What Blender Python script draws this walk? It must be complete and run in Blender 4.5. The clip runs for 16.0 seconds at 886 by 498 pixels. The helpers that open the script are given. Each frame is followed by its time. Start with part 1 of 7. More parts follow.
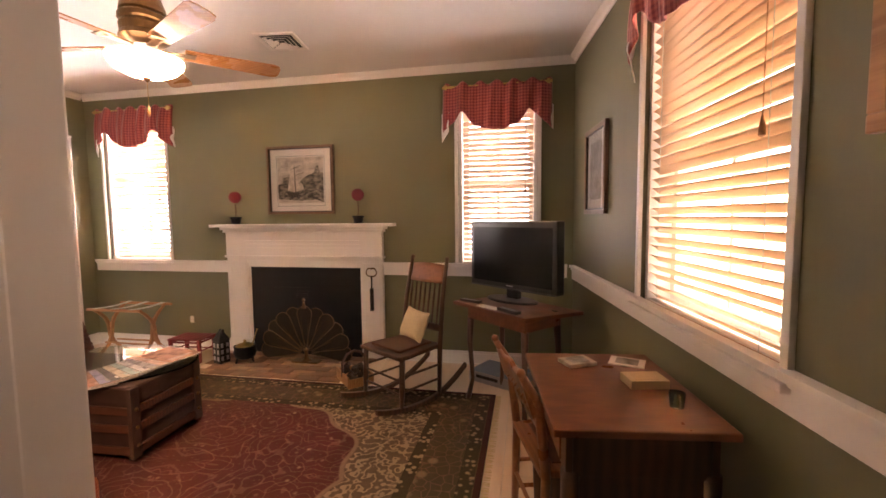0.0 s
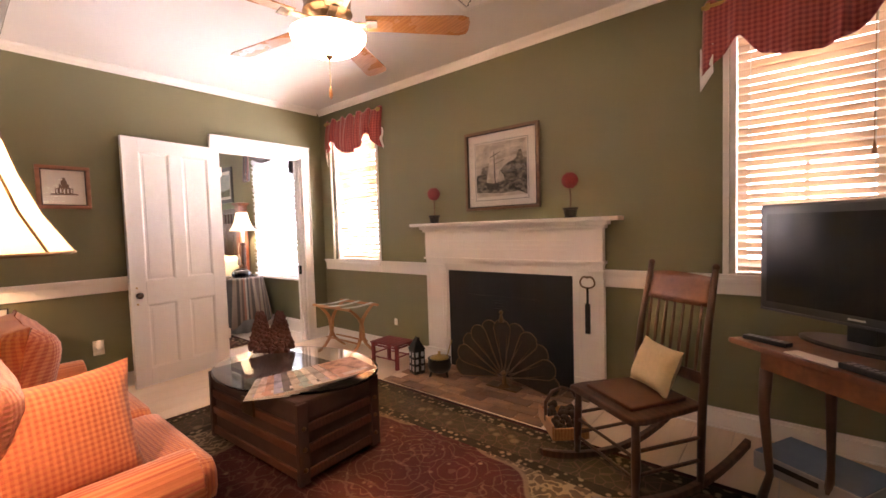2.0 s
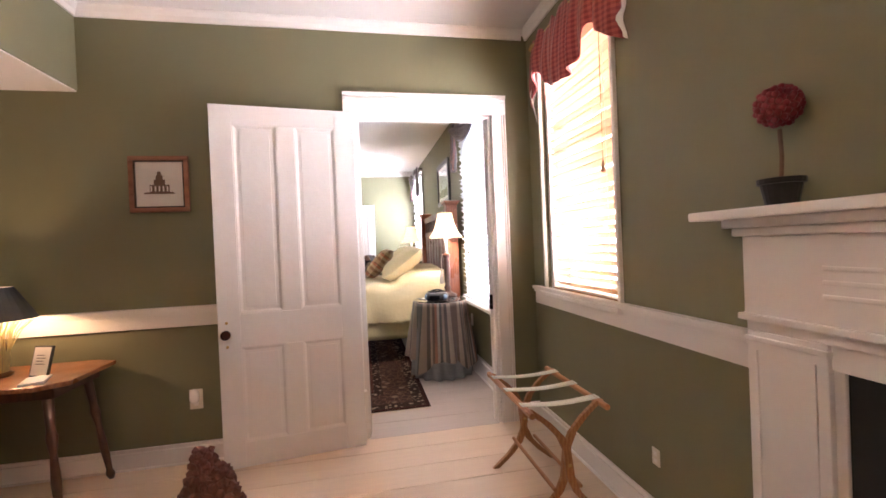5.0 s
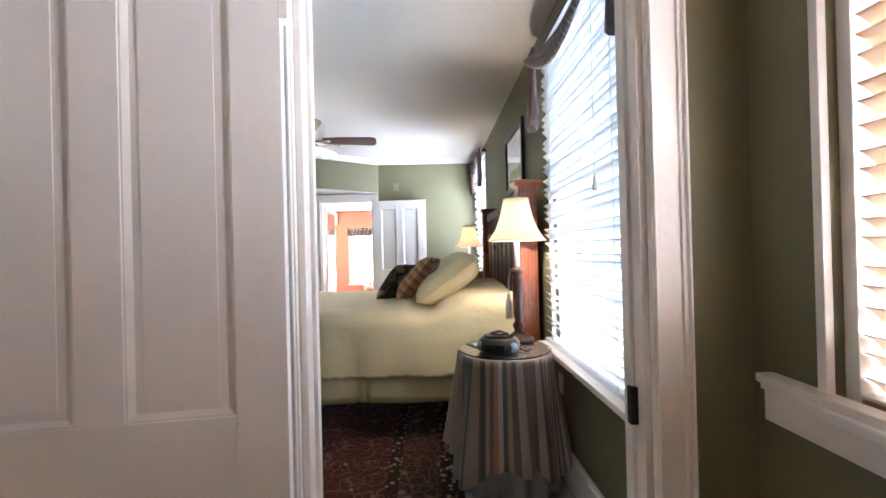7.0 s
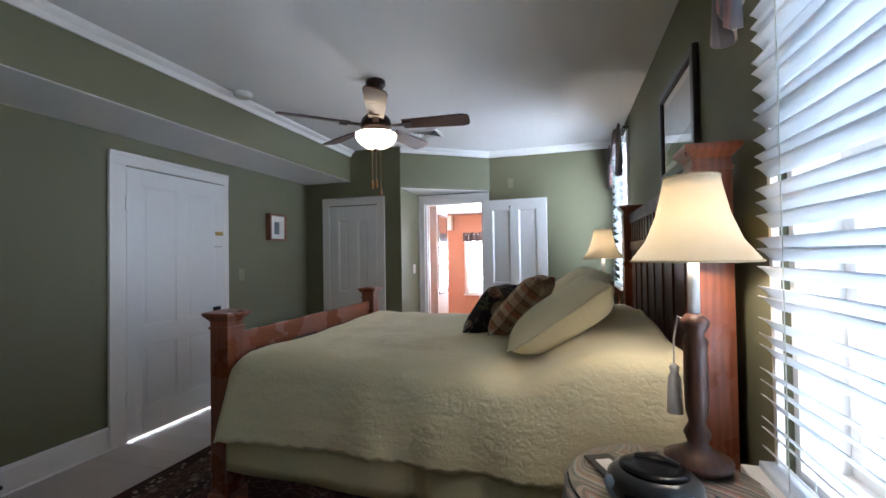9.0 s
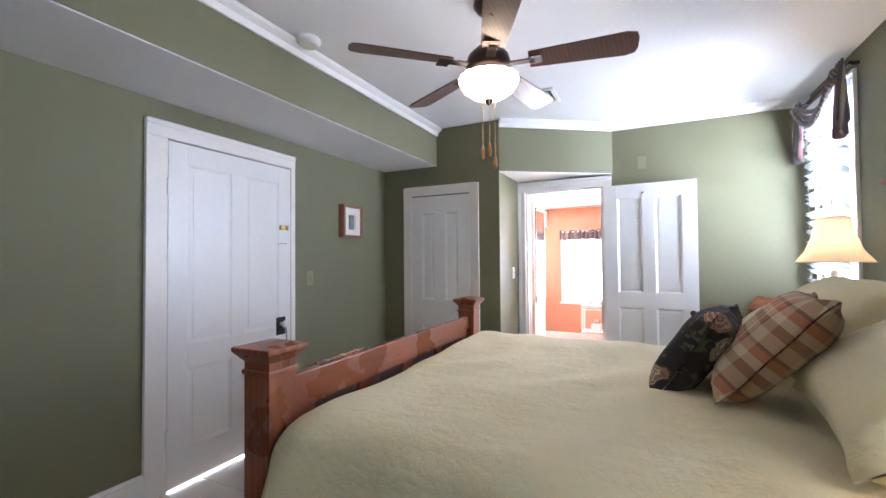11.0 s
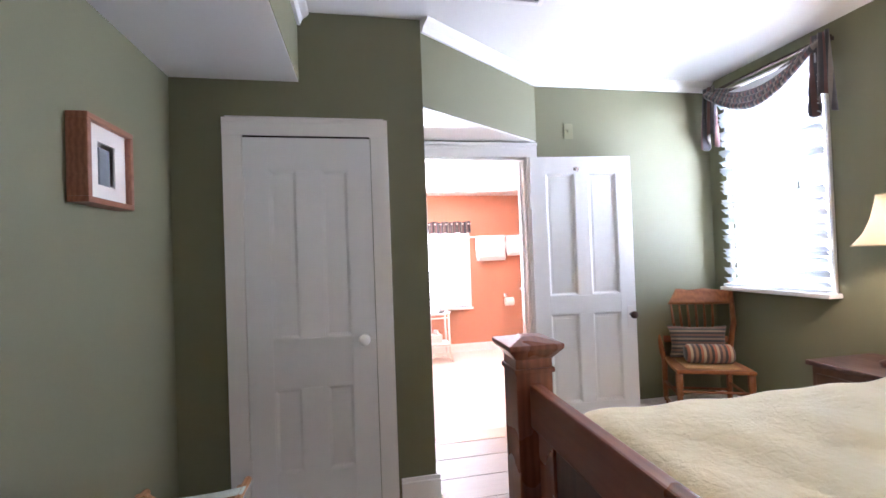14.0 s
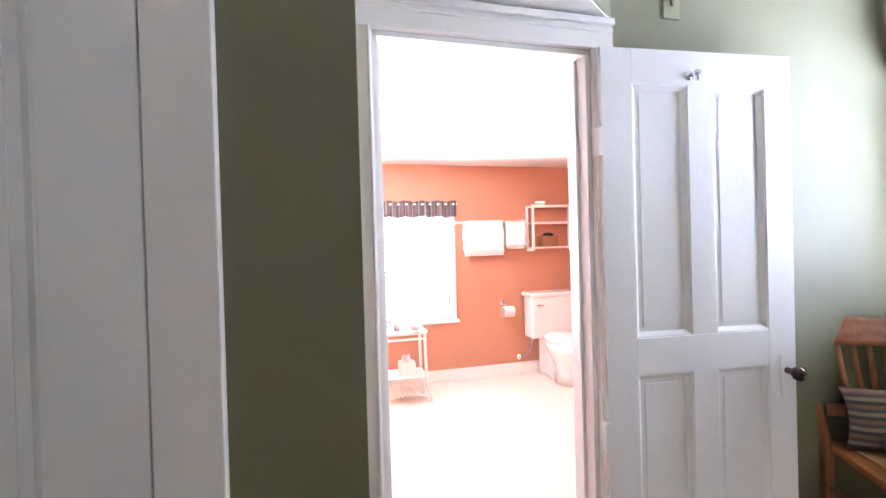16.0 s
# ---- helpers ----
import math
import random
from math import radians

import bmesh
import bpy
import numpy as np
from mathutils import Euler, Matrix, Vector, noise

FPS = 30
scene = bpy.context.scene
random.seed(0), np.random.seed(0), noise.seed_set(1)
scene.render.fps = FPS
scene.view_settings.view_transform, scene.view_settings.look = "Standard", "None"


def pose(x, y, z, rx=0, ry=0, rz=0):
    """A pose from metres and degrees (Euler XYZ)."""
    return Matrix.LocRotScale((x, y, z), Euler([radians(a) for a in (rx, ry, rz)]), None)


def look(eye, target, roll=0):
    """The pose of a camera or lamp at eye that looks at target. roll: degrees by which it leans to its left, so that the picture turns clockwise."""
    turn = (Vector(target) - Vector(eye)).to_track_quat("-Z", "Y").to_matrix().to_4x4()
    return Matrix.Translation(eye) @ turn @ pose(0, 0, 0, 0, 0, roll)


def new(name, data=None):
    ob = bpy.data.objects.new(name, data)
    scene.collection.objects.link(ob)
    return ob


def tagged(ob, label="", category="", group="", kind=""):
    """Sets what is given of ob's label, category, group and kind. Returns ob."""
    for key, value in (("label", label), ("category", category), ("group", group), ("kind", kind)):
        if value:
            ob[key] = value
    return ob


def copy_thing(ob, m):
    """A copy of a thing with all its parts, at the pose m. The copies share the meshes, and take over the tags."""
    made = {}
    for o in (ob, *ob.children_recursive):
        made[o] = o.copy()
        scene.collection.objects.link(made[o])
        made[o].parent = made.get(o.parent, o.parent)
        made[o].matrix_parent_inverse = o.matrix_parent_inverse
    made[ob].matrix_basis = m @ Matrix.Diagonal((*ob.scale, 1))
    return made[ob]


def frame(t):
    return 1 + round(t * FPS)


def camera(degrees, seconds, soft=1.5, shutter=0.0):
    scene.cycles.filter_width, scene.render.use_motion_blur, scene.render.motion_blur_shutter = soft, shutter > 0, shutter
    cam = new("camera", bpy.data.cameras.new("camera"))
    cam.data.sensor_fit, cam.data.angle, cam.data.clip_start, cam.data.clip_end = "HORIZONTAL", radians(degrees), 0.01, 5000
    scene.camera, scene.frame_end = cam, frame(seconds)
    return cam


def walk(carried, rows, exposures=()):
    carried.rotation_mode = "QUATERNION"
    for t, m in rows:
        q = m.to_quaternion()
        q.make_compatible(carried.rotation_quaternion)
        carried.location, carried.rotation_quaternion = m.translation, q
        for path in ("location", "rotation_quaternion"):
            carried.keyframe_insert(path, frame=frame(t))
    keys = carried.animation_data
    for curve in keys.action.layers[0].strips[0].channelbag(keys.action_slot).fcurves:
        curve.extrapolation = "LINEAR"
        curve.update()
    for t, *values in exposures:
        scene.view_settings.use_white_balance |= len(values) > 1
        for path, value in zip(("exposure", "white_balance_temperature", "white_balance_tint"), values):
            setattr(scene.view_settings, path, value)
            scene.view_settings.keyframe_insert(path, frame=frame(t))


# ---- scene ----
cam = camera(93.2, 16.0, soft=1.6)
PATH = [
    (0, (1.255, 0.175, 1.338), (0.872, 2.132, 1.187), -0.6),
    (0.5, (1.268, 0.388, 1.305), (0.642, 2.284, 1.186), -0.7),
    (1, (1.237, 0.558, 1.299), (0.358, 2.351, 1.191), -1.1),
    (1.5, (1.15, 0.699, 1.279), (0.068, 2.378, 1.177), -1.4),
    (2, (0.956, 0.964, 1.244), (-0.325, 2.497, 1.145), -1.8),
    (2.5, (0.795, 1.245, 1.245), (-0.642, 2.633, 1.151), -2.1),
    (3, (0.615, 1.579, 1.253), (-0.975, 2.789, 1.166), -2.4),
    (3.5, (0.368, 1.899, 1.255), (-1.351, 2.919, 1.187), -2.4),
    (4, (0.08, 2.202, 1.237), (-1.751, 3.005, 1.189), -2.6),
    (4.5, (-0.215, 2.506, 1.239), (-2.134, 3.068, 1.202), -2.6),
    (5, (-0.599, 2.721, 1.222), (-2.563, 3.101, 1.203), -2.4),
    (5.2, (-0.752, 2.809, 1.217), (-2.725, 3.128, 1.208), -2.7),
    (7.3, (-2.486, 3.060, 1.263), (-4.486, 3.110, 1.271), -1.3),
    (7.5, (-2.646, 3.078, 1.272), (-4.646, 3.133, 1.280), -1.4),
    (8, (-2.952, 3.122, 1.272), (-4.949, 3.011, 1.292), -1.2),
    (8.5, (-3.148, 3.144, 1.280), (-5.124, 2.830, 1.312), -1.4),
    (9, (-3.285, 3.189, 1.318), (-5.202, 2.621, 1.354), -0.9),
    (9.5, (-3.358, 3.143, 1.293), (-5.222, 2.418, 1.342), -0.9),
    (10, (-3.608, 3.014, 1.304), (-5.386, 2.100, 1.345), -0.4),
    (12.3, (-4.561, 1.763, 1.385), (-6.476, 1.186, 1.418), -0.8),
    (12.5, (-4.628, 1.624, 1.401), (-6.569, 1.140, 1.427), -0.8),
    (13, (-4.829, 1.282, 1.365), (-6.821, 1.106, 1.409), -1.2),
    (13.5, (-5.131, 1.111, 1.330), (-7.127, 1.215, 1.370), -1.8),
    (14, (-5.535, 1.011, 1.308), (-7.499, 1.384, 1.340), -2.1),
    (14.5, (-5.924, 0.977, 1.317), (-7.860, 1.481, 1.330), -2.1),
    (15, (-6.402, 1.022, 1.300), (-8.326, 1.568, 1.305), -2.1),
    (15.5, (-6.750, 1.105, 1.305), (-8.672, 1.658, 1.300), -1.8),
    (16, (-7.110, 1.318, 1.329), (-9.050, 1.804, 1.312), -1.6),
]
EXPOSE = [(0.0, 1.8, 7200, 34), (1.2, 1.75, 7100, 34), (2.5, 1.68, 6900, 33), (4.0, 1.6, 6600, 31), (5.2, 1.3, 6300, 28), (7.3, 0.35, 5700, 15), (8.0, -0.15, 5400, 13), (9.0, -0.3, 5450, 13), (10.0, 0.55, 5550, 16), (12.5, 0.75, 5600, 20), (14.5, 0.85, 5600, 22), (16.0, 0.75, 5600, 20)]
walk(cam, [(t, look(eye, target, roll)) for t, eye, target, roll in PATH], EXPOSE)

# ---------------------------------------------------------------- world and light
world = bpy.data.worlds.new("sky")
scene.world = world
world.use_nodes = True
wn, wl = world.node_tree.nodes, world.node_tree.links
sky = wn.new("ShaderNodeTexSky")
sky.sky_type, sky.sun_disc = "NISHITA", False
sky.sun_elevation, sky.sun_rotation = radians(42), radians(60)
wl.new(sky.outputs[0], wn["Background"].inputs[0])
wn["Background"].inputs[1].default_value = 0.15
sun = new("sun", bpy.data.lights.new("sun", "SUN"))
sun.data.energy, sun.data.angle, sun.data.color = 3.0, radians(0.6), (1.0, 0.93, 0.82)
sun.matrix_world = look((12, 8, 14), (0, 2, 0))


def window_light(name, m, w, h, watts, color=(1.0, 0.98, 0.95)):
    """Sky light in a window's opening; the lamp looks along its own -z."""
    lamp = bpy.data.lights.new(name, "AREA")
    lamp.shape, lamp.size, lamp.size_y, lamp.energy, lamp.color = "RECTANGLE", w, h, watts, color
    ob = new(name, lamp)
    ob.matrix_world = m
    return ob


def bulb(name, x, y, z, watts, color=(1.0, 0.72, 0.42), size=0.04):
    lamp = bpy.data.lights.new(name, "POINT")
    lamp.energy, lamp.color, lamp.shadow_soft_size = watts, color, size
    ob = new(name, lamp)
    ob.location = (x, y, z)
    return ob


BDX, BDY = 0.355, -0.12     # the bedroom wing stands this far off the living room's lines


def bed_pose(x, y, z, rx=0, ry=0, rz=0):
    """A place in the bedroom wing."""
    return pose(x + BDX, y + BDY, z, rx, ry, rz)


EAST = pose(1.66, 3.88, 0, 0, 0, -83.2)
window_light("window_light_fire_west", pose(-2.71, 4.10, 1.65, -90), 0.72, 1.40, 55)
window_light("window_light_fire_east", pose(1.02, 4.10, 1.65, -90), 0.64, 1.40, 13)
window_light("window_light_desk", EAST @ pose(1.96, 0.21, 1.65, -90), 0.95, 1.45, 12, (1.0, 0.80, 0.56))
window_light("window_light_bed_near", bed_pose(-4.48, 4.10, 1.55, -90), 1.06, 1.65, 55, (0.82, 0.93, 1.0))
window_light("window_light_bed_far", bed_pose(-8.245, 4.10, 1.75, -90), 0.66, 1.45, 165, (0.86, 0.93, 1.0))
window_light("window_light_bath", bed_pose(-11.58, 1.98, 1.13, -90, 0, 90), 0.98, 1.02, 520, (1.0, 0.97, 0.93))

# ---------------------------------------------------------------- materials


class Nodes:
    """A short way to wire a material."""

    def __init__(self, name):
        self.mat = bpy.data.materials.new(name)
        self.mat.use_nodes = True
        self.t = self.mat.node_tree
        self.out = self.t.nodes["Material Output"]
        self.bsdf = self.t.nodes["Principled BSDF"]

    def put(self, socket, value):
        if isinstance(value, bpy.types.NodeSocket):
            self.t.links.new(value, socket)
        elif value is not None:
            if socket.type == "RGBA" and not isinstance(value, (int, float)):
                value = (*value[:3], 1)
            socket.default_value = value

    def node(self, kind, out=0, sets=None, **ins):
        n = self.t.nodes.new(kind)
        if sets and "operation" in sets:
            n.operation = sets["operation"]
        if sets and "feature" in sets:
            n.feature = sets["feature"]
        if sets and "bands_direction" in sets:
            n.bands_direction = sets["bands_direction"]
        for k, v in ins.items():
            key = int(k[1:]) if k[0] == "i" and k[1:].isdigit() else k.replace("_", " ")
            self.put(n.inputs[key], v)
        return n.outputs[out]

    def coord(self, which="Object"):
        return self.t.nodes.new("ShaderNodeTexCoord").outputs[which]

    def scaled(self, vec, sx, sy, sz, rz=0.0):
        return self.node("ShaderNodeMapping", Vector=vec, Scale=(sx, sy, sz), Rotation=(0, 0, rz))

    def math(self, op, a, b=0.0, c=0.0):
        return self.node("ShaderNodeMath", sets={"operation": op}, i0=a, i1=b, i2=c)

    def noise(self, vec, scale, detail=3.0, rough=0.55, out=0):
        return self.node("ShaderNodeTexNoise", out=out, Vector=vec, Scale=scale, Detail=detail, Roughness=rough)

    def voronoi(self, vec, scale, out=0, feature="F1"):
        return self.node("ShaderNodeTexVoronoi", out=out, sets={"feature": feature}, Vector=vec, Scale=scale)

    def wave(self, vec, scale, dist=0.0, detail=2.0, dscale=1.0, axis="X"):
        return self.node("ShaderNodeTexWave", out=1, sets={"bands_direction": axis}, Vector=vec, Scale=scale, Distortion=dist, Detail=detail, Detail_Scale=dscale)

    def ramp(self, fac, *stops, hard=False):
        n = self.t.nodes.new("ShaderNodeValToRGB")
        n.color_ramp.interpolation = "CONSTANT" if hard else "LINEAR"
        el = n.color_ramp.elements
        while len(el) < len(stops):
            el.new(0.5)
        for e, (p, c) in zip(el, stops):
            e.position = p
            e.color = (c, c, c, 1) if isinstance(c, (int, float)) else (*c, 1)
        self.put(n.inputs[0], fac)
        return n.outputs[0]

    def mix(self, fac, a, b, how="MIX"):
        n = self.t.nodes.new("ShaderNodeMix")
        n.data_type, n.blend_type = "RGBA", how
        self.put(n.inputs[0], fac), self.put(n.inputs[6], a), self.put(n.inputs[7], b)
        return n.outputs[2]

    def xyz(self, vec):
        n = self.t.nodes.new("ShaderNodeSeparateXYZ")
        self.put(n.inputs[0], vec)
        return n.outputs

    def join(self, x, y, z=0.0):
        return self.node("ShaderNodeCombineXYZ", i0=x, i1=y, i2=z)

    def random(self):
        return self.t.nodes.new("ShaderNodeObjectInfo").outputs["Random"]

    def bump(self, height, strength=0.3, distance=0.01):
        self.put(self.bsdf.inputs["Normal"], self.node("ShaderNodeBump", Height=height, Strength=strength, Distance=distance))

    def done(self, color, rough=0.5, metal=0.0, **more):
        self.put(self.bsdf.inputs["Base Color"], color)
        self.put(self.bsdf.inputs["Roughness"], rough)
        self.put(self.bsdf.inputs["Metallic"], metal)
        for k, v in more.items():
            self.put(self.bsdf.inputs[k.replace("_", " ")], v)
        return self.mat


def tone(c, f):
    return tuple(min(1.0, v * f) for v in c)


def paint(name, c, rough=0.55, grain=60.0, relief=0.12, stain=0.06):
    n = Nodes(name)
    p = n.coord()
    big, fine = n.noise(p, 1.3, 4), n.noise(p, grain, 2)
    col = n.mix(big, tone(c, 1 - stain), tone(c, 1 + stain))
    col = n.mix(n.math("MULTIPLY", fine, 0.12), col, tone(c, 0.75))
    n.bump(fine, relief, 0.004)
    return n.done(col, n.ramp(big, (0.3, rough - 0.015), (0.7, rough + 0.03)))


def wood(name, dark, light, rough=0.35, stretch=(2.0, 30.0, 30.0), coat=0.0):
    n = Nodes(name)
    p = n.coord()
    q = n.scaled(p, *stretch)
    g = n.noise(q, 2.2, 6, 0.65)
    w = n.wave(q, 0.6, 5.0, 3, 1.5, "Y")
    f = n.math("ADD", n.math("MULTIPLY", g, 0.7), n.math("MULTIPLY", w, 0.3))
    col = n.ramp(f, (0.25, dark), (0.75, light))
    col = n.mix(n.math("MULTIPLY", n.random(), 0.25), col, tone(dark, 1.1))
    n.bump(g, 0.08, 0.003)
    return n.done(col, n.ramp(n.noise(p, 5, 3), (0.3, rough - 0.08), (0.7, rough + 0.1)), Coat_Weight=coat, Coat_Roughness=0.15)


def plain(name, c, rough=0.5, metal=0.0, vary=0.12, scale=14.0, relief=0.06):
    n = Nodes(name)
    p = n.coord()
    g = n.noise(p, scale, 4)
    n.bump(n.noise(p, scale * 6, 2), relief, 0.003)
    return n.done(n.mix(g, tone(c, 1 - vary), tone(c, 1 + vary)), rough, metal)


def stripes(name, cols, along, scale, rough=0.85, weave=500.0, space="Object"):
    """Woven cloth with bands of several colours across one axis."""
    n = Nodes(name)
    p = n.coord()
    x = n.xyz(n.coord(space))[along]
    f = n.math("FRACT", n.math("MULTIPLY", x, scale))
    col = n.ramp(f, *[(i / len(cols), c) for i, c in enumerate(cols)], hard=True)
    col = n.mix(n.math("MULTIPLY", n.noise(p, 40, 3), 0.25), col, (0.05, 0.045, 0.04))
    n.bump(n.noise(p, weave, 1), 0.25, 0.002)
    return n.done(col, rough, Sheen_Weight=0.2)


def check(name, a, b, size, axes=(0, 2), rough=0.85):
    n = Nodes(name)
    p = n.coord()
    s = n.xyz(p)
    u = n.math("GREATER_THAN", n.math("FRACT", n.math("MULTIPLY", s[axes[0]], 1 / size)), 0.5)
    v = n.math("GREATER_THAN", n.math("FRACT", n.math("MULTIPLY", s[axes[1]], 1 / size)), 0.5)
    col = n.mix(n.math("MULTIPLY", n.math("ADD", u, v), 0.5), a, b)
    col = n.mix(n.math("MULTIPLY", n.noise(p, 20, 3), 0.2), col, tone(b, 0.6))
    h = n.math("ADD", n.math("PINGPONG", n.math("MULTIPLY", s[axes[0]], 2 / size), 1.0), n.math("PINGPONG", n.math("MULTIPLY", s[axes[1]], 2 / size), 1.0))
    n.bump(h, 0.35, 0.003)
    return n.done(col, rough, Sheen_Weight=0.3)


def persian(name, field, border, vine, pale, half, medallion=True):
    """An oriental rug: bordered field with vines, flowers and a pale medallion."""
    n = Nodes(name)
    p = n.coord()
    s = n.xyz(p)
    ax, ay = n.math("ABSOLUTE", s[0]), n.math("ABSOLUTE", s[1])
    edge = n.math("MINIMUM", n.math("SUBTRACT", half[0], ax), n.math("SUBTRACT", half[1], ay))
    mir = n.join(ax, ay, 0.0)
    warp = n.mix(0.10, mir, n.noise(mir, 5.0, 3, out=1))
    def scroll(scale, width):
        return n.ramp(n.math("ABSOLUTE", n.math("SUBTRACT", n.noise(mir, scale, 1.0, 0.4), 0.5)), (width * 0.5, 1.0), (width, 0.0))

    vines = scroll(6.5, 0.012)
    ring = n.math("SINE", n.math("MULTIPLY", n.voronoi(warp, 4.2), 40.0))
    curls = n.ramp(ring, (0.80, 0.0), (0.95, 1.0))
    petals = n.ramp(n.voronoi(mir, 15.0), (0.10, 1.0), (0.24, 0.0))
    buds = n.ramp(n.voronoi(mir, 32.0), (0.12, 1.0), (0.22, 0.0))
    col = n.mix(n.noise(p, 9, 4), tone(field, 0.65), tone(field, 1.25))
    col = n.mix(n.math("MULTIPLY", buds, 0.30), col, tone(pale, 0.6))
    col = n.mix(n.math("MULTIPLY", vines, 0.55), col, vine)
    col = n.mix(n.math("MULTIPLY", curls, 0.22), col, tone(pale, 0.8))
    col = n.mix(n.math("MULTIPLY", n.math("MULTIPLY", petals, n.ramp(n.noise(mir, 5, 2), (0.45, 0.0), (0.6, 1.0))), 0.75), col, pale)
    if medallion:
        r = n.math("SQRT", n.math("ADD", n.math("POWER", n.math("DIVIDE", ax, 0.98), 2.0), n.math("POWER", n.math("DIVIDE", ay, 0.80), 2.0)))
        wob = n.math("ADD", r, n.math("MULTIPLY", n.math("SINE", n.math("MULTIPLY", n.math("ARCTAN2", ay, ax), 12.0)), 0.035))
        leafy = n.math("MAXIMUM", scroll(17.0, 0.055), n.ramp(n.voronoi(warp, 24.0), (0.18, 0.9), (0.34, 0.0)))
        core = n.mix(n.math("MULTIPLY", leafy, 0.85), n.mix(n.noise(p, 12, 3), tone(border, 1.1), (0.11, 0.07, 0.045)), pale)
        col = n.mix(n.ramp(wob, (0.985, 0.0), (1.0, 1.0)), col, core)
        col = n.mix(n.math("MULTIPLY", n.ramp(n.math("ABSOLUTE", n.math("SUBTRACT", wob, 0.98)), (0.008, 1.0), (0.018, 0.0)), 0.7), col, tone(pale, 0.8))
    bd = n.mix(n.noise(p, 12, 4), tone(border, 0.7), tone(border, 1.2))
    bd = n.mix(n.math("MULTIPLY", n.ramp(n.voronoi(mir, 8.5), (0.15, 1.0), (0.3, 0.0)), 0.7), bd, tone(pale, 0.75))
    bd = n.mix(n.math("MULTIPLY", n.ramp(n.voronoi(mir, 17.0, feature="DISTANCE_TO_EDGE"), (0.02, 1.0), (0.06, 0.0)), 0.5), bd, vine)
    guard = n.mix(n.ramp(n.voronoi(mir, 26.0), (0.25, 1.0), (0.42, 0.0)), tone(border, 0.55), tone(pale, 0.8))
    for lo, hi, c in ((-1.0, 0.38, bd), (0.34, 0.41, guard), (0.04, 0.12, guard), (-1.0, 0.035, tone(field, 0.5))):
        inside = n.math("MULTIPLY", n.math("GREATER_THAN", edge, lo), n.math("LESS_THAN", edge, hi))
        col = n.mix(inside, col, c)
    n.bump(n.noise(p, 260, 2), 0.5, 0.004)
    return n.done(col, 0.97, Specular_IOR_Level=0.15)


def translucent(name, c, amount=0.5, rough=0.5, weave=0.0, glow=0.0):
    """Thin cloth, vinyl or shell that lets light through."""
    n = Nodes(name)
    p = n.coord()
    col = n.mix(n.noise(p, 8, 3), tone(c, 0.92), c)
    if weave:
        n.bump(n.noise(p, weave, 1), 0.2, 0.002)
    n.done(col, rough)
    tr = n.node("ShaderNodeBsdfTranslucent", Color=c)
    sh = n.node("ShaderNodeMixShader", i0=amount, i1=n.bsdf.outputs[0], i2=tr)
    if glow:
        em = n.node("ShaderNodeEmission", Color=c, Strength=glow)
        sh = n.node("ShaderNodeAddShader", i0=sh, i1=em)
    n.t.links.new(sh, n.out.inputs[0])
    return n.mat


def glass(name, c=(1, 1, 1), rough=0.0):
    n = Nodes(name)
    return n.done(c, rough, Transmission_Weight=1.0, IOR=1.45)


GREEN = paint("olive_wall_paint", (0.168, 0.163, 0.090), 0.6, 90, 0.10)
ORANGE = paint("terracotta_wall_paint", (0.50, 0.225, 0.13), 0.6, 90, 0.1)
CEIL = paint("ceiling_paint", (0.78, 0.76, 0.73), 0.8, 40, 0.1)
WHITE = paint("white_gloss_trim_paint", (0.84, 0.81, 0.77), 0.32, 30, 0.12, 0.04)
DOORW = paint("white_door_paint", (0.82, 0.81, 0.79), 0.30, 25, 0.15, 0.03)
OAK = wood("golden_oak", (0.30, 0.13, 0.045), (0.50, 0.26, 0.11), 0.4)
OAKZ = wood("golden_oak_upright", (0.20, 0.062, 0.018), (0.33, 0.125, 0.040), 0.4, (30, 30, 2))
BEECH = wood("pale_rack_wood", (0.34, 0.145, 0.052), (0.50, 0.25, 0.105), 0.4)
BROWN = wood("dark_brown_chair_wood", (0.05, 0.02, 0.009), (0.115, 0.048, 0.021), 0.4, (14, 14, 3))
CHERRY = wood("cherry_bed_wood", (0.17, 0.05, 0.022), (0.28, 0.09, 0.042), 0.3, (3, 22, 22), 0.2)
CHERRYZ = wood("cherry_bed_wood_upright", (0.17, 0.05, 0.022), (0.28, 0.09, 0.042), 0.3, (22, 22, 3), 0.2)
DARKW = wood("dark_headboard_wood", (0.045, 0.018, 0.011), (0.105, 0.040, 0.024), 0.35, (22, 22, 3))
DESKW = wood("red_brown_desk_wood", (0.14, 0.048, 0.02), (0.24, 0.09, 0.038), 0.33, (22, 3, 22), 0.2)
TABLEW = wood("amber_table_wood", (0.22, 0.08, 0.03), (0.36, 0.15, 0.06), 0.3, (3, 22, 22), 0.2)
TRUNKW = wood("worn_trunk_slats", (0.07, 0.026, 0.015), (0.135, 0.047, 0.025), 0.5, (2, 24, 24))
TRUNKM = plain("dark_trunk_canvas", (0.062, 0.03, 0.022), 0.55, 0.0, 0.5, 9, 0.3)
BLADEL = wood("maple_fan_blade", (0.34, 0.14, 0.045), (0.52, 0.26, 0.10), 0.26, (3, 26, 26))
BLADED = wood("walnut_fan_blade", (0.06, 0.025, 0.016), (0.12, 0.055, 0.036), 0.35, (3, 26, 26))
BRONZE = plain("antique_bronze", (0.16, 0.095, 0.045), 0.35, 0.9, 0.35, 18)
DBRONZE = plain("dark_bronze", (0.045, 0.028, 0.022), 0.35, 0.85, 0.35, 18)
BRASS = plain("aged_brass", (0.52, 0.36, 0.14), 0.35, 1.0, 0.25, 30)
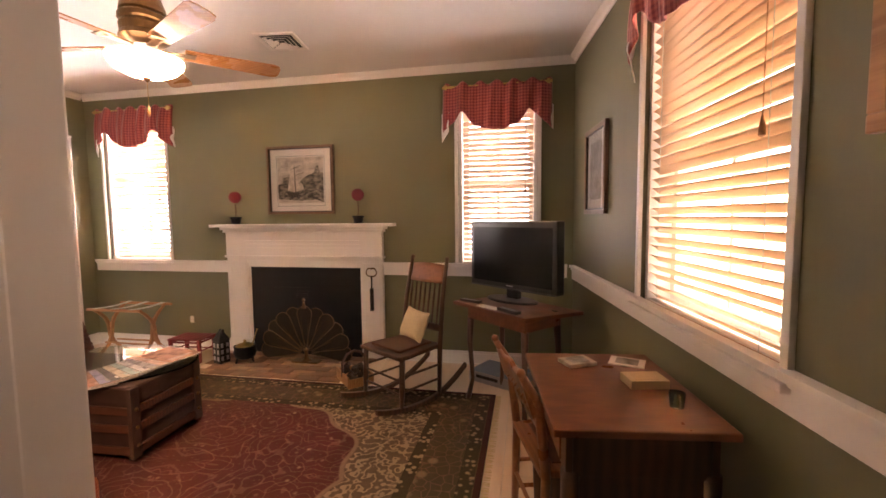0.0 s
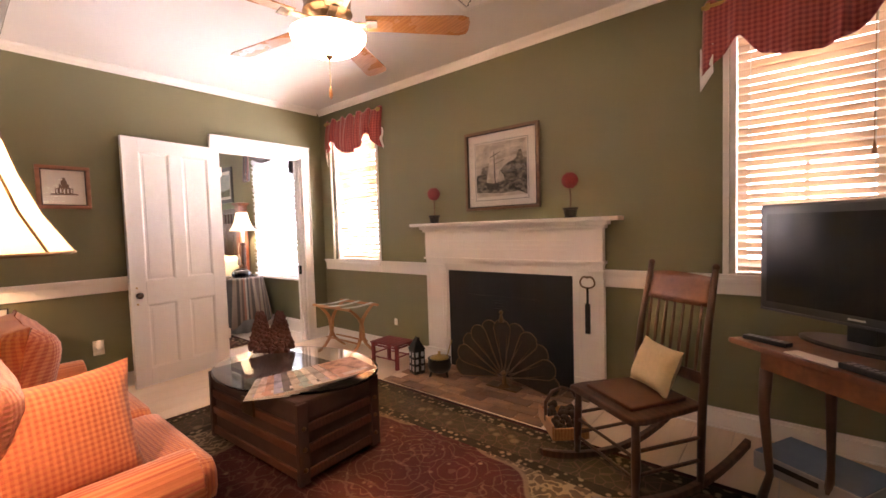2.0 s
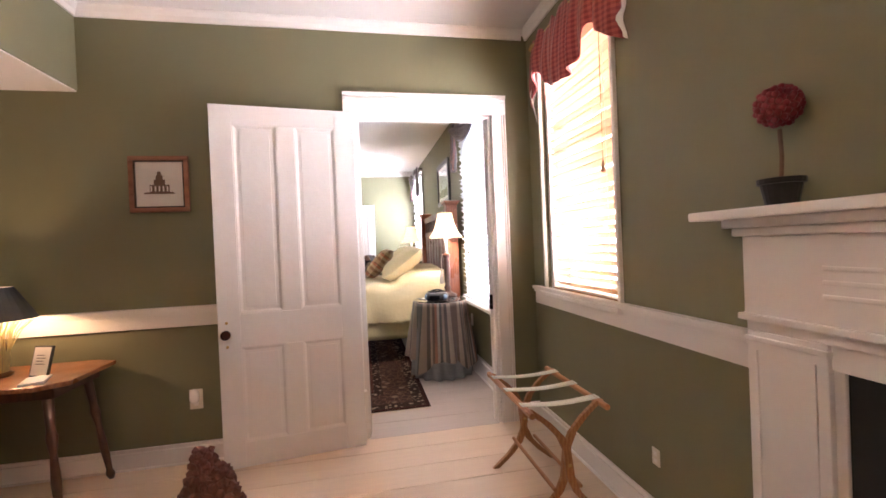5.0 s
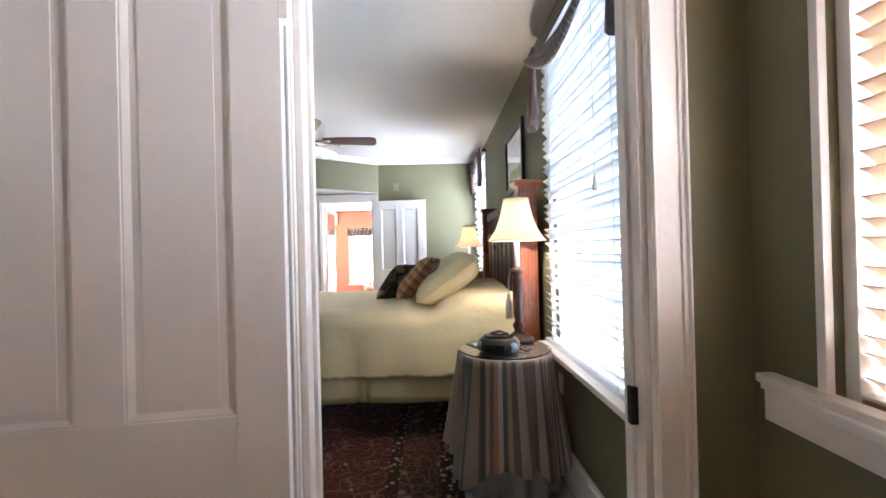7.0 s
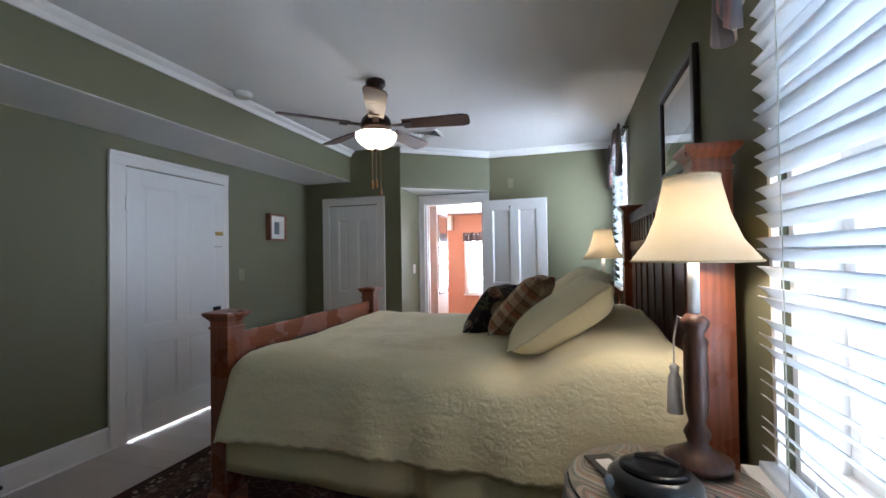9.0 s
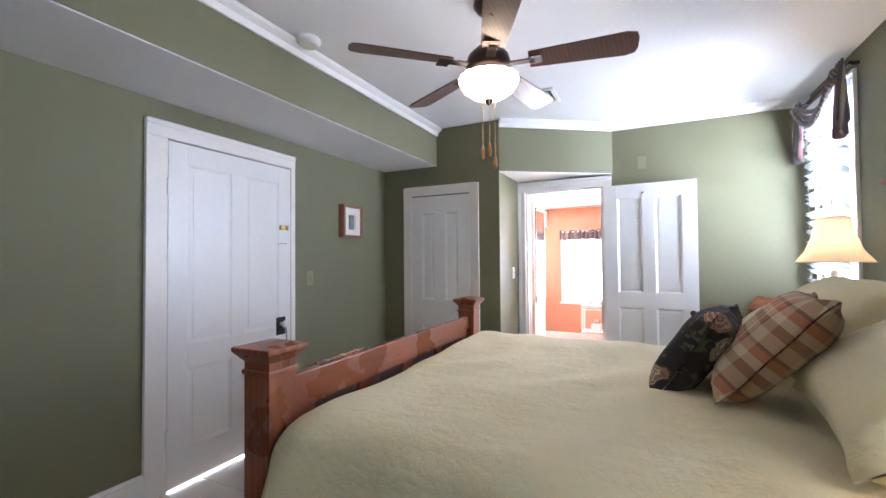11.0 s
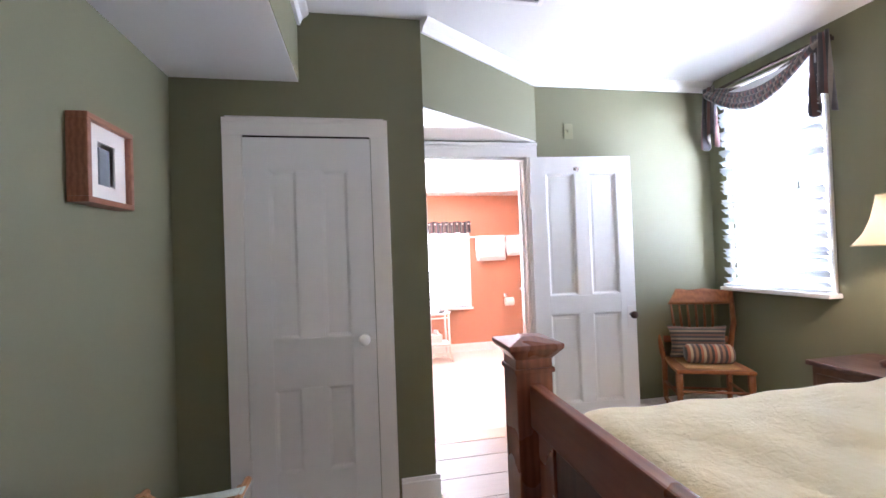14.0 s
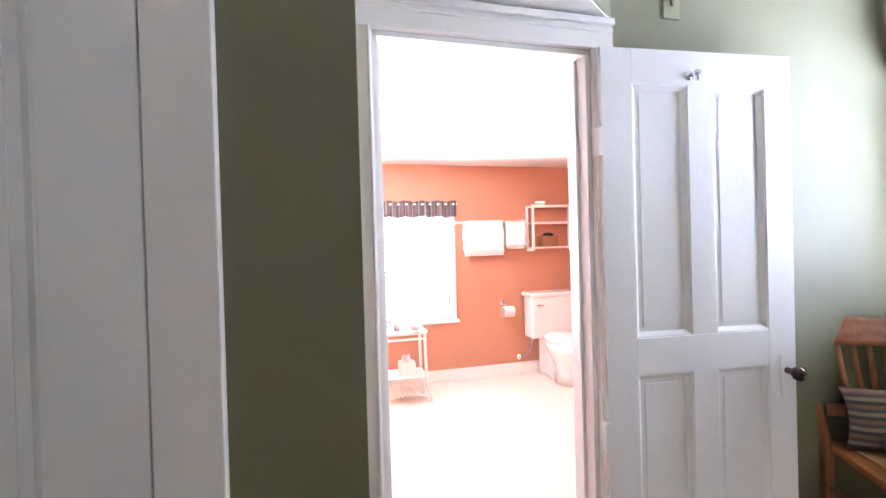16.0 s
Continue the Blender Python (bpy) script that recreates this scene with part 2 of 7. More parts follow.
DBRASS = plain("tarnished_brass_mesh", (0.055, 0.042, 0.028), 0.5, 0.8, 0.35, 60, 0.4)
CHROME = plain("chrome", (0.75, 0.75, 0.76), 0.12, 1.0, 0.05)
IRON = plain("black_iron", (0.018, 0.017, 0.016), 0.5, 0.6, 0.5, 30, 0.25)
BLACK = plain("black_plastic", (0.014, 0.014, 0.015), 0.28, 0.0, 0.2, 40)
FLATBLACK = plain("black_fireboard_and_vent_shade", (0.010, 0.010, 0.011), 0.45, 0.3, 0.5, 6, 0.1)


def tv_glass():
    n = Nodes("tv_glass")
    g = n.noise(n.coord(), 3.0, 3)
    return n.done(n.mix(g, (0.008, 0.008, 0.009), (0.013, 0.013, 0.014)), n.ramp(g, (0.3, 0.16), (0.7, 0.22)), Specular_IOR_Level=0.12)


SCREEN = tv_glass()
PEWTER = plain("dark_grey_plastic", (0.06, 0.06, 0.065), 0.35, 0.2, 0.1)
SILVER = plain("silver_plastic", (0.42, 0.43, 0.45), 0.3, 0.3, 0.1)
PORC = plain("white_porcelain", (0.84, 0.83, 0.80), 0.12, 0.0, 0.03)
DKNOB = plain("brown_porcelain_knob", (0.05, 0.022, 0.016), 0.15, 0.0, 0.3, 40)
PLASTIC = plain("ivory_plastic", (0.72, 0.68, 0.58), 0.4, 0.0, 0.05)
PAPER = plain("white_paper", (0.80, 0.77, 0.72), 0.8, 0.0, 0.04, 6)
MATW = plain("mat_board", (0.84, 0.78, 0.71), 0.9, 0.0, 0.04, 4)
FRAMEB = wood("brown_picture_frame", (0.10, 0.05, 0.025), (0.22, 0.12, 0.06), 0.35)
FRAMED = plain("black_picture_frame", (0.02, 0.018, 0.017), 0.3, 0.0, 0.3)
FRAMER = wood("red_brown_frame", (0.20, 0.07, 0.035), (0.32, 0.13, 0.07), 0.4)
REDM = plain("red_painted_wood", (0.22, 0.022, 0.026), 0.4, 0.0, 0.3, 12)
BERRY = plain("red_berries", (0.20, 0.012, 0.022), 0.45, 0.0, 0.45, 60, 0.5)
STEM = plain("brown_twig", (0.12, 0.07, 0.04), 0.8, 0.0, 0.3, 40)
CONE = plain("red_brown_pine_cones", (0.13, 0.042, 0.028), 0.7, 0.0, 0.5, 50, 0.5)
COAL = plain("kindling_and_cones", (0.07, 0.045, 0.03), 0.85, 0.0, 0.6, 40, 0.6)
CREAMC = plain("cream_cushion_cloth", (0.62, 0.50, 0.30), 0.9, 0.0, 0.12, 60, 0.3)
STRAW = plain("dried_grass_straw", (0.50, 0.40, 0.16), 0.8, 0.0, 0.3, 60, 0.2)
SEATC = plain("caned_seat", (0.46, 0.28, 0.12), 0.7, 0.0, 0.3, 160, 0.5)
LEATHER = plain("brown_pressed_leather_seat", (0.11, 0.04, 0.018), 0.4, 0.0, 0.3, 25, 0.2)
WEB = plain("pale_webbing", (0.62, 0.66, 0.60), 0.85, 0.0, 0.1, 80, 0.3)
TOWEL = plain("white_terry", (0.84, 0.82, 0.79), 0.95, 0.0, 0.05, 200, 0.8)
SKIRT = plain("pale_green_bed_skirt", (0.66, 0.59, 0.35), 0.9, 0.0, 0.08, 40, 0.2)
SHELL = plain("sea_shells", (0.28, 0.24, 0.175), 0.5, 0.0, 0.35, 30, 0.4)
GREYCL = plain("grey_table_skirt", (0.20, 0.21, 0.22), 0.9, 0.0, 0.15, 40, 0.3)
WICKER = plain("white_wicker", (0.80, 0.74, 0.68), 0.6, 0.0, 0.1, 120, 0.6)
BASKET = plain("brown_basket", (0.30, 0.14, 0.06), 0.7, 0.0, 0.4, 120, 0.7)
BLUEISH = plain("grey_blue_plastic_and_reflection", (0.26, 0.36, 0.50), 0.25, 0.2, 0.1)
SLATL = translucent("cream_blind_slat", (0.80, 0.59, 0.39), 0.24, 0.4)
SLATW = translucent("white_blind_slat", (0.86, 0.88, 0.90), 0.5, 0.4)
SHADE = translucent("cream_lampshade", (0.95, 0.87, 0.71), 0.65, 0.8, 300)
SHADEK = plain("black_lampshade", (0.02, 0.02, 0.025), 0.7, 0.0, 0.2, 60)
BOWL = translucent("lit_frosted_glass_bowl", (1.0, 0.90, 0.74), 0.85, 0.3, 0, 3.0)
PANE = glass("window_glass")
TOPG = glass("table_glass", (0.93, 0.97, 0.95))
VALANCE = check("red_check_cloth", (0.46, 0.115, 0.10), (0.25, 0.035, 0.04), 0.026, (0, 2))
SOFAC = check("orange_houndstooth_cloth", (0.62, 0.22, 0.085), (0.40, 0.085, 0.035), 0.016, (0, 2))
SOFAY = check("orange_houndstooth_seat_cloth", (0.62, 0.22, 0.085), (0.40, 0.085, 0.035), 0.016, (0, 1))
TCLOTH = stripes("striped_table_cloth", [(0.10, 0.085, 0.075), (0.34, 0.27, 0.22), (0.16, 0.11, 0.09), (0.36, 0.17, 0.12), (0.42, 0.38, 0.33), (0.09, 0.09, 0.09), (0.28, 0.22, 0.18)], 0, 15.0, space="UV")
SCARF = stripes("striped_scarf_valance", [(0.055, 0.05, 0.055), (0.24, 0.20, 0.17), (0.08, 0.07, 0.075), (0.20, 0.10, 0.09), (0.10, 0.09, 0.10)], 0, 16.0)
BOLSTER = stripes("striped_bolster_cloth", [(0.05, 0.04, 0.035), (0.36, 0.12, 0.06), (0.45, 0.34, 0.22), (0.10, 0.06, 0.05), (0.30, 0.16, 0.09)], 0, 12.0)
BOLSTZ = stripes("striped_cushion_cloth", [(0.05, 0.045, 0.045), (0.30, 0.22, 0.15), (0.08, 0.07, 0.065), (0.22, 0.12, 0.08)], 2, 18.0)


def plaid():
    n = Nodes("plaid_pillow_cloth")
    p = n.coord()
    s = n.xyz(p)
    f = n.ramp(n.math("FRACT", n.math("MULTIPLY", s[0], 7.0)), (0.0, (0.46, 0.36, 0.22)), (0.30, (0.24, 0.12, 0.06)), (0.52, (0.56, 0.45, 0.30)), (0.72, (0.42, 0.13, 0.07)), (0.92, (0.10, 0.06, 0.04)), hard=True)
    g = n.ramp(n.math("FRACT", n.math("MULTIPLY", s[2], 7.0)), (0.0, (0.50, 0.38, 0.24)), (0.30, (0.22, 0.12, 0.07)), (0.52, (0.60, 0.48, 0.33)), (0.72, (0.46, 0.16, 0.09)), (0.92, (0.12, 0.07, 0.05)), hard=True)
    n.bump(n.noise(p, 400, 1), 0.2, 0.002)
    return n.done(n.mix(0.5, f, g), 0.85)


def floral():
    n = Nodes("dark_floral_pillow_cloth")
    p = n.coord()
    q = n.mix(0.06, p, n.noise(p, 18, 2, out=1))
    d = n.voronoi(q, 9.0)
    flower = n.ramp(d, (0.36, 1.0), (0.46, 0.0))
    ring = n.ramp(n.math("SINE", n.math("MULTIPLY", d, 70.0)), (0.3, 0.35), (0.7, 1.0))
    leaf = n.ramp(n.noise(q, 22, 4), (0.54, 0.0), (0.60, 1.0))
    some = n.ramp(n.xyz(n.voronoi(q, 9.0, out=1))[0], (0.30, 0.0), (0.34, 1.0))
    col = n.mix(n.math("MULTIPLY", leaf, 0.7), (0.016, 0.012, 0.013), (0.12, 0.12, 0.07))
    col = n.mix(n.math("MULTIPLY", n.math("MULTIPLY", flower, some), ring), col, n.mix(n.voronoi(q, 9.0, out=1), (0.40, 0.10, 0.08), (0.62, 0.52, 0.38)))
    n.bump(n.noise(p, 400, 1), 0.2, 0.002)
    return n.done(col, 0.85)


def quilt():
    n = Nodes("pale_green_quilted_coverlet")
    p = n.coord()
    v = n.voronoi(n.mix(0.12, p, n.noise(p, 6, 2, out=1)), 26.0, feature="DISTANCE_TO_EDGE")
    w = n.noise(p, 34, 5, 0.7)
    fold = n.noise(n.scaled(p, 5.0, 1.6, 5.0, 0.5), 2.2, 3, 0.5)
    h = n.math("ADD", n.math("MULTIPLY", n.ramp(v, (0.0, 0.0), (0.15, 1.0)), 0.10), n.math("ADD", n.math("MULTIPLY", w, 0.9), n.math("MULTIPLY", fold, 1.8)))
    n.bump(h, 0.5, 0.011)
    col = n.mix(n.noise(p, 3, 4), (0.69, 0.60, 0.355), (0.77, 0.685, 0.435))
    return n.done(col, 0.85, Sheen_Weight=0.2)


def planks(name, c):
    n = Nodes(name)
    p = n.coord()
    g = n.noise(n.scaled(p, 20, 1.4, 20), 2.0, 5, 0.6)
    sc = n.ramp(n.noise(n.scaled(p, 40, 3, 3), 3.0, 4), (0.62, 0.0), (0.75, 1.0))
    col = n.mix(g, tone(c, 0.88), tone(c, 1.08))
    col = n.mix(n.math("MULTIPLY", n.random(), 0.3), col, tone(c, 0.82))
    col = n.mix(n.math("MULTIPLY", sc, 0.07), col, tone(c, 0.5))
    n.bump(g, 0.12, 0.003)
    return n.done(col, n.ramp(n.noise(p, 3, 4), (0.3, 0.35), (0.7, 0.43)))


def brick_mat():
    n = Nodes("worn_hearth_brick")
    p = n.coord()
    a = n.noise(p, 9, 5, 0.65)
    base = n.ramp(n.random(), (0.0, (0.16, 0.075, 0.04)), (0.5, (0.30, 0.15, 0.08)), (1.0, (0.40, 0.24, 0.14)))
    col = n.mix(n.ramp(a, (0.35, 0.0), (0.65, 0.6)), base, (0.08, 0.055, 0.04))
    n.bump(n.noise(p, 60, 4), 0.4, 0.004)
    return n.done(col, 0.55)


PLAID, FLORAL, QUILT = plaid(), floral(), quilt()
PLANKL = planks("pale_painted_floor_boards", (0.70, 0.55, 0.41))
PLANKB = planks("grey_beige_painted_floor_boards", (0.52, 0.45, 0.40))
VINYL = paint("cream_bathroom_floor", (0.76, 0.70, 0.60), 0.5, 12, 0.05)
BRICK = brick_mat()
MORTAR = plain("sooty_hearth_mortar", (0.17, 0.10, 0.062), 0.8, 0.0, 0.4, 14, 0.4)
RUGL = persian("oriental_rug_large", (0.066, 0.017, 0.016), (0.050, 0.035, 0.020), (0.14, 0.072, 0.047), (0.24, 0.175, 0.11), (1.66, 1.15))
RUGB = persian("oriental_rug_dark", (0.075, 0.022, 0.017), (0.060, 0.030, 0.022), (0.24, 0.14, 0.085), (0.38, 0.29, 0.20), (1.92, 1.21), False)

# ---------------------------------------------------------------- mesh tools


class Geo:
    """Gathers the faces of one part."""

    def __init__(self):
        self.v, self.f = [], []

    def add(self, verts, faces, m=None):
        k = len(self.v)
        self.v += [tuple(m @ Vector(p)) if m else tuple(p) for p in verts]
        self.f += [tuple(k + i for i in f) for f in faces]
        return self

    def box(self, x0, x1, y0, y1, z0, z1, m=None):
        p = [(x, y, z) for z in (z0, z1) for y in (y0, y1) for x in (x0, x1)]
        return self.add(p, [(0, 2, 3, 1), (4, 5, 7, 6), (0, 1, 5, 4), (2, 6, 7, 3), (0, 4, 6, 2), (1, 3, 7, 5)], m)

    def prism(self, outline, z0, z1, m=None):
        n = len(outline)
        p = [(x, y, z0) for x, y in outline] + [(x, y, z1) for x, y in outline]
        f = [tuple(range(n - 1, -1, -1)), tuple(range(n, 2 * n))] + [(i, (i + 1) % n, n + (i + 1) % n, n + i) for i in range(n)]
        return self.add(p, f, m)

    def lathe(self, prof, seg=20, m=None, sy=1.0, caps=True):
        p, f = [], []
        for r, z in prof:
            for i in range(seg):
                a = 2 * math.pi * i / seg
                p.append((r * math.cos(a), r * sy * math.sin(a), z))
        for j in range(len(prof) - 1):
            for i in range(seg):
                k = (i + 1) % seg
                f.append((j * seg + i, j * seg + k, (j + 1) * seg + k, (j + 1) * seg + i))
        if caps and prof[0][0] > 1e-4:
            f.append(tuple(range(seg - 1, -1, -1)))
        if caps and prof[-1][0] > 1e-4:
            f.append(tuple((len(prof) - 1) * seg + i for i in range(seg)))
        return self.add(p, f, m)

    def tube(self, pts, r, seg=8, m=None):
        pts = [Vector(p) for p in pts]
        rs = r if isinstance(r, (list, tuple)) else [r] * len(pts)
        p, f = [], []
        up = None
        for i, c in enumerate(pts):
            d = (pts[min(i + 1, len(pts) - 1)] - pts[max(i - 1, 0)]).normalized()
            if up is None:
                up = Vector((0, 0, 1)) if abs(d.z) < 0.9 else Vector((1, 0, 0))
            s = d.cross(up).normalized()
            up = s.cross(d).normalized()
            for k in range(seg):
                a = 2 * math.pi * k / seg
                p.append(c + (s * math.cos(a) + up * math.sin(a)) * rs[i])
        n = len(pts)
        for j in range(n - 1):
            for i in range(seg):
                k = (i + 1) % seg
                f.append((j * seg + i, j * seg + k, (j + 1) * seg + k, (j + 1) * seg + i))
        f += [tuple(range(seg - 1, -1, -1)), tuple((n - 1) * seg + i for i in range(seg))]
        return self.add(p, f, m)

    def sheet(self, fn, nu, nv, close_u=False, m=None):
        p = [fn(i / nu, j / nv) for j in range(nv + 1) for i in range(nu + (0 if close_u else 1))]
        w = nu if close_u else nu + 1
        f = [(j * w + i, j * w + (i + 1) % w, (j + 1) * w + (i + 1) % w, (j + 1) * w + i) for j in range(nv) for i in range(nu)]
        return self.add(p, f, m)

    def make(self, name, mat, parent=None, bevel=0.0, smooth=False, m=None, thick=0.0):
        me = bpy.data.meshes.new(name)
        me.from_pydata(self.v, [], self.f)
        bm = bmesh.new()
        bm.from_mesh(me)
        bmesh.ops.recalc_face_normals(bm, faces=bm.faces)
        if bevel:
            bmesh.ops.bevel(bm, geom=[e for e in bm.edges if len(e.link_faces) == 2 and e.calc_face_angle(0) > 0.6], offset=bevel, segments=2, profile=0.6, affect="EDGES", clamp_overlap=True)
        if thick:
            bmesh.ops.solidify(bm, geom=bm.faces[:], thickness=thick)
        if smooth:
            for fc in bm.faces:
                fc.smooth = True
        bm.to_mesh(me)
        bm.free()
        me.materials.append(mat)
        ob = new(name, me)
        if parent:
            ob.parent = parent
        if m is not None:
            ob.matrix_basis = m
        return ob


def thing(name, label, category, m, group="", kind=""):
    ob = new(name)
    ob.empty_display_size = 0.1
    ob.matrix_basis = m
    return tagged(ob, label, category, group, kind)


def setting(ob, label, category=""):
    return tagged(ob, label, category, "", "structure")


def ball(r, z, n=8, squash=1.0):
    return [(max(1e-5, r * math.sin(math.pi * i / n)), z - r * squash * math.cos(math.pi * i / n)) for i in range(n + 1)]


def pillow(geo, w, h, d, m=None, n=14):
    """A soft cushion in the x-z plane, pinched at its corners."""
    for side in (1, -1):
        def fn(u, v, side=side):
            a, b = 2 * u - 1, 2 * v - 1
            pinch = 1 - 0.10 * (1 - a * a) * b * b
            pinch2 = 1 - 0.10 * (1 - b * b) * a * a
            puff = max(0.0, (1 - a ** 4) * (1 - b ** 4)) ** 0.55
            ripple = 0.012 * math.sin(9 * a + 3 * b) * abs(a * b)
            return (a * w / 2 * pinch2, side * (d / 2 * puff + 0.002) + ripple, b * h / 2 * pinch)
        geo.sheet(fn, n, n, m=m)
    return geo


def wall(name, m, u0, u1, z0, z1, t, holes, mat, label):
    """A wall along local x with thickness along local y; holes are (ua, ub, za, zb)."""
    us = sorted({u0, u1, *[h[0] for h in holes], *[h[1] for h in holes]})
    zs = sorted({z0, z1, *[h[2] for h in holes], *[h[3] for h in holes]})
    us, zs = [u for u in us if u0 <= u <= u1], [z for z in zs if z0 <= z <= z1]

    def solid(i, j):
        if not (0 <= i < len(us) - 1 and 0 <= j < len(zs) - 1):
            return False
        cu, cz = (us[i] + us[i + 1]) / 2, (zs[j] + zs[j + 1]) / 2
        return not any(a < cu < b and c < cz < d for a, b, c, d in holes)

    g = Geo()
    for i in range(len(us) - 1):
        for j in range(len(zs) - 1):
            if not solid(i, j):
                continue
            a, b, c, d = us[i], us[i + 1], zs[j], zs[j + 1]
            g.add([(a, 0, c), (b, 0, c), (b, 0, d), (a, 0, d)], [(0, 1, 2, 3)])
            g.add([(a, t, c), (b, t, c), (b, t, d), (a, t, d)], [(3, 2, 1, 0)])
            if not solid(i - 1, j):
                g.add([(a, 0, c), (a, t, c), (a, t, d), (a, 0, d)], [(3, 2, 1, 0)])
            if not solid(i + 1, j):
                g.add([(b, 0, c), (b, t, c), (b, t, d), (b, 0, d)], [(0, 1, 2, 3)])
            if not solid(i, j - 1):
                g.add([(a, 0, c), (b, 0, c), (b, t, c), (a, t, c)], [(3, 2, 1, 0)])
            if not solid(i, j + 1):
                g.add([(a, 0, d), (b, 0, d), (b, t, d), (a, t, d)], [(0, 1, 2, 3)])
    me = bpy.data.meshes.new(name)
    me.from_pydata(g.v, [], g.f)
    bm = bmesh.new()
    bm.from_mesh(me)
    bmesh.ops.remove_doubles(bm, verts=bm.verts, dist=1e-5)
    bmesh.ops.recalc_face_normals(bm, faces=bm.faces)
    bm.to_mesh(me)
    bm.free()
    me.materials.append(mat)
    ob = new(name, me)
    ob.matrix_basis = m
    return setting(ob, label, "wall")


# ---------------------------------------------------------------- large structure
NY = 3.88           # inner face of the long outside wall
CEILZ = 2.65        # living room ceiling
BCEIL = 2.60        # bedroom ceiling
WX = -3.305         # living room's inner end wall
BX = -3.42         # bedroom side of the same wall
END = -8.77 + BDX        # bedroom's far end wall
CLX = -8.135 + BDX       # closet's front
SY = 0.22 + BDY          # bedroom's south wall
BNY = NY + BDY     # the same wall in the bedroom wing
NORTH = pose(0, NY, 0)
BNORTH = pose(BDX, BNY, 0)
WEST = pose(WX, 0, 0, 0, 0, 90)      # local x runs along +y, local y towards -x
SM = pose(BDX, SY, 0, 0, 0, 180)
CM = pose(CLX, BDY, 0, 0, 0, 90)
EM = pose(END, BDY, 0, 0, 0, 90)

W_FIRE_W = (-3.09, -2.33, 0.905, 2.36)
W_FIRE_E = (0.675, 1.36, 0.905, 2.36)
W_BED_N = (-5.03, -3.93, 0.70, 2.42)
W_BED_F = (-8.59, -7.91, 1.00, 2.46)
W_DESK = (1.46, 2.46, 0.895, 2.42)

wall("wall_north", NORTH, WX - 0.05, 1.75, 0, CEILZ, 0.26, [W_FIRE_W, W_FIRE_E], GREEN, "long olive green plaster wall with tall windows")
wall("wall_bedroom_north", BNORTH, -11.6, WX - 0.051 - BDX, 0, CEILZ, 0.26, [W_BED_N, W_BED_F], GREEN, "long olive green bedroom wall with tall windows")
wall("wall_east", EAST, -0.05, 5.3, 0, CEILZ, 0.26, [W_DESK], GREEN, "olive green plaster wall with a wide window")
wall("wall_west", WEST, -0.1, NY - 0.001, 0, CEILZ, 0.115, [(2.705, 3.60, 0, 2.075)], GREEN, "thick olive green wall between living room and bedroom")
wall("wall_south", pose(0, 0.50, 0, 0, 0, 180), -0.76, 3.31, 0, CEILZ, 0.12, [], GREEN, "olive green wall behind the sofa")
wall("wall_south_jamb", pose(0, 0.50, 0, 0, 0, 180), -2.12, -1.90, 0, CEILZ, 0.12, [], GREEN, "short olive green wall beside the entrance")
wall("wall_entrance", pose(0, -1.25, 0, 0, 0, 180), -2.6, 0.4, 0, CEILZ, 0.12, [], GREEN, "plain green wall that closes the entry hall")
wall("wall_entrance_side", pose(0.25, 0, 0, 0, 0, 90), -1.3, 0.38, 0, CEILZ, 0.12, [], GREEN, "plain green side wall of the entry hall")
wall("wall_bedroom_south", SM, 3.79, 8.135, 0, CEILZ, 0.2, [], GREEN, "olive green bedroom wall with a white door")
wall("wall_closet_front", pose(CLX, BDY, 0, 0, 0, 90), 0.02, 1.475, 0, CEILZ, 0.10, [], GREEN, "olive green closet front with a white door")
wall("wall_closet_side", pose(BDX, 1.475 + BDY, 0, 0, 0, 180), 8.235, 8.769, 0, CEILZ, 0.10, [], GREEN, "narrow olive green closet side beside the bathroom door")
wall("wall_bedroom_end", pose(END, BDY, 0, 0, 0, 90), 1.375, NY - 0.001, 0, CEILZ, 0.13, [(1.555, 2.315, 0, 2.0)], GREEN, "olive green bedroom end wall with the bathroom doorway")
wall("wall_bath_west", bed_pose(-11.45, 0, 0, 0, 0, 90), 0.7, 4.2, 0, 2.3, 0.2, [(1.475, 2.505, 0.60, 1.665)], ORANGE, "terracotta painted bathroom wall with a window")
wall("wall_bath_south", bed_pose(0, 0.95, 0, 0, 0, 180), 8.9, 11.45, 0, 2.3, 0.1, [], ORANGE, "terracotta painted bathroom side wall")
g = Geo().box(-8.906, -8.901, 0.95, 1.52, 0, 2.12).box(-8.906, -8.901, 2.37, NY, 0, 2.12).box(-8.906, -8.901, 1.52, 2.37, 2.05, 2.12)
setting(g.make("wall_bath_east", ORANGE, m=bed_pose(0, 0, 0)), "terracotta paint on the bathroom side of the end wall", "wall")
g = Geo().box(-11.45, -8.907, 3.866, 3.876, 0, 2.12)
setting(g.make("wall_bath_north", ORANGE, m=bed_pose(0, 0, 0)), "terracotta paint on the bathroom's north wall", "wall")

# the slanting header over the bathroom door
g = Geo().prism([(CLX, 1.475 + BDY), (END, 1.475 + BDY), (END, 2.405 + BDY)], 2.125, CEILZ)
setting(g.make("wall_bath_header", GREEN), "olive green slanting header above the bathroom door", "wall")
g = Geo().prism([(CLX - 0.004, 1.479 + BDY), (END, 1.479 + BDY), (END, 2.398 + BDY)], 2.115, 2.123)
setting(g.make("trim_header_underside", WHITE), "white painted underside of the slanting header", "trim")

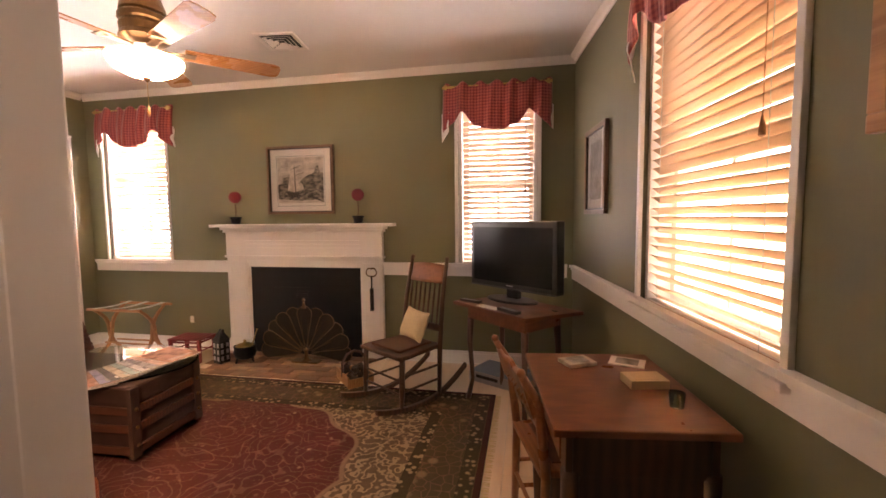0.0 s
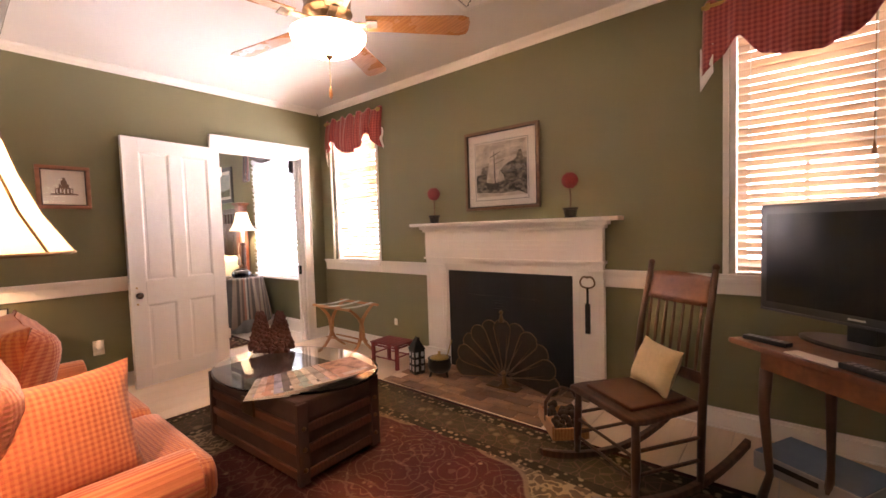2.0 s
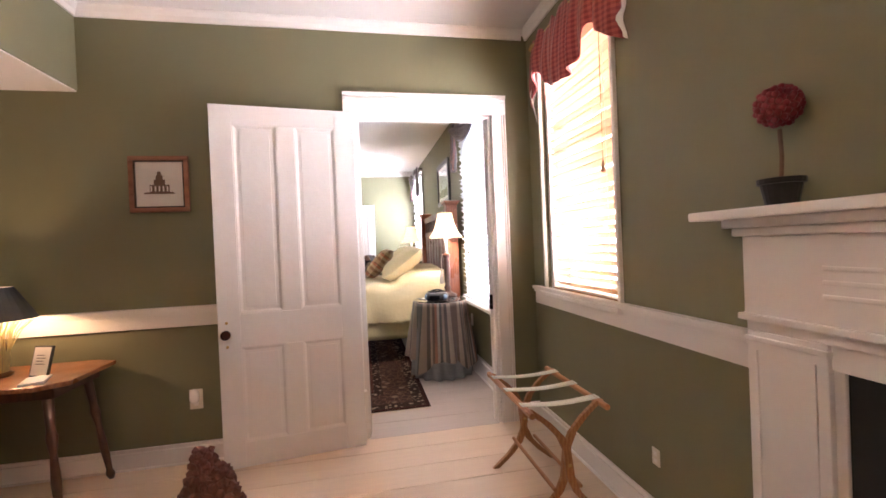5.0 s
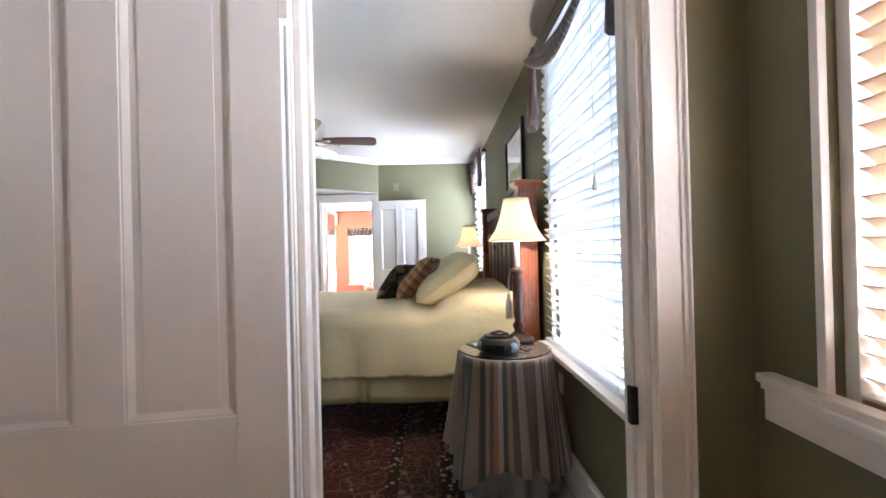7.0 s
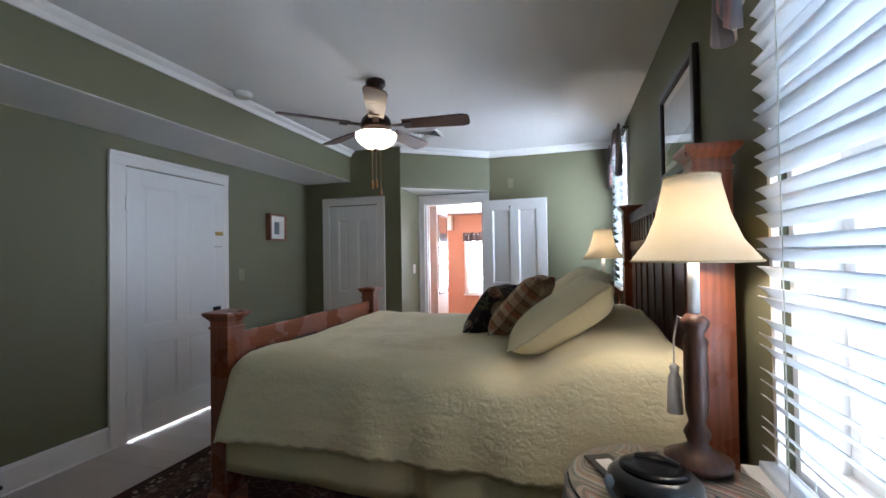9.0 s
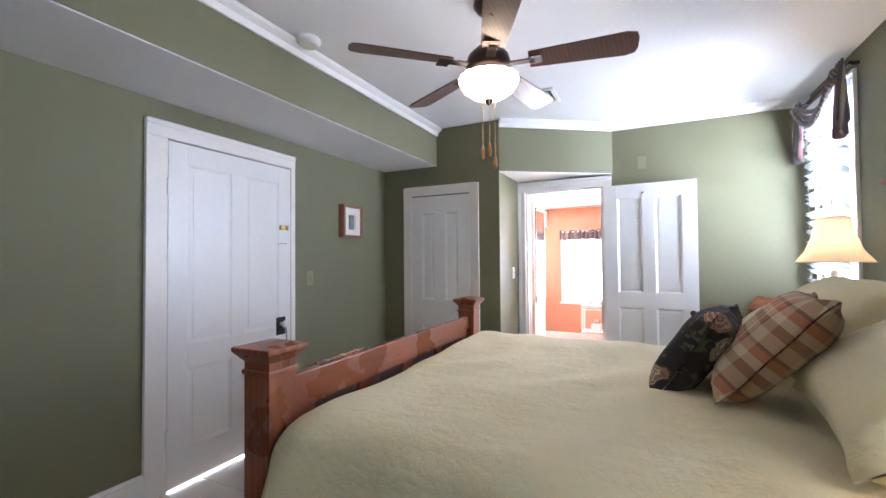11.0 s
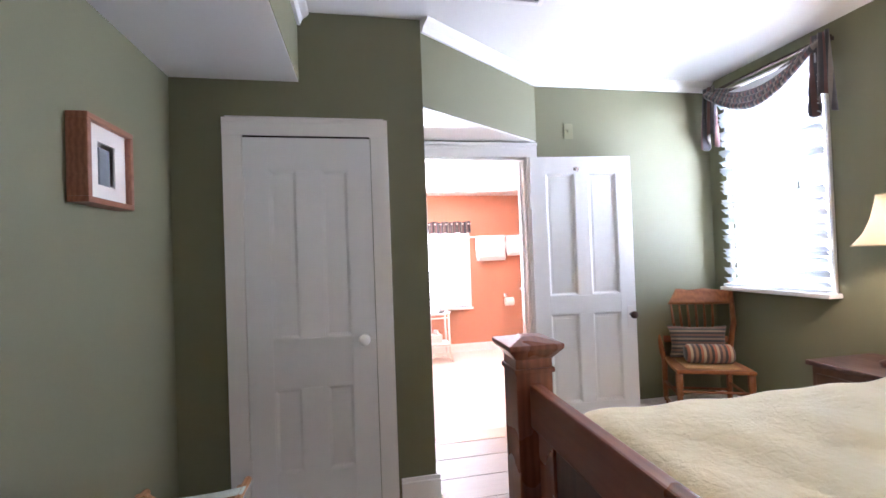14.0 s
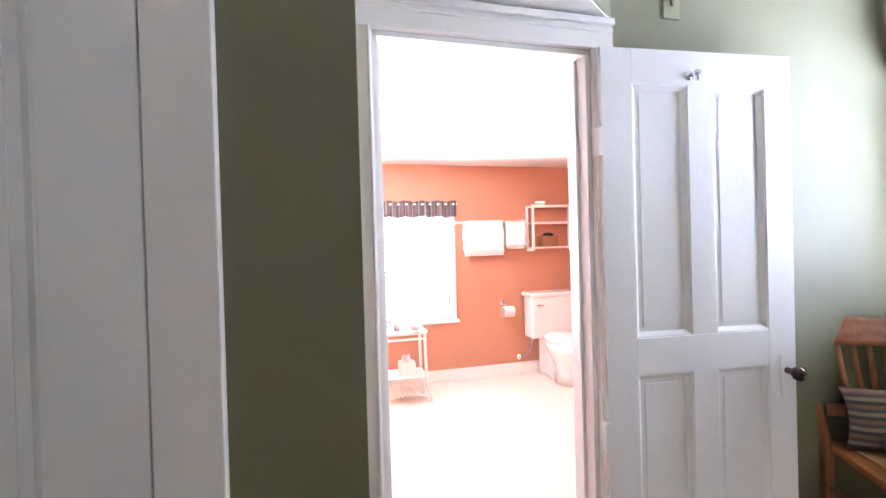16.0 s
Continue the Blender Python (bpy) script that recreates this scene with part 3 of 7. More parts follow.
g = Geo().box(-11.7, 2.6, -1.4, 4.2, CEILZ, CEILZ + 0.12)
setting(g.make("ceiling", CEIL), "white painted plaster ceiling", "ceiling")
g = Geo().box(END + 0.001, BX - 0.001, SY + 0.001, BNY - 0.001, BCEIL, CEILZ - 0.002)
setting(g.make("ceiling_bedroom", CEIL), "white painted bedroom ceiling", "ceiling")
g = Geo().box(-11.6, -8.905, 0.85, 4.1, 2.115, 2.2)
setting(g.make("ceiling_bath", CEIL, m=bed_pose(0, 0, 0)), "low white painted bathroom ceiling", "ceiling")

# boxed-in beams along the south side of both rooms
g = Geo().box(WX, 2.2, 0.50, 1.19, 2.175, CEILZ)
setting(g.make("soffit_living", GREEN), "olive green boxed soffit along the living room", "soffit")
g = Geo().box(WX + 0.002, 2.2, 0.502, 1.186, 2.168, 2.174)
setting(g.make("soffit_living_underside", CEIL), "white underside of the living room soffit", "soffit")
g = Geo().box(CLX, BX, SY, 0.832 + BDY, 2.238, CEILZ)
setting(g.make("soffit_bedroom", GREEN), "olive green boxed soffit along the bedroom", "soffit")
g = Geo().box(CLX + 0.002, BX, SY + 0.002, 0.829 + BDY, 2.231, 2.237)
setting(g.make("soffit_bedroom_underside", CEIL), "white underside of the bedroom soffit", "soffit")


def crown(name, a, b, side, h=0.06, d=0.045, top=CEILZ):
    """Crown moulding from a to b; side is the way into the room."""
    a, b, s = Vector((*a, top)), Vector((*b, top)), Vector((*side, 0))
    prof = [(0, -h), (d * 0.25, -h), (d * 0.45, -h * 0.55), (d * 0.9, -h * 0.25), (d, -h * 0.1), (d, 0.0), (0, 0.0)]
    g = Geo()
    p = [v + s * o + Vector((0, 0, z - 0.001)) for v in (a, b) for o, z in prof]
    n = len(prof)
    g.add(p, [(i, (i + 1) % n, n + (i + 1) % n, n + i) for i in range(n)] + [tuple(range(n)), tuple(range(2 * n - 1, n - 1, -1))])
    return setting(g.make(name, WHITE), "white painted crown moulding", "moulding")


crown("trim_crown_north", (WX, NY), (1.66, NY), (0, -1))
crown("trim_crown_west", (WX, 1.19), (WX, NY - 0.04), (1, 0))
crown("trim_crown_soffit", (WX, 1.19), (1.98, 1.19), (0, 1))
crown("trim_crown_east", (1.66, NY - 0.04), (1.98, 1.2), (-0.993, -0.118))
crown("trim_crown_bed_soffit", (CLX, 0.832 + BDY), (BX, 0.832 + BDY), (0, 1), 0.07, 0.06, BCEIL)
crown("trim_crown_bed_end", (END, 2.405 + BDY), (END, BNY), (1, 0), 0.07, 0.06, BCEIL)
crown("trim_crown_bed_header", (CLX, 1.475 + BDY), (END, 2.405 + BDY), (0.83, 0.557), 0.07, 0.06, BCEIL)


def skirting(name, m, spans, h, d=0.022, what="baseboard"):
    """Board along local x at local y from -d to 0 (into the room)."""
    g = Geo()
    for u0, u1 in spans:
        g.box(u0, u1, -d, 0, 0.0, h - 0.02)
        g.box(u0, u1, -d * 0.6, 0, h - 0.02, h)
        g.box(u0, u1, -d - 0.014, -d, 0.0, 0.02)
    ob = g.make(name, WHITE, bevel=0.003)
    ob.matrix_basis = m
    return setting(ob, "white painted wooden " + what, what)


def chair_rail(name, m, spans, z0=0.81, z1=0.905, d=0.022):
    g = Geo()
    for u0, u1 in spans:
        g.box(u0, u1, -d, 0, z0, z1)
        g.box(u0, u1, -d - 0.022, 0, z1, z1 + 0.022)
        g.box(u0, u1, -d - 0.010, -d, z1 - 0.018, z1)
    ob = g.make(name, WHITE, bevel=0.003)
    ob.matrix_basis = m
    return setting(ob, "white painted chair rail board", "chair rail")


skirting("baseboard_north", NORTH, [(WX + 0.02, -1.665), (-0.03, 1.63)], 0.125)
skirting("baseboard_west", WEST, [(0.5, 2.62), (3.71, NY - 0.002)], 0.125)
skirting("baseboard_east", EAST, [(0.03, 4.2)], 0.125)
skirting("baseboard_bed_north", BNORTH, [(-8.75, BX - 0.002 - BDX)], 0.17)
skirting("baseboard_bed_south", SM, [(3.80, 5.83), (6.94, 8.11)], 0.17)
skirting("baseboard_closet", CM, [(0.22, 0.40), (1.29, 1.497)], 0.14, 0.02)
skirting("baseboard_bed_end", EM, [(2.42, NY - 0.002)], 0.16)
skirting("baseboard_bath", bed_pose(-11.45, 0, 0, 0, 0, 90), [(0.95, 3.86)], 0.11)
skirting("baseboard_closet_side", pose(BDX, 1.475 + BDY, 0, 0, 0, 180), [(8.14, 8.745)], 0.14)
chair_rail("trim_rail_north", NORTH, [(WX + 0.05, -1.665), (-0.03, 1.61)])
chair_rail("trim_rail_west", WEST, [(0.5, 2.62)])
chair_rail("trim_rail_east", EAST, [(0.05, 4.2)])

# ---------------------------------------------------------------- doors and casings


def casing(name, m, u0, u1, top, w=0.095, d=0.022, depth=None, cap=0.0, rise=0.022, w_start=None, w_end=None, beads=True):
    """Door casing round an opening u0..u1 with beaded boards; local -y is into the room."""
    root = setting(thing(name, "", "", m), "white painted wooden door casing", "door casing")
    ws, we = w_start or w, w_end or w
    for a, b, s in ((u0 - ws, u0, 1), (u1, u1 + we, -1)):
        inner, outer = (b, a) if s > 0 else (a, b)
        g = Geo().box(a, b, -d, 0, 0, top)
        for q, k, r in () if not beads else ((0.004, 0.016, 0.010), (0.021, 0.031, 0.006)):
            p0, p1 = sorted((outer + s * q, outer + s * k))
            g.prism([(p0, -d), (p1, -d), (p1 - 0.003, -d - r), (p0 + 0.003, -d - r)], 0, top)
        p0, p1 = sorted((inner - s * 0.003, inner - s * 0.015))
        if beads:
            g.prism([(p0, -d), (p1, -d), (p1 - 0.003, -d - 0.007), (p0 + 0.003, -d - 0.007)], 0, top)
        g.make("jamb_board", WHITE, root, 0.002)
    g = Geo().box(u0 - ws, u1 + we, -d - 0.002, 0, top, top + w).box(u0 - ws - cap, u1 + we + cap, -d - 0.016, 0, top + w, top + w + rise)
    g.box(u0 - ws + 0.004, u1 + we - 0.004, -d - 0.010, -d - 0.002, top + w - 0.026, top + w - 0.014)
    g.make("head_board", WHITE, root, 0.003)
    if depth:
        g = Geo().box(u0 - 0.001, u0 + 0.018, 0.0, depth, 0, top).box(u1 - 0.018, u1 + 0.001, 0.0, depth, 0, top).box(u0, u1, 0.0, depth, top - 0.018, top + 0.001)
        g.box(u0 + 0.018, u0 + 0.03, depth * 0.4, depth * 0.62, 0, top - 0.018).box(u1 - 0.03, u1 - 0.018, depth * 0.4, depth * 0.62, 0, top - 0.018)
        g.make("door_lining", WHITE, root, 0.002)
    return root


def panel_door(root, w, h, t=0.038, split=(0.14, 0.785, 0.095, 0.11), stile=0.115, mid=0.10, field=0.012, relief=0.018):
    """A four-panel door leaf, local x from the hinge 0..w, y 0..t, standing on z 0.012."""
    z0 = 0.012
    b, zl, half, top = split
    rows = [(z0 + b, zl - half), (zl + half, h - top)]
    cols = [(stile, w / 2 - mid / 2), (w / 2 + mid / 2, w - stile)]
    g = Geo().box(0, stile, 0, t, z0, h).box(w - stile, w, 0, t, z0, h)
    g.box(stile, w - stile, 0, t, z0, z0 + b).box(stile, w - stile, 0, t, rows[0][1], rows[1][0]).box(stile, w - stile, 0, t, h - top, h)
    for a, c in rows:
        g.box(cols[0][1], cols[1][0], 0, t, a, c)
    g.make("frame", DOORW, root, 0.002)
    for a, c in rows:
        for x0, x1 in cols:
            deep = min(relief, t / 2 - 0.002)
            p = Geo().box(x0 - 0.002, x1 + 0.002, deep, t - deep, a - 0.002, c + 0.002)
            for q, s in ((deep, -1), (t - deep, 1)):
                lo, hi = (q - field * 0.25, q) if s < 0 else (q, q + field * 0.25)
                p.box(x0 + 0.035, x1 - 0.035, lo, hi, a + 0.035, c - 0.035)
            for y, q in ((0.003, deep + 0.001), (t - 0.003, t - deep - 0.001)):
                i, e = 0.020, 0.005
                rim = [(x0, a), (x1, a), (x1, c), (x0, c)]
                step = [(x0 + e, a + e), (x1 - e, a + e), (x1 - e, c - e), (x0 + e, c - e)]
                low = [(x0 + i, a + i), (x1 - i, a + i), (x1 - i, c - i), (x0 + i, c - i)]
                pts = [(x, y, z) for x, z in rim] + [(x, y, z) for x, z in step] + [(x, q, z) for x, z in low]
                p.add(pts, [(4 * k + j, 4 * k + (j + 1) % 4, 4 * k + 4 + (j + 1) % 4, 4 * k + 4 + j) for k in range(2) for j in range(4)])
            p.make("panel", DOORW, root, 0.002)


def knob(root, x, z, y, way, mat, plate=None, pw=0.05, ph=0.16, r=0.027):
    m = pose(x, y, z, 90 if way < 0 else -90)
    k = Geo().lathe([(0.012, 0), (0.012, 0.025), (r * 0.7, 0.032), (r, 0.045), (r * 0.95, 0.058), (r * 0.5, 0.066), (0.0, 0.067)], 18, m)
    k.make("knob", mat, root, smooth=True)
    if plate:
        Geo().box(x - pw / 2, x + pw / 2, y + (way * 0.004 if way < 0 else 0), y + (0 if way < 0 else 0.004), z - ph * 0.62, z + ph * 0.38).make("lock_plate", plate, root, 0.0015)


# doorway between the living room and the bedroom, with the leaf folded back on the wall
casing("door_casing_bedroom", WEST, 2.705, 3.60, 2.075, 0.105, 0.022, 0.115, w_start=0.065)
casing("door_casing_bedroom_back", pose(BX, 0, 0, 0, 0, -90), -3.60, -2.705, 2.075, 0.10, 0.008)
leaf = thing("bedroom_door", "white four-panel door standing open against the wall", "door", pose(-3.262, 2.695, 0, 0, 0, -82.5), "", "structure")
panel_door(leaf, 0.79, 2.06, relief=0.010)
knob(leaf, 0.79 - 0.045, 0.775, 0.0, -1, BRASS, None)
knob(leaf, 0.79 - 0.045, 0.775, 0.038, 1, DKNOB, None)
for z in (0.835, 0.70):
    Geo().lathe([(0.008, 0), (0.008, 0.004), (0, 0.005)], 10, pose(0.745, 0.038, z, -90)).make("escutcheon", BRASS, leaf)
g = Geo()
for z in (0.25, 1.80):
    g.box(-0.018, 0.004, 0.002, 0.04, z, z + 0.09)
g.make("hinge", WHITE, leaf, 0.002)
g = Geo().box(-0.02, 0.0, -0.012, 0.012, 0.70, 0.80)
lp = g.make("strike_plate", IRON, None, 0.002)
lp.matrix_basis = pose(-3.35, 3.5825, 0.07, 0, 0, 90)
tagged(lp, "dark iron strike plate set in the door lining", "strike plate", "", "structure")
g = Geo().box(-3.422, -3.285, 2.724, 3.581, 0.001, 0.014)
setting(g.make("threshold_bedroom", PLANKB, bevel=0.004), "worn painted wooden threshold", "threshold")

# closed white door on the bedroom's south wall, with daylight in the gap under it
window_light("door_gap_daylight", SM @ pose(6.35, -0.004, 0.0185, -90), 0.86, 0.010, 0.5)
casing("door_casing_south", SM, 5.90, 6.82, 2.02, 0.09, 0.024, w_start=0.115, w_end=0.04, rise=0.002, beads=False)
d2 = thing("south_door", "closed white four-panel door with iron lock and porcelain knob", "door", SM @ pose(5.905, -0.020, 0.012), "", "structure")
panel_door(d2, 0.91, 1.998, 0.038, (0.2, 0.745, 0.07, 0.12), relief=0.006)
knob(d2, 0.815, 0.835, 0.0, -1, PORC, IRON, 0.085, 0.13)
Geo().box(0.80, 0.87, -0.012, 0, 1.53, 1.565).box(0.80, 0.815, -0.022, 0, 1.53, 1.565).box(0.855, 0.87, -0.022, 0, 1.53, 1.565).make("brass_bolt", BRASS, d2, 0.003)
Geo().box(0.79, 0.875, -0.003, 0, 1.425, 1.432).make("scratch_strip", SILVER, d2)
for z in (0.25, 1.68):
    Geo().box(-0.012, 0.012, -0.012, 0.0, z, z + 0.1).make("hinge", WHITE, d2, 0.002)
tas = thing("door_tassel", "pink and black tassel hanging from the door knob", "tassel", SM @ pose(6.72, -0.075, 0.82))
Geo().tube([(0, 0, 0.01), (0.006, 0, -0.10), (0, 0, -0.21)], 0.003, 6).make("cord", IRON, tas)
Geo().lathe(ball(0.028, -0.235, 8, 0.8), 14).make("head", IRON, tas, smooth=True)
Geo().lathe([(0.018, -0.25), (0.034, -0.27), (0.042, -0.34), (0.044, -0.352)], 16).make("body", CREAMC, tas, smooth=True)
g = Geo()
for i in range(26):
    a = 2 * math.pi * i / 26
    r = 0.036 * (0.7 + 0.3 * ((i * 7) % 3) / 2)
    g.tube([(r * math.cos(a), r * math.sin(a), -0.345), (r * 1.05 * math.cos(a), r * 1.05 * math.sin(a), -0.42 - 0.008 * (i % 3))], 0.004, 5)
g.make("fringe", IRON, tas)

# closet door
casing("door_casing_closet", CM, 0.55, 1.185, 1.945, 0.09, 0.022, cap=-0.02, rise=0.002, beads=False)
d3 = thing("closet_door", "closed white four-panel closet door with porcelain knob", "door", CM @ pose(0.553, -0.020, 0.0), "", "structure")
panel_door(d3, 0.629, 1.936, 0.038, (0.23, 0.79, 0.125, 0.165), 0.12, 0.12, 0.006, 0.012)
knob(d3, 0.57, 0.895, 0.0, -1, PORC, None, r=0.03)
for z in (0.23, 1.62):
    Geo().box(-0.014, 0.010, -0.010, 0.0, z, z + 0.11).make("hinge", WHITE, d3, 0.002)
# black strips painted in for the shade above and below the closet door
g = Geo().box(0.557, 1.178, -0.003, 0.0, 0.001, 0.012).box(0.557, 1.178, -0.0215, -0.018, 1.9362, 1.9448)
dk = g.make("closet_door_gap", IRON)
dk.matrix_basis = CM
tagged(dk, "dark strips painted in as shade above and below the closet door", "door gap", "", "structure")

# bathroom doorway and its open leaf
casing("door_casing_bath", EM, 1.555, 2.315, 2.0, 0.08, 0.022, 0.13)
d4 = thing("bathroom_door", "white four-panel door standing open against the wall", "door", bed_pose(-8.724, 2.325, 0, 0, 0, 85.5), "", "structure")
panel_door(d4, 0.765, 1.995, 0.038, (0.2, 0.92, 0.065, 0.12))
knob(d4, 0.72, 0.83, 0.0, -1, DKNOB, WHITE, 0.05, 0.16)
hk = Geo().tube([(0, 0, 0), (0, -0.03, 0.0), (0, -0.045, -0.012), (0, -0.04, -0.03)], 0.007, 8, pose(0.34, 0, 1.905))
hk.lathe(ball(0.014, 0, 8), 12, pose(0.34, -0.038, 1.90)).lathe([(0.016, 0), (0.016, 0.006), (0, 0.008)], 12, pose(0.34, 0, 1.905, 90))
hk.make("hook", CHROME, d4, smooth=True)
for z in (0.25, 0.6, 1.62):
    Geo().box(-0.014, 0.003, -0.004, 0.03, z, z + 0.1).make("hinge", WHITE, d4, 0.002)
dw = thing("door_wedge", "small brown rubber wedge under the open door", "door wedge", bed_pose(-8.63, 3.02, 0.012, 0, 0, 60), "", "")
Geo().add([(-0.05, -0.018, 0), (0.05, -0.018, 0), (0.05, 0.018, 0), (-0.05, 0.018, 0), (0.05, -0.018, 0.03), (0.05, 0.018, 0.03), (-0.05, -0.018, 0.003), (-0.05, 0.018, 0.003)], [(0, 3, 2, 1), (6, 4, 5, 7), (1, 2, 5, 4), (0, 6, 7, 3), (0, 1, 4, 6), (3, 7, 5, 2)]).make("wedge", LEATHER, dw, 0.002)
g = Geo().box(-8.905, -8.745, 1.593, 2.297, 0.001, 0.016)
setting(g.make("threshold_bath", PLANKL, bevel=0.005, m=bed_pose(0, 0, 0)), "worn painted wooden threshold", "threshold")

# entrance casing beside the first standpoint
g = Geo().box(0.745, 0.83, 0.36, 0.505, 0, 2.1).box(0.60, 0.744, 0.501, 0.523, 0, 2.1).box(0.615, 0.72, 0.523, 0.53, 0, 2.1).box(0.83, 0.842, 0.40, 0.44, 0, 2.1)
setting(g.make("door_jamb_entrance", WHITE, bevel=0.004), "white painted entrance door jamb", "door jamb")
g = Geo().box(0.60, 1.92, 0.36, 0.53, 2.101, 2.167)
setting(g.make("door_head_entrance", WHITE, bevel=0.004), "white painted entrance door head", "door head")

# ---------------------------------------------------------------- windows


def window(name, m, hole, room, slat_mat, sill_out=0.05, casing_w=0.05, pitch=0.046, tilt=38, rail_mat=None, cord_at=0.85, y0=0.045, over=-0.034, short=0.0):
    """Sash window in a hole of the wall and its slatted blind; local -y is into the room."""
    a, b, c, d = hole
    root = setting(thing(name, "", "", m), "tall white sash window in the " + room, "window")
    g = Geo()
    for x0, x1, z0, z1 in ((a, a + 0.03, c, d), (b - 0.03, b, c, d), (a + 0.03, b - 0.03, d - 0.03, d), (a + 0.03, b - 0.03, c, c + 0.03)):
        g.box(x0, x1, 0.02, 0.24, z0, z1)
    mid = (c + d) / 2
    for z0, z1, y in ((c + 0.03, mid + 0.02, 0.13), (mid - 0.02, d - 0.03, 0.17)):
        g.box(a + 0.03, a + 0.075, y, y + 0.035, z0, z1).box(b - 0.075, b - 0.03, y, y + 0.035, z0, z1)
        g.box(a + 0.075, b - 0.075, y, y + 0.035, z0, z0 + 0.05).box(a + 0.075, b - 0.075, y, y + 0.035, z1 - 0.045, z1)
        w = (b - a - 0.15) / 2
        g.box((a + b) / 2 - 0.011, (a + b) / 2 + 0.011, y + 0.004, y + 0.03, z0 + 0.05, z1 - 0.045)
    g.make("frame", WHITE, root, 0.002)
    for z0, z1, y in ((c + 0.08, mid - 0.025, 0.147), (mid + 0.03, d - 0.075, 0.187)):
        p = Geo().box(a + 0.07, b - 0.07, y, y + 0.004, z0, z1).make("pane", PANE, root)
        p.visible_shadow = False
    g = Geo().box(a - casing_w, a, -0.02, 0, c, d).box(b, b + casing_w, -0.02, 0, c, d).box(a - casing_w, b + casing_w, -0.022, 0, d, d + casing_w)
    g.make("casing", WHITE, root, 0.003)
    Geo().box(a - casing_w - 0.02, b + casing_w + 0.02, -sill_out, 0.13, c - 0.028, c).make("sill", WHITE, root, 0.006)
    blind = tagged(thing("slatted_blind", "lowered slatted blind glowing with daylight", "blind", m), "lowered slatted window blind, partly open, glowing with daylight", "blind", "window blinds")
    Geo().box(a - over, b + over - short, y0 - 0.03, y0 + 0.03, d - 0.09, d - 0.032).make("head_rail", slat_mat, blind, 0.003)
    Geo().box(a - over, b + over - short, y0 - 0.028, y0 + 0.028, c + 0.004, c + 0.024).make("bottom_rail", rail_mat or slat_mat, blind, 0.004)
    z, k, me = c + 0.024 + pitch * 0.6, 0, None
    while z < d - 0.1:
        if me is None:
            s = Geo()
            hw = 0.025
            s.sheet(lambda u, v: (a - over + 0.002 + (b - a + 2 * over - short - 0.004) * u, (v - 0.5) * 2 * hw, 0.004 * (1 - (2 * v - 1) ** 2)), 1, 4)
            ob = s.make("slat", slat_mat, blind, smooth=True, thick=0.0024)
            me = ob.data
        else:
            ob = new("slat", me)
            ob.parent = blind
        ob.matrix_basis = pose(0, y0, z, -tilt + 2.0 * math.sin(k * 1.7), 0.12 * math.sin(k * 2.3))
        z, k = z + pitch, k + 1
    g = Geo()
    for f in (0.14, 0.86):
        for dy in (-0.027, 0.027):
            x = a + (b - a) * f
            g.tube([(x, y0 + dy, c + 0.02), (x, y0 + dy, d - 0.06)], 0.0014, 5)
    tagged(g.make("ladder_cord", WEB, blind), "", "", "", "stuff")
    g = Geo().tube([(a + (b - a) * cord_at, y0 - 0.04, d - 0.06), (a + (b - a) * cord_at, y0 - 0.04, (c + d) / 2 - 0.05)], 0.0018, 5)
    g.lathe([(0.003, 0.03), (0.009, 0.0), (0.010, -0.03), (0.0, -0.034)], 10, pose(a + (b - a) * cord_at, y0 - 0.04, (c + d) / 2 - 0.06))
    g.make("pull_cord", rail_mat or WEB, blind)
    return root


window("window_fire_west", NORTH, W_FIRE_W, "living room", SLATL, rail_mat=OAK, casing_w=0.022)
window("window_fire_east", NORTH, W_FIRE_E, "living room", SLATL, rail_mat=OAK, casing_w=0.03)
window("window_desk", EAST, W_DESK, "living room", SLATL, rail_mat=OAK, casing_w=0.03)
window("window_bed_near", BNORTH, W_BED_N, "bedroom", SLATW, tilt=46, casing_w=0.02, y0=-0.032, over=0.02, sill_out=0.10, short=0.075, cord_at=0.74)
window("window_bed_far", BNORTH, W_BED_F, "bedroom", SLATW, tilt=42, casing_w=0.02, y0=-0.06, over=0.02, sill_out=0.10)
window("window_bath", bed_pose(-11.45, 0, 0, 0, 0, 90), (1.475, 2.505, 0.60, 1.665), "bathroom", SLATW, tilt=45, casing_w=0.05)


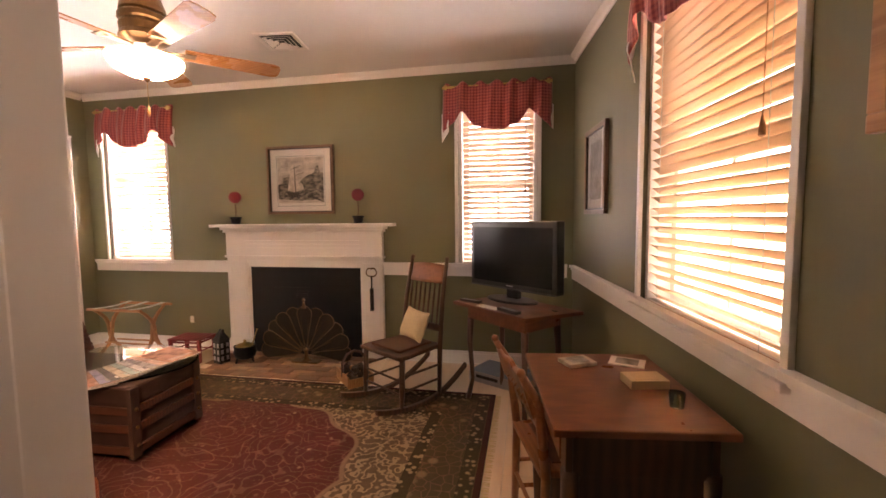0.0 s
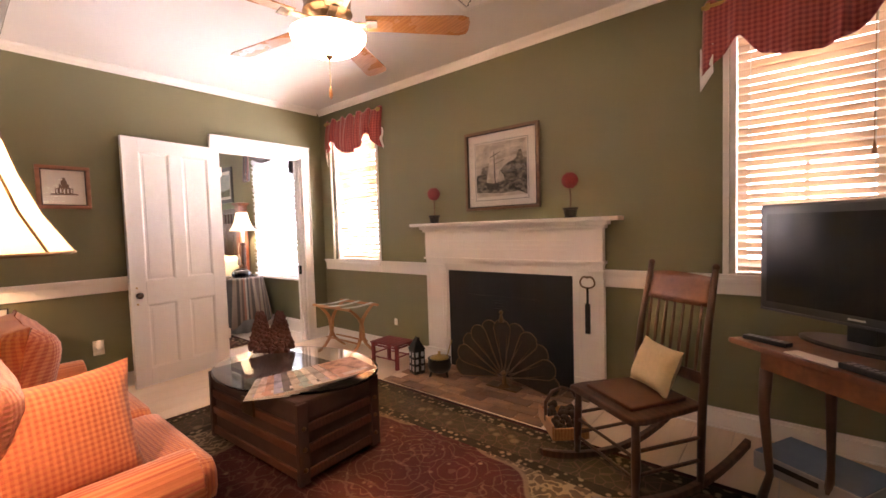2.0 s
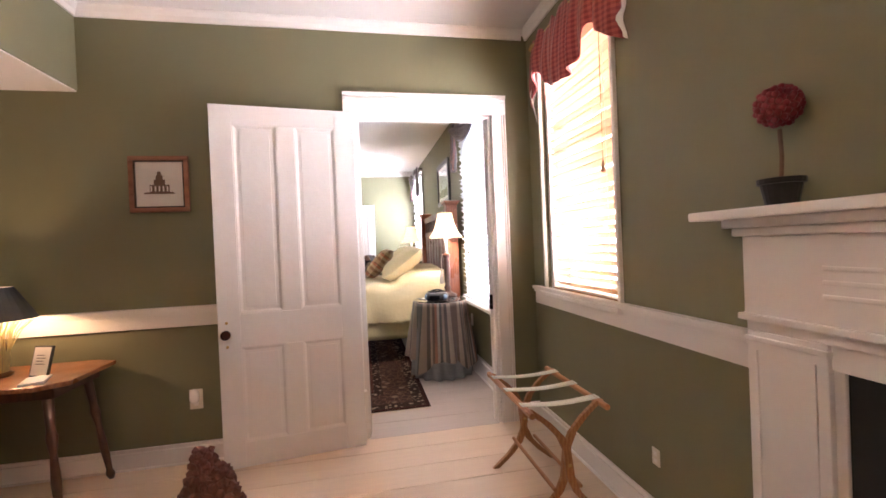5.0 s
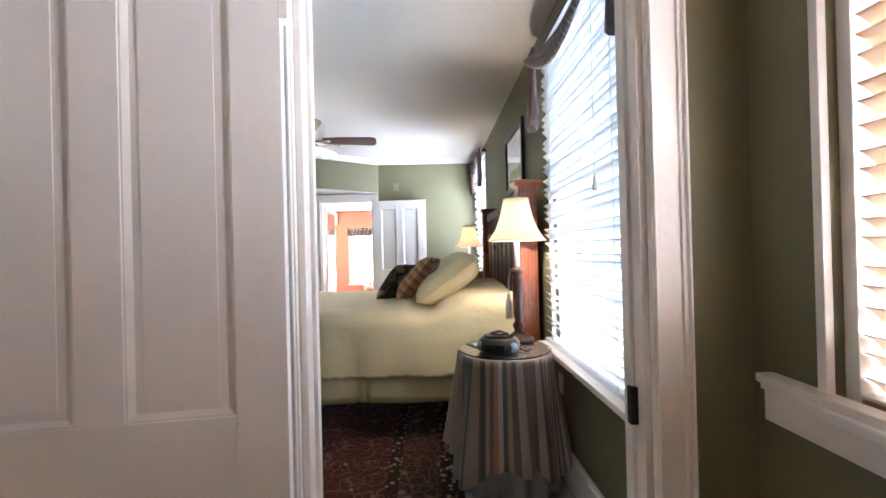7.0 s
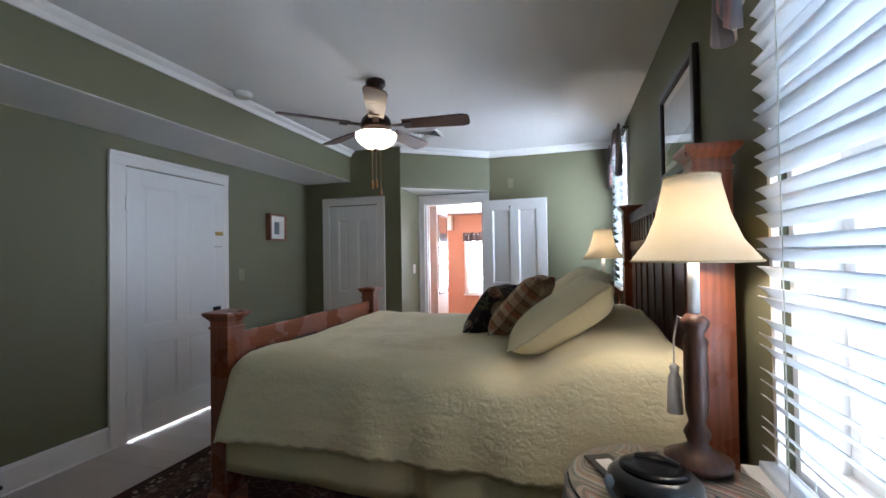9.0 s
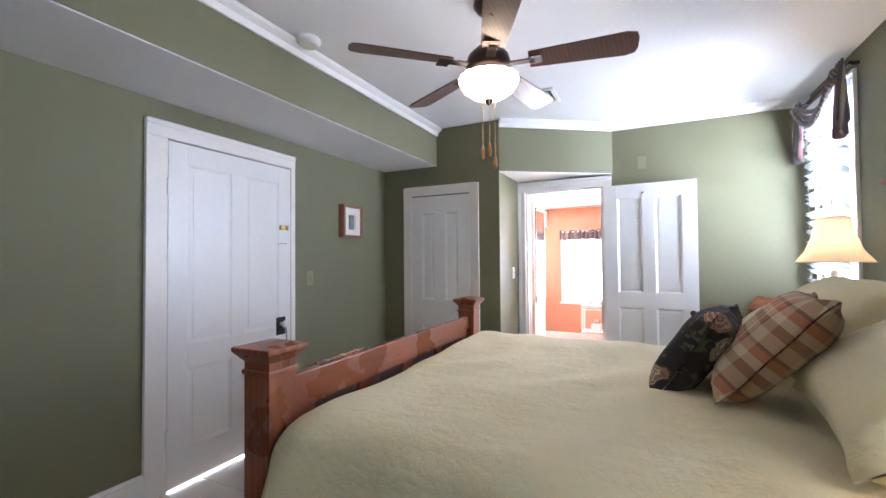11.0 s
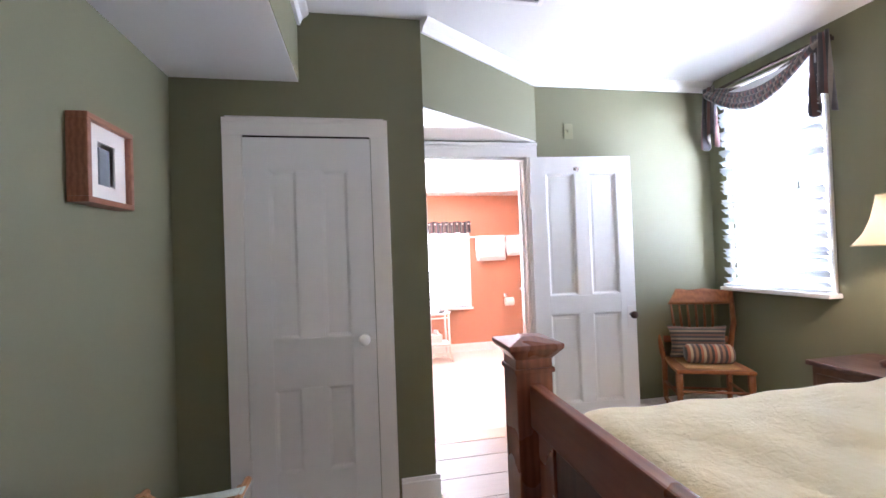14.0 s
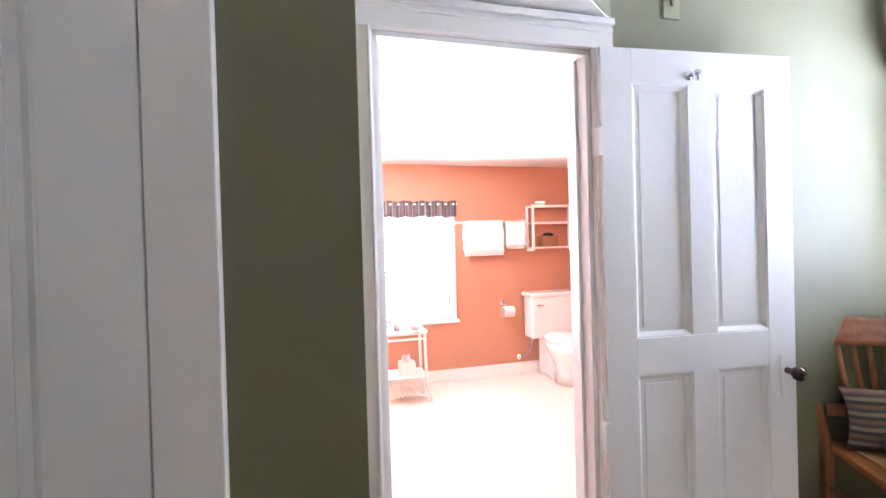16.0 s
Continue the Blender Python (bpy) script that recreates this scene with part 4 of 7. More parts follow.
def check_valance(m, w):
    """A red gathered valance with a scalloped hem and pale lining at its tails."""
    root = thing("window_valance", "red checked gathered cloth valance with scalloped hem", "valance", m, "red window valances")

    def hem(u):
        return -0.30 - 0.10 * math.sin(math.pi * min(1, max(0, (u - 0.2) / 0.6))) - (0.10 * max(0, 1 - u / 0.14) + 0.10 * max(0, 1 - (1 - u) / 0.14)) + 0.06 * math.exp(-((u - 0.2) / 0.05) ** 2) + 0.06 * math.exp(-((u - 0.8) / 0.05) ** 2)

    def fn(u, v):
        fold = (0.014 * math.sin(u * 34 + 1.9 * math.sin(9 * u)) + 0.006 * math.sin(u * 71 + 2 * v)) * (0.5 + v)
        return ((u - 0.5) * w, -0.055 - fold - 0.03 * math.sin(math.pi * v * 0.7) + 0.055 * (abs(2 * u - 1) ** 10), 0.02 * math.sin(u * 40) * (1 - v) + hem(u) * v)

    Geo().sheet(fn, 90, 14).make("cloth", VALANCE, root, smooth=True, thick=0.004)

    def lining(u, v):
        return (-w / 2 - 0.012 + 0.07 * u, -0.02 - 0.05 * u + 0.01 * math.sin(8 * v), -0.24 - 0.24 * v * (1 - 0.35 * u))

    Geo().sheet(lining, 6, 8).make("lining_tail", TOWEL, root, smooth=True, thick=0.004)
    Geo().sheet(lambda u, v: (-lining(u, v)[0], lining(u, v)[1], lining(u, v)[2] * 0.85), 6, 8).make("lining_tail", TOWEL, root, smooth=True, thick=0.004)
    Geo().tube([(-w / 2, -0.04, -0.02), (w / 2, -0.04, -0.02)], 0.012, 8).make("rod", BRASS, root)
    for x in (-w / 2 + 0.03, w / 2 - 0.03):
        Geo().box(x - 0.012, x + 0.012, -0.05, 0.0, -0.04, 0.0).make("bracket", BRASS, root, 0.002)
    return root


va = check_valance(pose(-2.68, NY, 2.475), 0.93)
copy_thing(va, pose(1.01, NY, 2.475))
check_valance(EAST @ pose(1.96, 0.0, 2.50), 1.22)


def scarf_valance(m, w):
    root = thing("scarf_valance", "dark striped scarf valance swagged over a window", "valance", m, "striped window scarves")
    for k in range(4):
        def fn(u, v, k=k):
            sag = (0.10 + 0.035 * k) * math.sin(math.pi * u)
            return ((u - 0.5) * w, -0.07 - 0.018 * k - 0.02 * math.sin(math.pi * v), -0.012 * k - sag + 0.05 * (0.5 - v))
        Geo().sheet(fn, 24, 5).make("swag_fold", SCARF, root, smooth=True, thick=0.004)
    for s in (-1, 1):
        def tail(u, v, s=s):
            return (s * w / 2 + (u - 0.5) * (0.10 + 0.05 * v), -0.09 - 0.022 * math.sin(u * 16) * (0.4 + v), 0.03 - (0.42 + 0.06 * math.sin(u * 8)) * v)
        Geo().sheet(tail, 26, 10).make("tail", SCARF, root, smooth=True, thick=0.004)
    Geo().tube([(-w / 2 - 0.03, -0.05, 0.0), (w / 2 + 0.03, -0.05, 0.0)], 0.011, 8).make("rod", DBRONZE, root)
    for x in (-w / 2, w / 2):
        Geo().box(x - 0.012, x + 0.012, -0.055, 0.0, -0.012, 0.012).make("bracket", DBRONZE, root, 0.002)
    return root


scarf_valance(bed_pose(-4.50, NY, 2.40), 1.16)
scarf_valance(bed_pose(-8.26, NY, 2.50), 0.80)

bv = thing("bath_valance", "brown and cream gathered bathroom valance", "valance", bed_pose(-11.45, 1.99, 1.70, 0, 0, 90))
Geo().sheet(lambda u, v: ((u - 0.5) * 1.16, -0.04 - 0.016 * math.sin(u * 95), 0.06 - 0.16 * v + 0.008 * math.sin(u * 47)), 120, 4).make("cloth", SCARF, bv, smooth=True, thick=0.003)
Geo().tube([(-0.59, -0.03, 0.03), (0.59, -0.03, 0.03)], 0.009, 8).make("rod", WHITE, bv)
Geo().box(-0.57, -0.55, -0.035, 0, 0.02, 0.04).box(0.55, 0.57, -0.035, 0, 0.02, 0.04).make("bracket", WHITE, bv)

# ---------------------------------------------------------------- living room: fireplace and hearth
mant = setting(thing("fireplace_mantel", "", "", pose(-0.83, NY, 0)), "white painted wooden mantelpiece with pilasters and shelf", "mantelpiece")
Geo().box(-0.945, 0.925, -0.125, 0, 1.262, 1.290).make("shelf", WHITE, mant, 0.006)
Geo().box(-0.86, 0.84, -0.085, 0, 1.235, 1.262).box(-0.84, 0.82, -0.07, 0, 1.21, 1.235).make("cornice", WHITE, mant, 0.006)
Geo().box(-0.82, 0.80, -0.052, 0, 0.985, 1.21).box(-0.60, 0.58, -0.058, -0.052, 1.05, 1.062).box(-0.60, 0.58, -0.058, -0.052, 1.085, 1.097).box(-0.60, 0.58, -0.058, -0.052, 1.12, 1.132).make("frieze", WHITE, mant, 0.003)
Geo().box(-0.835, 0.815, -0.062, 0, 0.965, 0.985).box(-0.82, 0.80, -0.045, 0, 0.935, 0.965).box(-0.60, 0.60, -0.036, 0, 0.872, 0.935).make("architrave", WHITE, mant, 0.004)
for a, b in ((-0.82, -0.60), (0.60, 0.80)):
    g = Geo().box(a, b, -0.045, 0, 0.0, 0.935).box(a - 0.006, b + 0.006, -0.056, 0, 0.0, 0.15).box(a - 0.004, b + 0.004, -0.054, 0, 0.905, 0.92)
    g.box(a + 0.028, a + 0.034, -0.050, -0.045, 0.19, 0.88).box(b - 0.034, b - 0.028, -0.050, -0.045, 0.19, 0.88).box(a + 0.034, b - 0.034, -0.050, -0.045, 0.19, 0.196)
    g.make("pilaster", WHITE, mant, 0.003)
for x in (-0.60, 0.575):
    Geo().box(x, x + 0.025, -0.03, 0, 0.0, 0.872).make("inner_stop", WHITE, mant, 0.003)
fb = thing("fireboard", "black sheet-metal board closing the fireplace", "fireboard", pose(-0.83, NY, 0))
Geo().box(-0.574, 0.574, -0.022, -0.002, 0.0, 0.871).make("board", FLATBLACK, fb, 0.002)
Geo().box(-0.36, 0.30, -0.026, -0.022, 0.665, 0.673).make("seam_strip", IRON, fb, 0.001)
g = Geo()
for k in range(4):
    g.box(-0.10, 0.03, -0.027, -0.022, 0.56 + 0.022 * k, 0.572 + 0.022 * k)
g.make("vent_slot", IRON, fb, 0.001)

# fan-shaped screen
fs = thing("fire_screen", "tarnished brass peacock-fan fire screen on the hearth", "fire screen", pose(-0.71, 3.63, 0.028))
n_leaf = 11
for k in range(n_leaf):
    a = math.pi * (0.02 + 0.96 * k / (n_leaf - 1))
    L = 0.45
    d, s = Vector((math.cos(a), 0, math.sin(a))), Vector((-math.sin(a), 0, math.cos(a)))
    out = []
    for i in range(9):
        b = math.pi * (i / 8 - 0.5)
        out.append(d * (L - 0.075 + 0.075 * math.cos(b)) + s * (0.073 * math.sin(b)))
    pts = [Vector((0, 0, 0.07)) + d * 0.05, *[p + Vector((0, -0.004 * (k % 2) - 0.010, 0.07)) for p in out]]
    g = Geo().add(pts + [p + Vector((0, 0.004, 0)) for p in pts], [tuple(range(10)), tuple(range(19, 9, -1))] + [(i, (i + 1) % 10, 10 + (i + 1) % 10, 10 + i) for i in range(10)])
    g.make("fan_leaf", DBRASS, fs)
    Geo().tube([*pts, pts[0]], 0.004, 6).make("leaf_rim", BRONZE, fs, smooth=True)
Geo().lathe([(0.05, 0.0), (0.055, 0.01), (0.02, 0.03), (0.015, 0.09), (0.03, 0.11), (0.0, 0.14)], 16).box(-0.13, 0.13, -0.05, 0.05, 0, 0.012).make("foot", BRONZE, fs, 0.002)
Geo().tube([(0, -0.02, 0.50), (0, -0.02, 0.57)], [0.022, 0.006], 10).lathe(ball(0.016, 0.575, 6), 10, pose(0, -0.02, 0)).make("finial", BRONZE, fs, smooth=True)

# iron shovel hanging on the pilaster
sh = thing("hanging_shovel", "black iron ash shovel with a heart-shaped brass loop", "shovel", pose(-0.13, NY - 0.075, 0.89))
g = Geo()
loop = [(0.045 * math.sin(t) * (1 - 0.25 * math.cos(t)) * 1.1, 0, -0.045 + 0.045 * (math.cos(t) - 0.45 * math.exp(-(min(t, 2 * math.pi - t) / 0.45) ** 2))) for t in [2 * math.pi * i / 24 for i in range(25)]]
g.tube(loop, 0.006, 8).make("loop", BRONZE, sh, smooth=True)
Geo().tube([(0, 0, -0.085), (0, 0, -0.25)], 0.008, 8).box(-0.017, 0.017, -0.006, 0.006, -0.41, -0.20).make("handle", IRON, sh, 0.002)
Geo().tube([(0, 0.02, -0.012), (0, -0.008, -0.012)], 0.004, 6).make("nail", IRON, sh)


def topiary(m, r):
    root = thing("berry_topiary", "small red berry ball topiary in a black pot", "topiary", m, "mantel topiaries")
    Geo().lathe([(0.036, 0), (0.047, 0.055), (0.053, 0.056), (0.054, 0.07), (0.047, 0.071), (0.045, 0.06), (0.0, 0.058)], 20).make("pot", IRON, root, smooth=False)
    Geo().tube([(0, 0, 0.05), (0.004, 0, 0.13), (0, 0, 0.20)], 0.005, 7).make("stem", STEM, root)
    g = Geo()
    gold = math.pi * (3 - 5 ** 0.5)
    for i in range(110):
        z = 1 - 2 * (i + 0.5) / 110
        q = (1 - z * z) ** 0.5
        rr = r * (0.96 + 0.05 * math.sin(i * 5.1))
        g.lathe(ball(0.0095, 0, 4), 6, Matrix.Translation((q * rr * math.cos(gold * i), q * rr * math.sin(gold * i), 0.262 + z * rr)))
    g.lathe(ball(r * 0.93, 0.262, 8), 14)
    tagged(g.make("berry_ball", BERRY, root, smooth=True), "", "", "", "stuff")
    return root


tp1 = topiary(pose(-1.52, 3.82, 1.2905), 0.05)
copy_thing(tp1, pose(-0.25, 3.82, 1.2905))


def picture(name, label, m, w, h, frame_w, frame_mat, art, mat_w, depth=0.03, mat_mat=None):
    """A framed picture hung in the local x-z plane facing -y; art() adds the flat print parts."""
    root = thing(name, label, "picture", m)
    g = Geo()
    a, b = w / 2, h / 2
    for x0, x1, z0, z1 in ((-a, a, b - frame_w, b), (-a, a, -b, -b + frame_w), (-a, -a + frame_w, -b + frame_w, b - frame_w), (a - frame_w, a, -b + frame_w, b - frame_w)):
        g.box(x0, x1, -depth, -0.002, z0, z1)
    g.make("frame", frame_mat, root, 0.005)
    i = frame_w
    g = Geo()
    for x0, x1, z0, z1 in ((-a + i, a - i, b - i - 0.008, b - i), (-a + i, a - i, -b + i, -b + i + 0.008), (-a + i, -a + i + 0.008, -b + i + 0.008, b - i - 0.008), (a - i - 0.008, a - i, -b + i + 0.008, b - i - 0.008)):
        g.box(x0, x1, -depth * 0.8, -0.003, z0, z1)
    g.make("inner_lip", DBRONZE, root, 0.002)
    Geo().box(-a + i + 0.006, a - i - 0.006, -0.010, -0.002, -b + i + 0.006, b - i - 0.006).make("mat_board", mat_mat or MATW, root)
    art(root, w - 2 * i - 2 * mat_w, h - 2 * i - 2 * mat_w)
    p = Geo().box(-a + i + 0.004, a - i - 0.004, -depth * 0.62, -depth * 0.62 + 0.002, -b + i + 0.004, b - i - 0.004).make("glazing", PANE, root)
    p.visible_shadow = False
    return root


def cloudy(name, pale, dark, scale, lo, hi):
    n = Nodes(name)
    p = n.coord()
    f = n.noise(n.scaled(p, 1.0, 1.0, 1.7), scale, 6, 0.6)
    return n.done(n.ramp(f, (lo, dark), (hi, pale)), 0.85)


SKYP = cloudy("engraved_sky", (0.74, 0.65, 0.55), (0.34, 0.28, 0.23), 9, 0.35, 0.62)
SEAP = cloudy("engraved_sea", (0.42, 0.35, 0.28), (0.045, 0.036, 0.03), 24, 0.4, 0.66)
ROCKP = cloudy("engraved_rock", (0.34, 0.28, 0.22), (0.04, 0.034, 0.028), 20, 0.38, 0.64)
SAILP = cloudy("engraved_sail", (0.76, 0.67, 0.57), (0.50, 0.42, 0.34), 14, 0.35, 0.6)
MASTP = plain("engraved_line", (0.07, 0.055, 0.045), 0.9)
FADED = cloudy("faded_print", (0.62, 0.58, 0.52), (0.36, 0.33, 0.30), 7, 0.35, 0.65)
MISTP = cloudy("misty_landscape_print", (0.50, 0.54, 0.58), (0.30, 0.34, 0.38), 5, 0.35, 0.65)
HILLP = cloudy("green_hill_print", (0.16, 0.18, 0.13), (0.06, 0.075, 0.05), 12, 0.35, 0.65)
BUILD = plain("brown_ink", (0.16, 0.09, 0.06), 0.9)


def flat(root, name, pts, y, mat):
    g = Geo().add([(x, y, z) for x, z in pts] + [(x, y + 0.0008, z) for x, z in pts], [tuple(range(len(pts))), tuple(range(2 * len(pts) - 1, len(pts) - 1, -1))])
    return g.make(name, mat, root)


def ship_art(root, w, h):
    a, b = w / 2, h / 2
    g = Geo()
    for x0, x1, z0, z1 in ((-a - 0.012, a + 0.012, b + 0.01, b + 0.013), (-a - 0.012, a + 0.012, -b - 0.03, -b - 0.027), (-a - 0.012, -a - 0.009, -b - 0.027, b + 0.01), (a + 0.009, a + 0.012, -b - 0.027, b + 0.01)):
        g.box(x0, x1, -0.0112, -0.010, z0, z1)
    g.make("plate_line", MASTP, root)
    flat(root, "printed_sky", [(-a, -b), (a, -b), (a, b), (-a, b)], -0.0115, SKYP)
    flat(root, "printed_rock", [(-a, -b * 0.6), (a, -b * 0.6), (a, 0.30 * b), (0.86 * a, 0.34 * b), (0.80 * a, 0.62 * b), (0.70 * a, 0.60 * b), (0.58 * a, 0.30 * b), (0.40 * a, 0.24 * b), (0.22 * a, 0.16 * b), (0.05 * a, 0.02 * b), (-0.1 * a, -0.1 * b), (-0.45 * a, 0.02 * b), (-0.5 * a, 0.18 * b), (-0.78 * a, 0.10 * b), (-0.8 * a, -0.12 * b), (-a, -0.2 * b)], -0.0125, ROCKP)
    flat(root, "printed_sea", [(-a, -b), (a, -b), (a, -0.48 * b), (0.6 * a, -0.40 * b), (0.1 * a, -0.56 * b), (-0.4 * a, -0.52 * b), (-a, -0.6 * b)], -0.0135, SEAP)
    flat(root, "printed_shore", [(-a, -b), (a, -b), (0.7 * a, -0.86 * b), (0, -0.90 * b), (-0.6 * a, -0.84 * b), (-a, -0.82 * b)], -0.0143, SAILP)
    flat(root, "printed_hull", [(-0.62 * a, -0.52 * b), (-0.05 * a, -0.56 * b), (-0.12 * a, -0.76 * b), (-0.5 * a, -0.74 * b)], -0.0145, MASTP)
    flat(root, "printed_sail", [(-0.42 * a, 0.40 * b), (-0.30 * a, 0.42 * b), (-0.24 * a, -0.5 * b), (-0.58 * a, -0.46 * b), (-0.50 * a, 0.0)], -0.015, SAILP)
    flat(root, "printed_sail", [(-0.22 * a, 0.30 * b), (-0.19 * a, 0.28 * b), (0.06 * a, -0.46 * b), (-0.20 * a, -0.50 * b)], -0.0155, SAILP)
    flat(root, "printed_sail", [(-0.04 * a, -0.05 * b), (0.12 * a, -0.22 * b), (0.16 * a, -0.44 * b), (0.0, -0.40 * b)], -0.016, SAILP)
    flat(root, "printed_mast", [(-0.26 * a, 0.66 * b), (-0.235 * a, 0.66 * b), (-0.20 * a, -0.55 * b), (-0.23 * a, -0.55 * b)], -0.0165, MASTP)
    flat(root, "printed_spar", [(-0.44 * a, 0.44 * b), (0.0, 0.62 * b), (0.0, 0.645 * b), (-0.44 * a, 0.465 * b)], -0.017, MASTP)
    flat(root, "printed_spar", [(-0.20 * a, 0.20 * b), (0.16 * a, 0.33 * b), (0.16 * a, 0.35 * b), (-0.20 * a, 0.22 * b)], -0.017, MASTP)


def house_art(root, w, h):
    for k, (x0, x1, z0, z1) in enumerate(((-0.16, 0.16, -0.22, -0.02), (-0.09, 0.09, -0.02, 0.12), (-0.055, 0.055, 0.12, 0.24), (-0.03, 0.03, 0.24, 0.34))):
        flat(root, "printed_tower", [(x0 * w * 1.6, z0 * h), (x1 * w * 1.6, z0 * h), (x1 * w * 1.6, z1 * h), (x0 * w * 1.6, z1 * h)], -0.0115 - 0.0008 * k, BUILD)
    for k in range(5):
        x = (-0.13 + 0.065 * k) * w * 1.6
        flat(root, "printed_column", [(x - 0.004, -0.20 * h), (x + 0.004, -0.20 * h), (x + 0.004, -0.06 * h), (x - 0.004, -0.06 * h)], -0.016, MATW)
    flat(root, "printed_ground", [(-0.40 * w, -0.27 * h), (0.4 * w, -0.27 * h), (0.36 * w, -0.22 * h), (-0.38 * w, -0.225 * h)], -0.0165, BUILD)


def faded_art(root, w, h):
    a, b = w / 2, h / 2
    flat(root, "print", [(-a, -b), (a, -b), (a, b), (-a, b)], -0.0115, FADED)


def mist_art(root, w, h):
    a, b = w / 2, h / 2
    flat(root, "printed_sky", [(-a, -b), (a, -b), (a, b), (-a, b)], -0.0115, MISTP)
    flat(root, "printed_hill", [(-a, -b), (a, -b), (a, -0.35 * b), (0.2 * a, -0.5 * b), (-0.5 * a, -0.4 * b), (-a, -0.55 * b)], -0.0125, HILLP)


picture("ship_picture", "framed engraving of a sailing ship above the mantel", pose(-0.843, NY, 1.704), 0.685, 0.645, 0.022, FRAMEB, ship_art, 0.085)
picture("tower_picture", "small framed ink print of a domed building", WEST @ pose(1.588, 0, 1.643), 0.315, 0.325, 0.026, FRAMER, house_art, 0.03, 0.022)
picture("corner_picture", "framed faded print on the green wall", EAST @ pose(0.68, 0, 1.645), 0.475, 0.59, 0.03, FRAMEB, faded_art, 0.07)
picture("entry_picture", "brown framed print beside the desk window", EAST @ pose(2.93, 0, 1.86), 0.50, 0.72, 0.04, OAK, faded_art, 0.07)
picture("bed_picture", "black framed misty landscape above the bed", BNORTH @ pose(-6.05, 0, 1.98), 0.70, 0.52, 0.045, FRAMED, mist_art, 0.05)

# shadow box on the bedroom's south wall
sb = thing("shadow_box", "small deep red-brown shadow box with a white bird cut-out", "shadow box", SM @ pose(7.53, 0, 1.665))
g = Geo()
for x0, x1, z0, z1 in ((-0.135, 0.135, 0.125, 0.145), (-0.135, 0.135, -0.145, -0.125), (-0.135, -0.115, -0.125, 0.125), (0.115, 0.135, -0.125, 0.125)):
    g.box(x0, x1, -0.065, -0.002, z0, z1)
g.make("frame", FRAMER, sb, 0.003)
Geo().box(-0.115, 0.115, -0.012, -0.004, -0.125, 0.125).make("backing", MATW, sb)
g = Geo()
for x0, x1, z0, z1 in ((-0.115, -0.05, -0.125, 0.125), (0.05, 0.115, -0.125, 0.125), (-0.05, 0.05, 0.07, 0.125), (-0.05, 0.05, -0.125, -0.075)):
    g.box(x0, x1, -0.045, -0.04, z0, z1)
g.make("window_mat", MATW, sb)
Geo().box(-0.012, 0.05, -0.03, -0.012, -0.075, 0.06).make("cut_out", GREYCL, sb, 0.004)

# ---------------------------------------------------------------- living room: furniture


def turned_leg(h, r=0.018, m=None, geo=None):
    geo = geo or Geo()
    prof = [(r * 0.7, 0), (r * 0.8, h * 0.08), (r * 1.15, h * 0.12), (r * 0.75, h * 0.17), (r, h * 0.4), (r * 0.9, h * 0.62), (r * 1.25, h * 0.66), (r * 0.8, h * 0.70), (r * 1.1, h * 0.78), (r * 1.1, h)]
    return geo.lathe(prof, 12, m)


# trunk with an oval glass top
tk = thing("trunk_coffee_table", "old slatted steamer trunk serving as a coffee table", "trunk", pose(-1.26, 2.21, 0.022, 0, 0, 2.5))
Geo().box(-0.43, 0.43, -0.235, 0.235, 0.03, 0.42).make("body", TRUNKM, tk, 0.01)
Geo().box(-0.44, 0.44, -0.245, 0.245, 0.32, 0.425).make("lid", TRUNKM, tk, 0.015)
for z in (0.07, 0.19, 0.29):
    for x0, x1, y0, y1 in ((-0.445, 0.445, -0.25, -0.234), (-0.445, 0.445, 0.234, 0.25), (-0.446, -0.430, -0.233, 0.233), (0.430, 0.446, -0.233, 0.233)):
        Geo().box(x0, x1, y0, y1, z - 0.022, z + 0.022).make("slat", TRUNKW, tk, 0.006)
for sx in (-1, 1):
    for sy in (-1, 1):
        g = Geo().box(sx * 0.425, sx * 0.452, sy * 0.20, sy * 0.256, 0.03, 0.42) if sx * sy > 0 else Geo().box(min(sx * 0.425, sx * 0.452), max(sx * 0.425, sx * 0.452), min(sy * 0.20, sy * 0.256), max(sy * 0.20, sy * 0.256), 0.03, 0.42)
        g.make("corner_iron", TRUNKM, tk, 0.003)
        for z in (0.1, 0.2, 0.3):
            Geo().lathe(ball(0.012, 0, 5), 8, Matrix.Translation((sx * 0.452, sy * 0.225, z))).make("rivet", BRONZE, tk)
        Geo().lathe([(0.024, 0), (0.026, 0.03)], 12, Matrix.Translation((sx * 0.38, sy * 0.19, 0))).make("caster", IRON, tk)
Geo().box(-0.06, 0.06, -0.262, -0.25, 0.27, 0.36).make("lock_plate", BRONZE, tk, 0.004)
gt = Geo().lathe([(0.535, 0), (0.547, 0.003), (0.547, 0.009), (0.535, 0.012)], 64, None, 0.70)
tg = gt.make("oval_glass_top", TOPG, None)
tg.matrix_basis = pose(-1.30, 2.26, 0.4485, 0, 0, 10)
tagged(tg, "oval clear glass top lying on the trunk", "glass top")

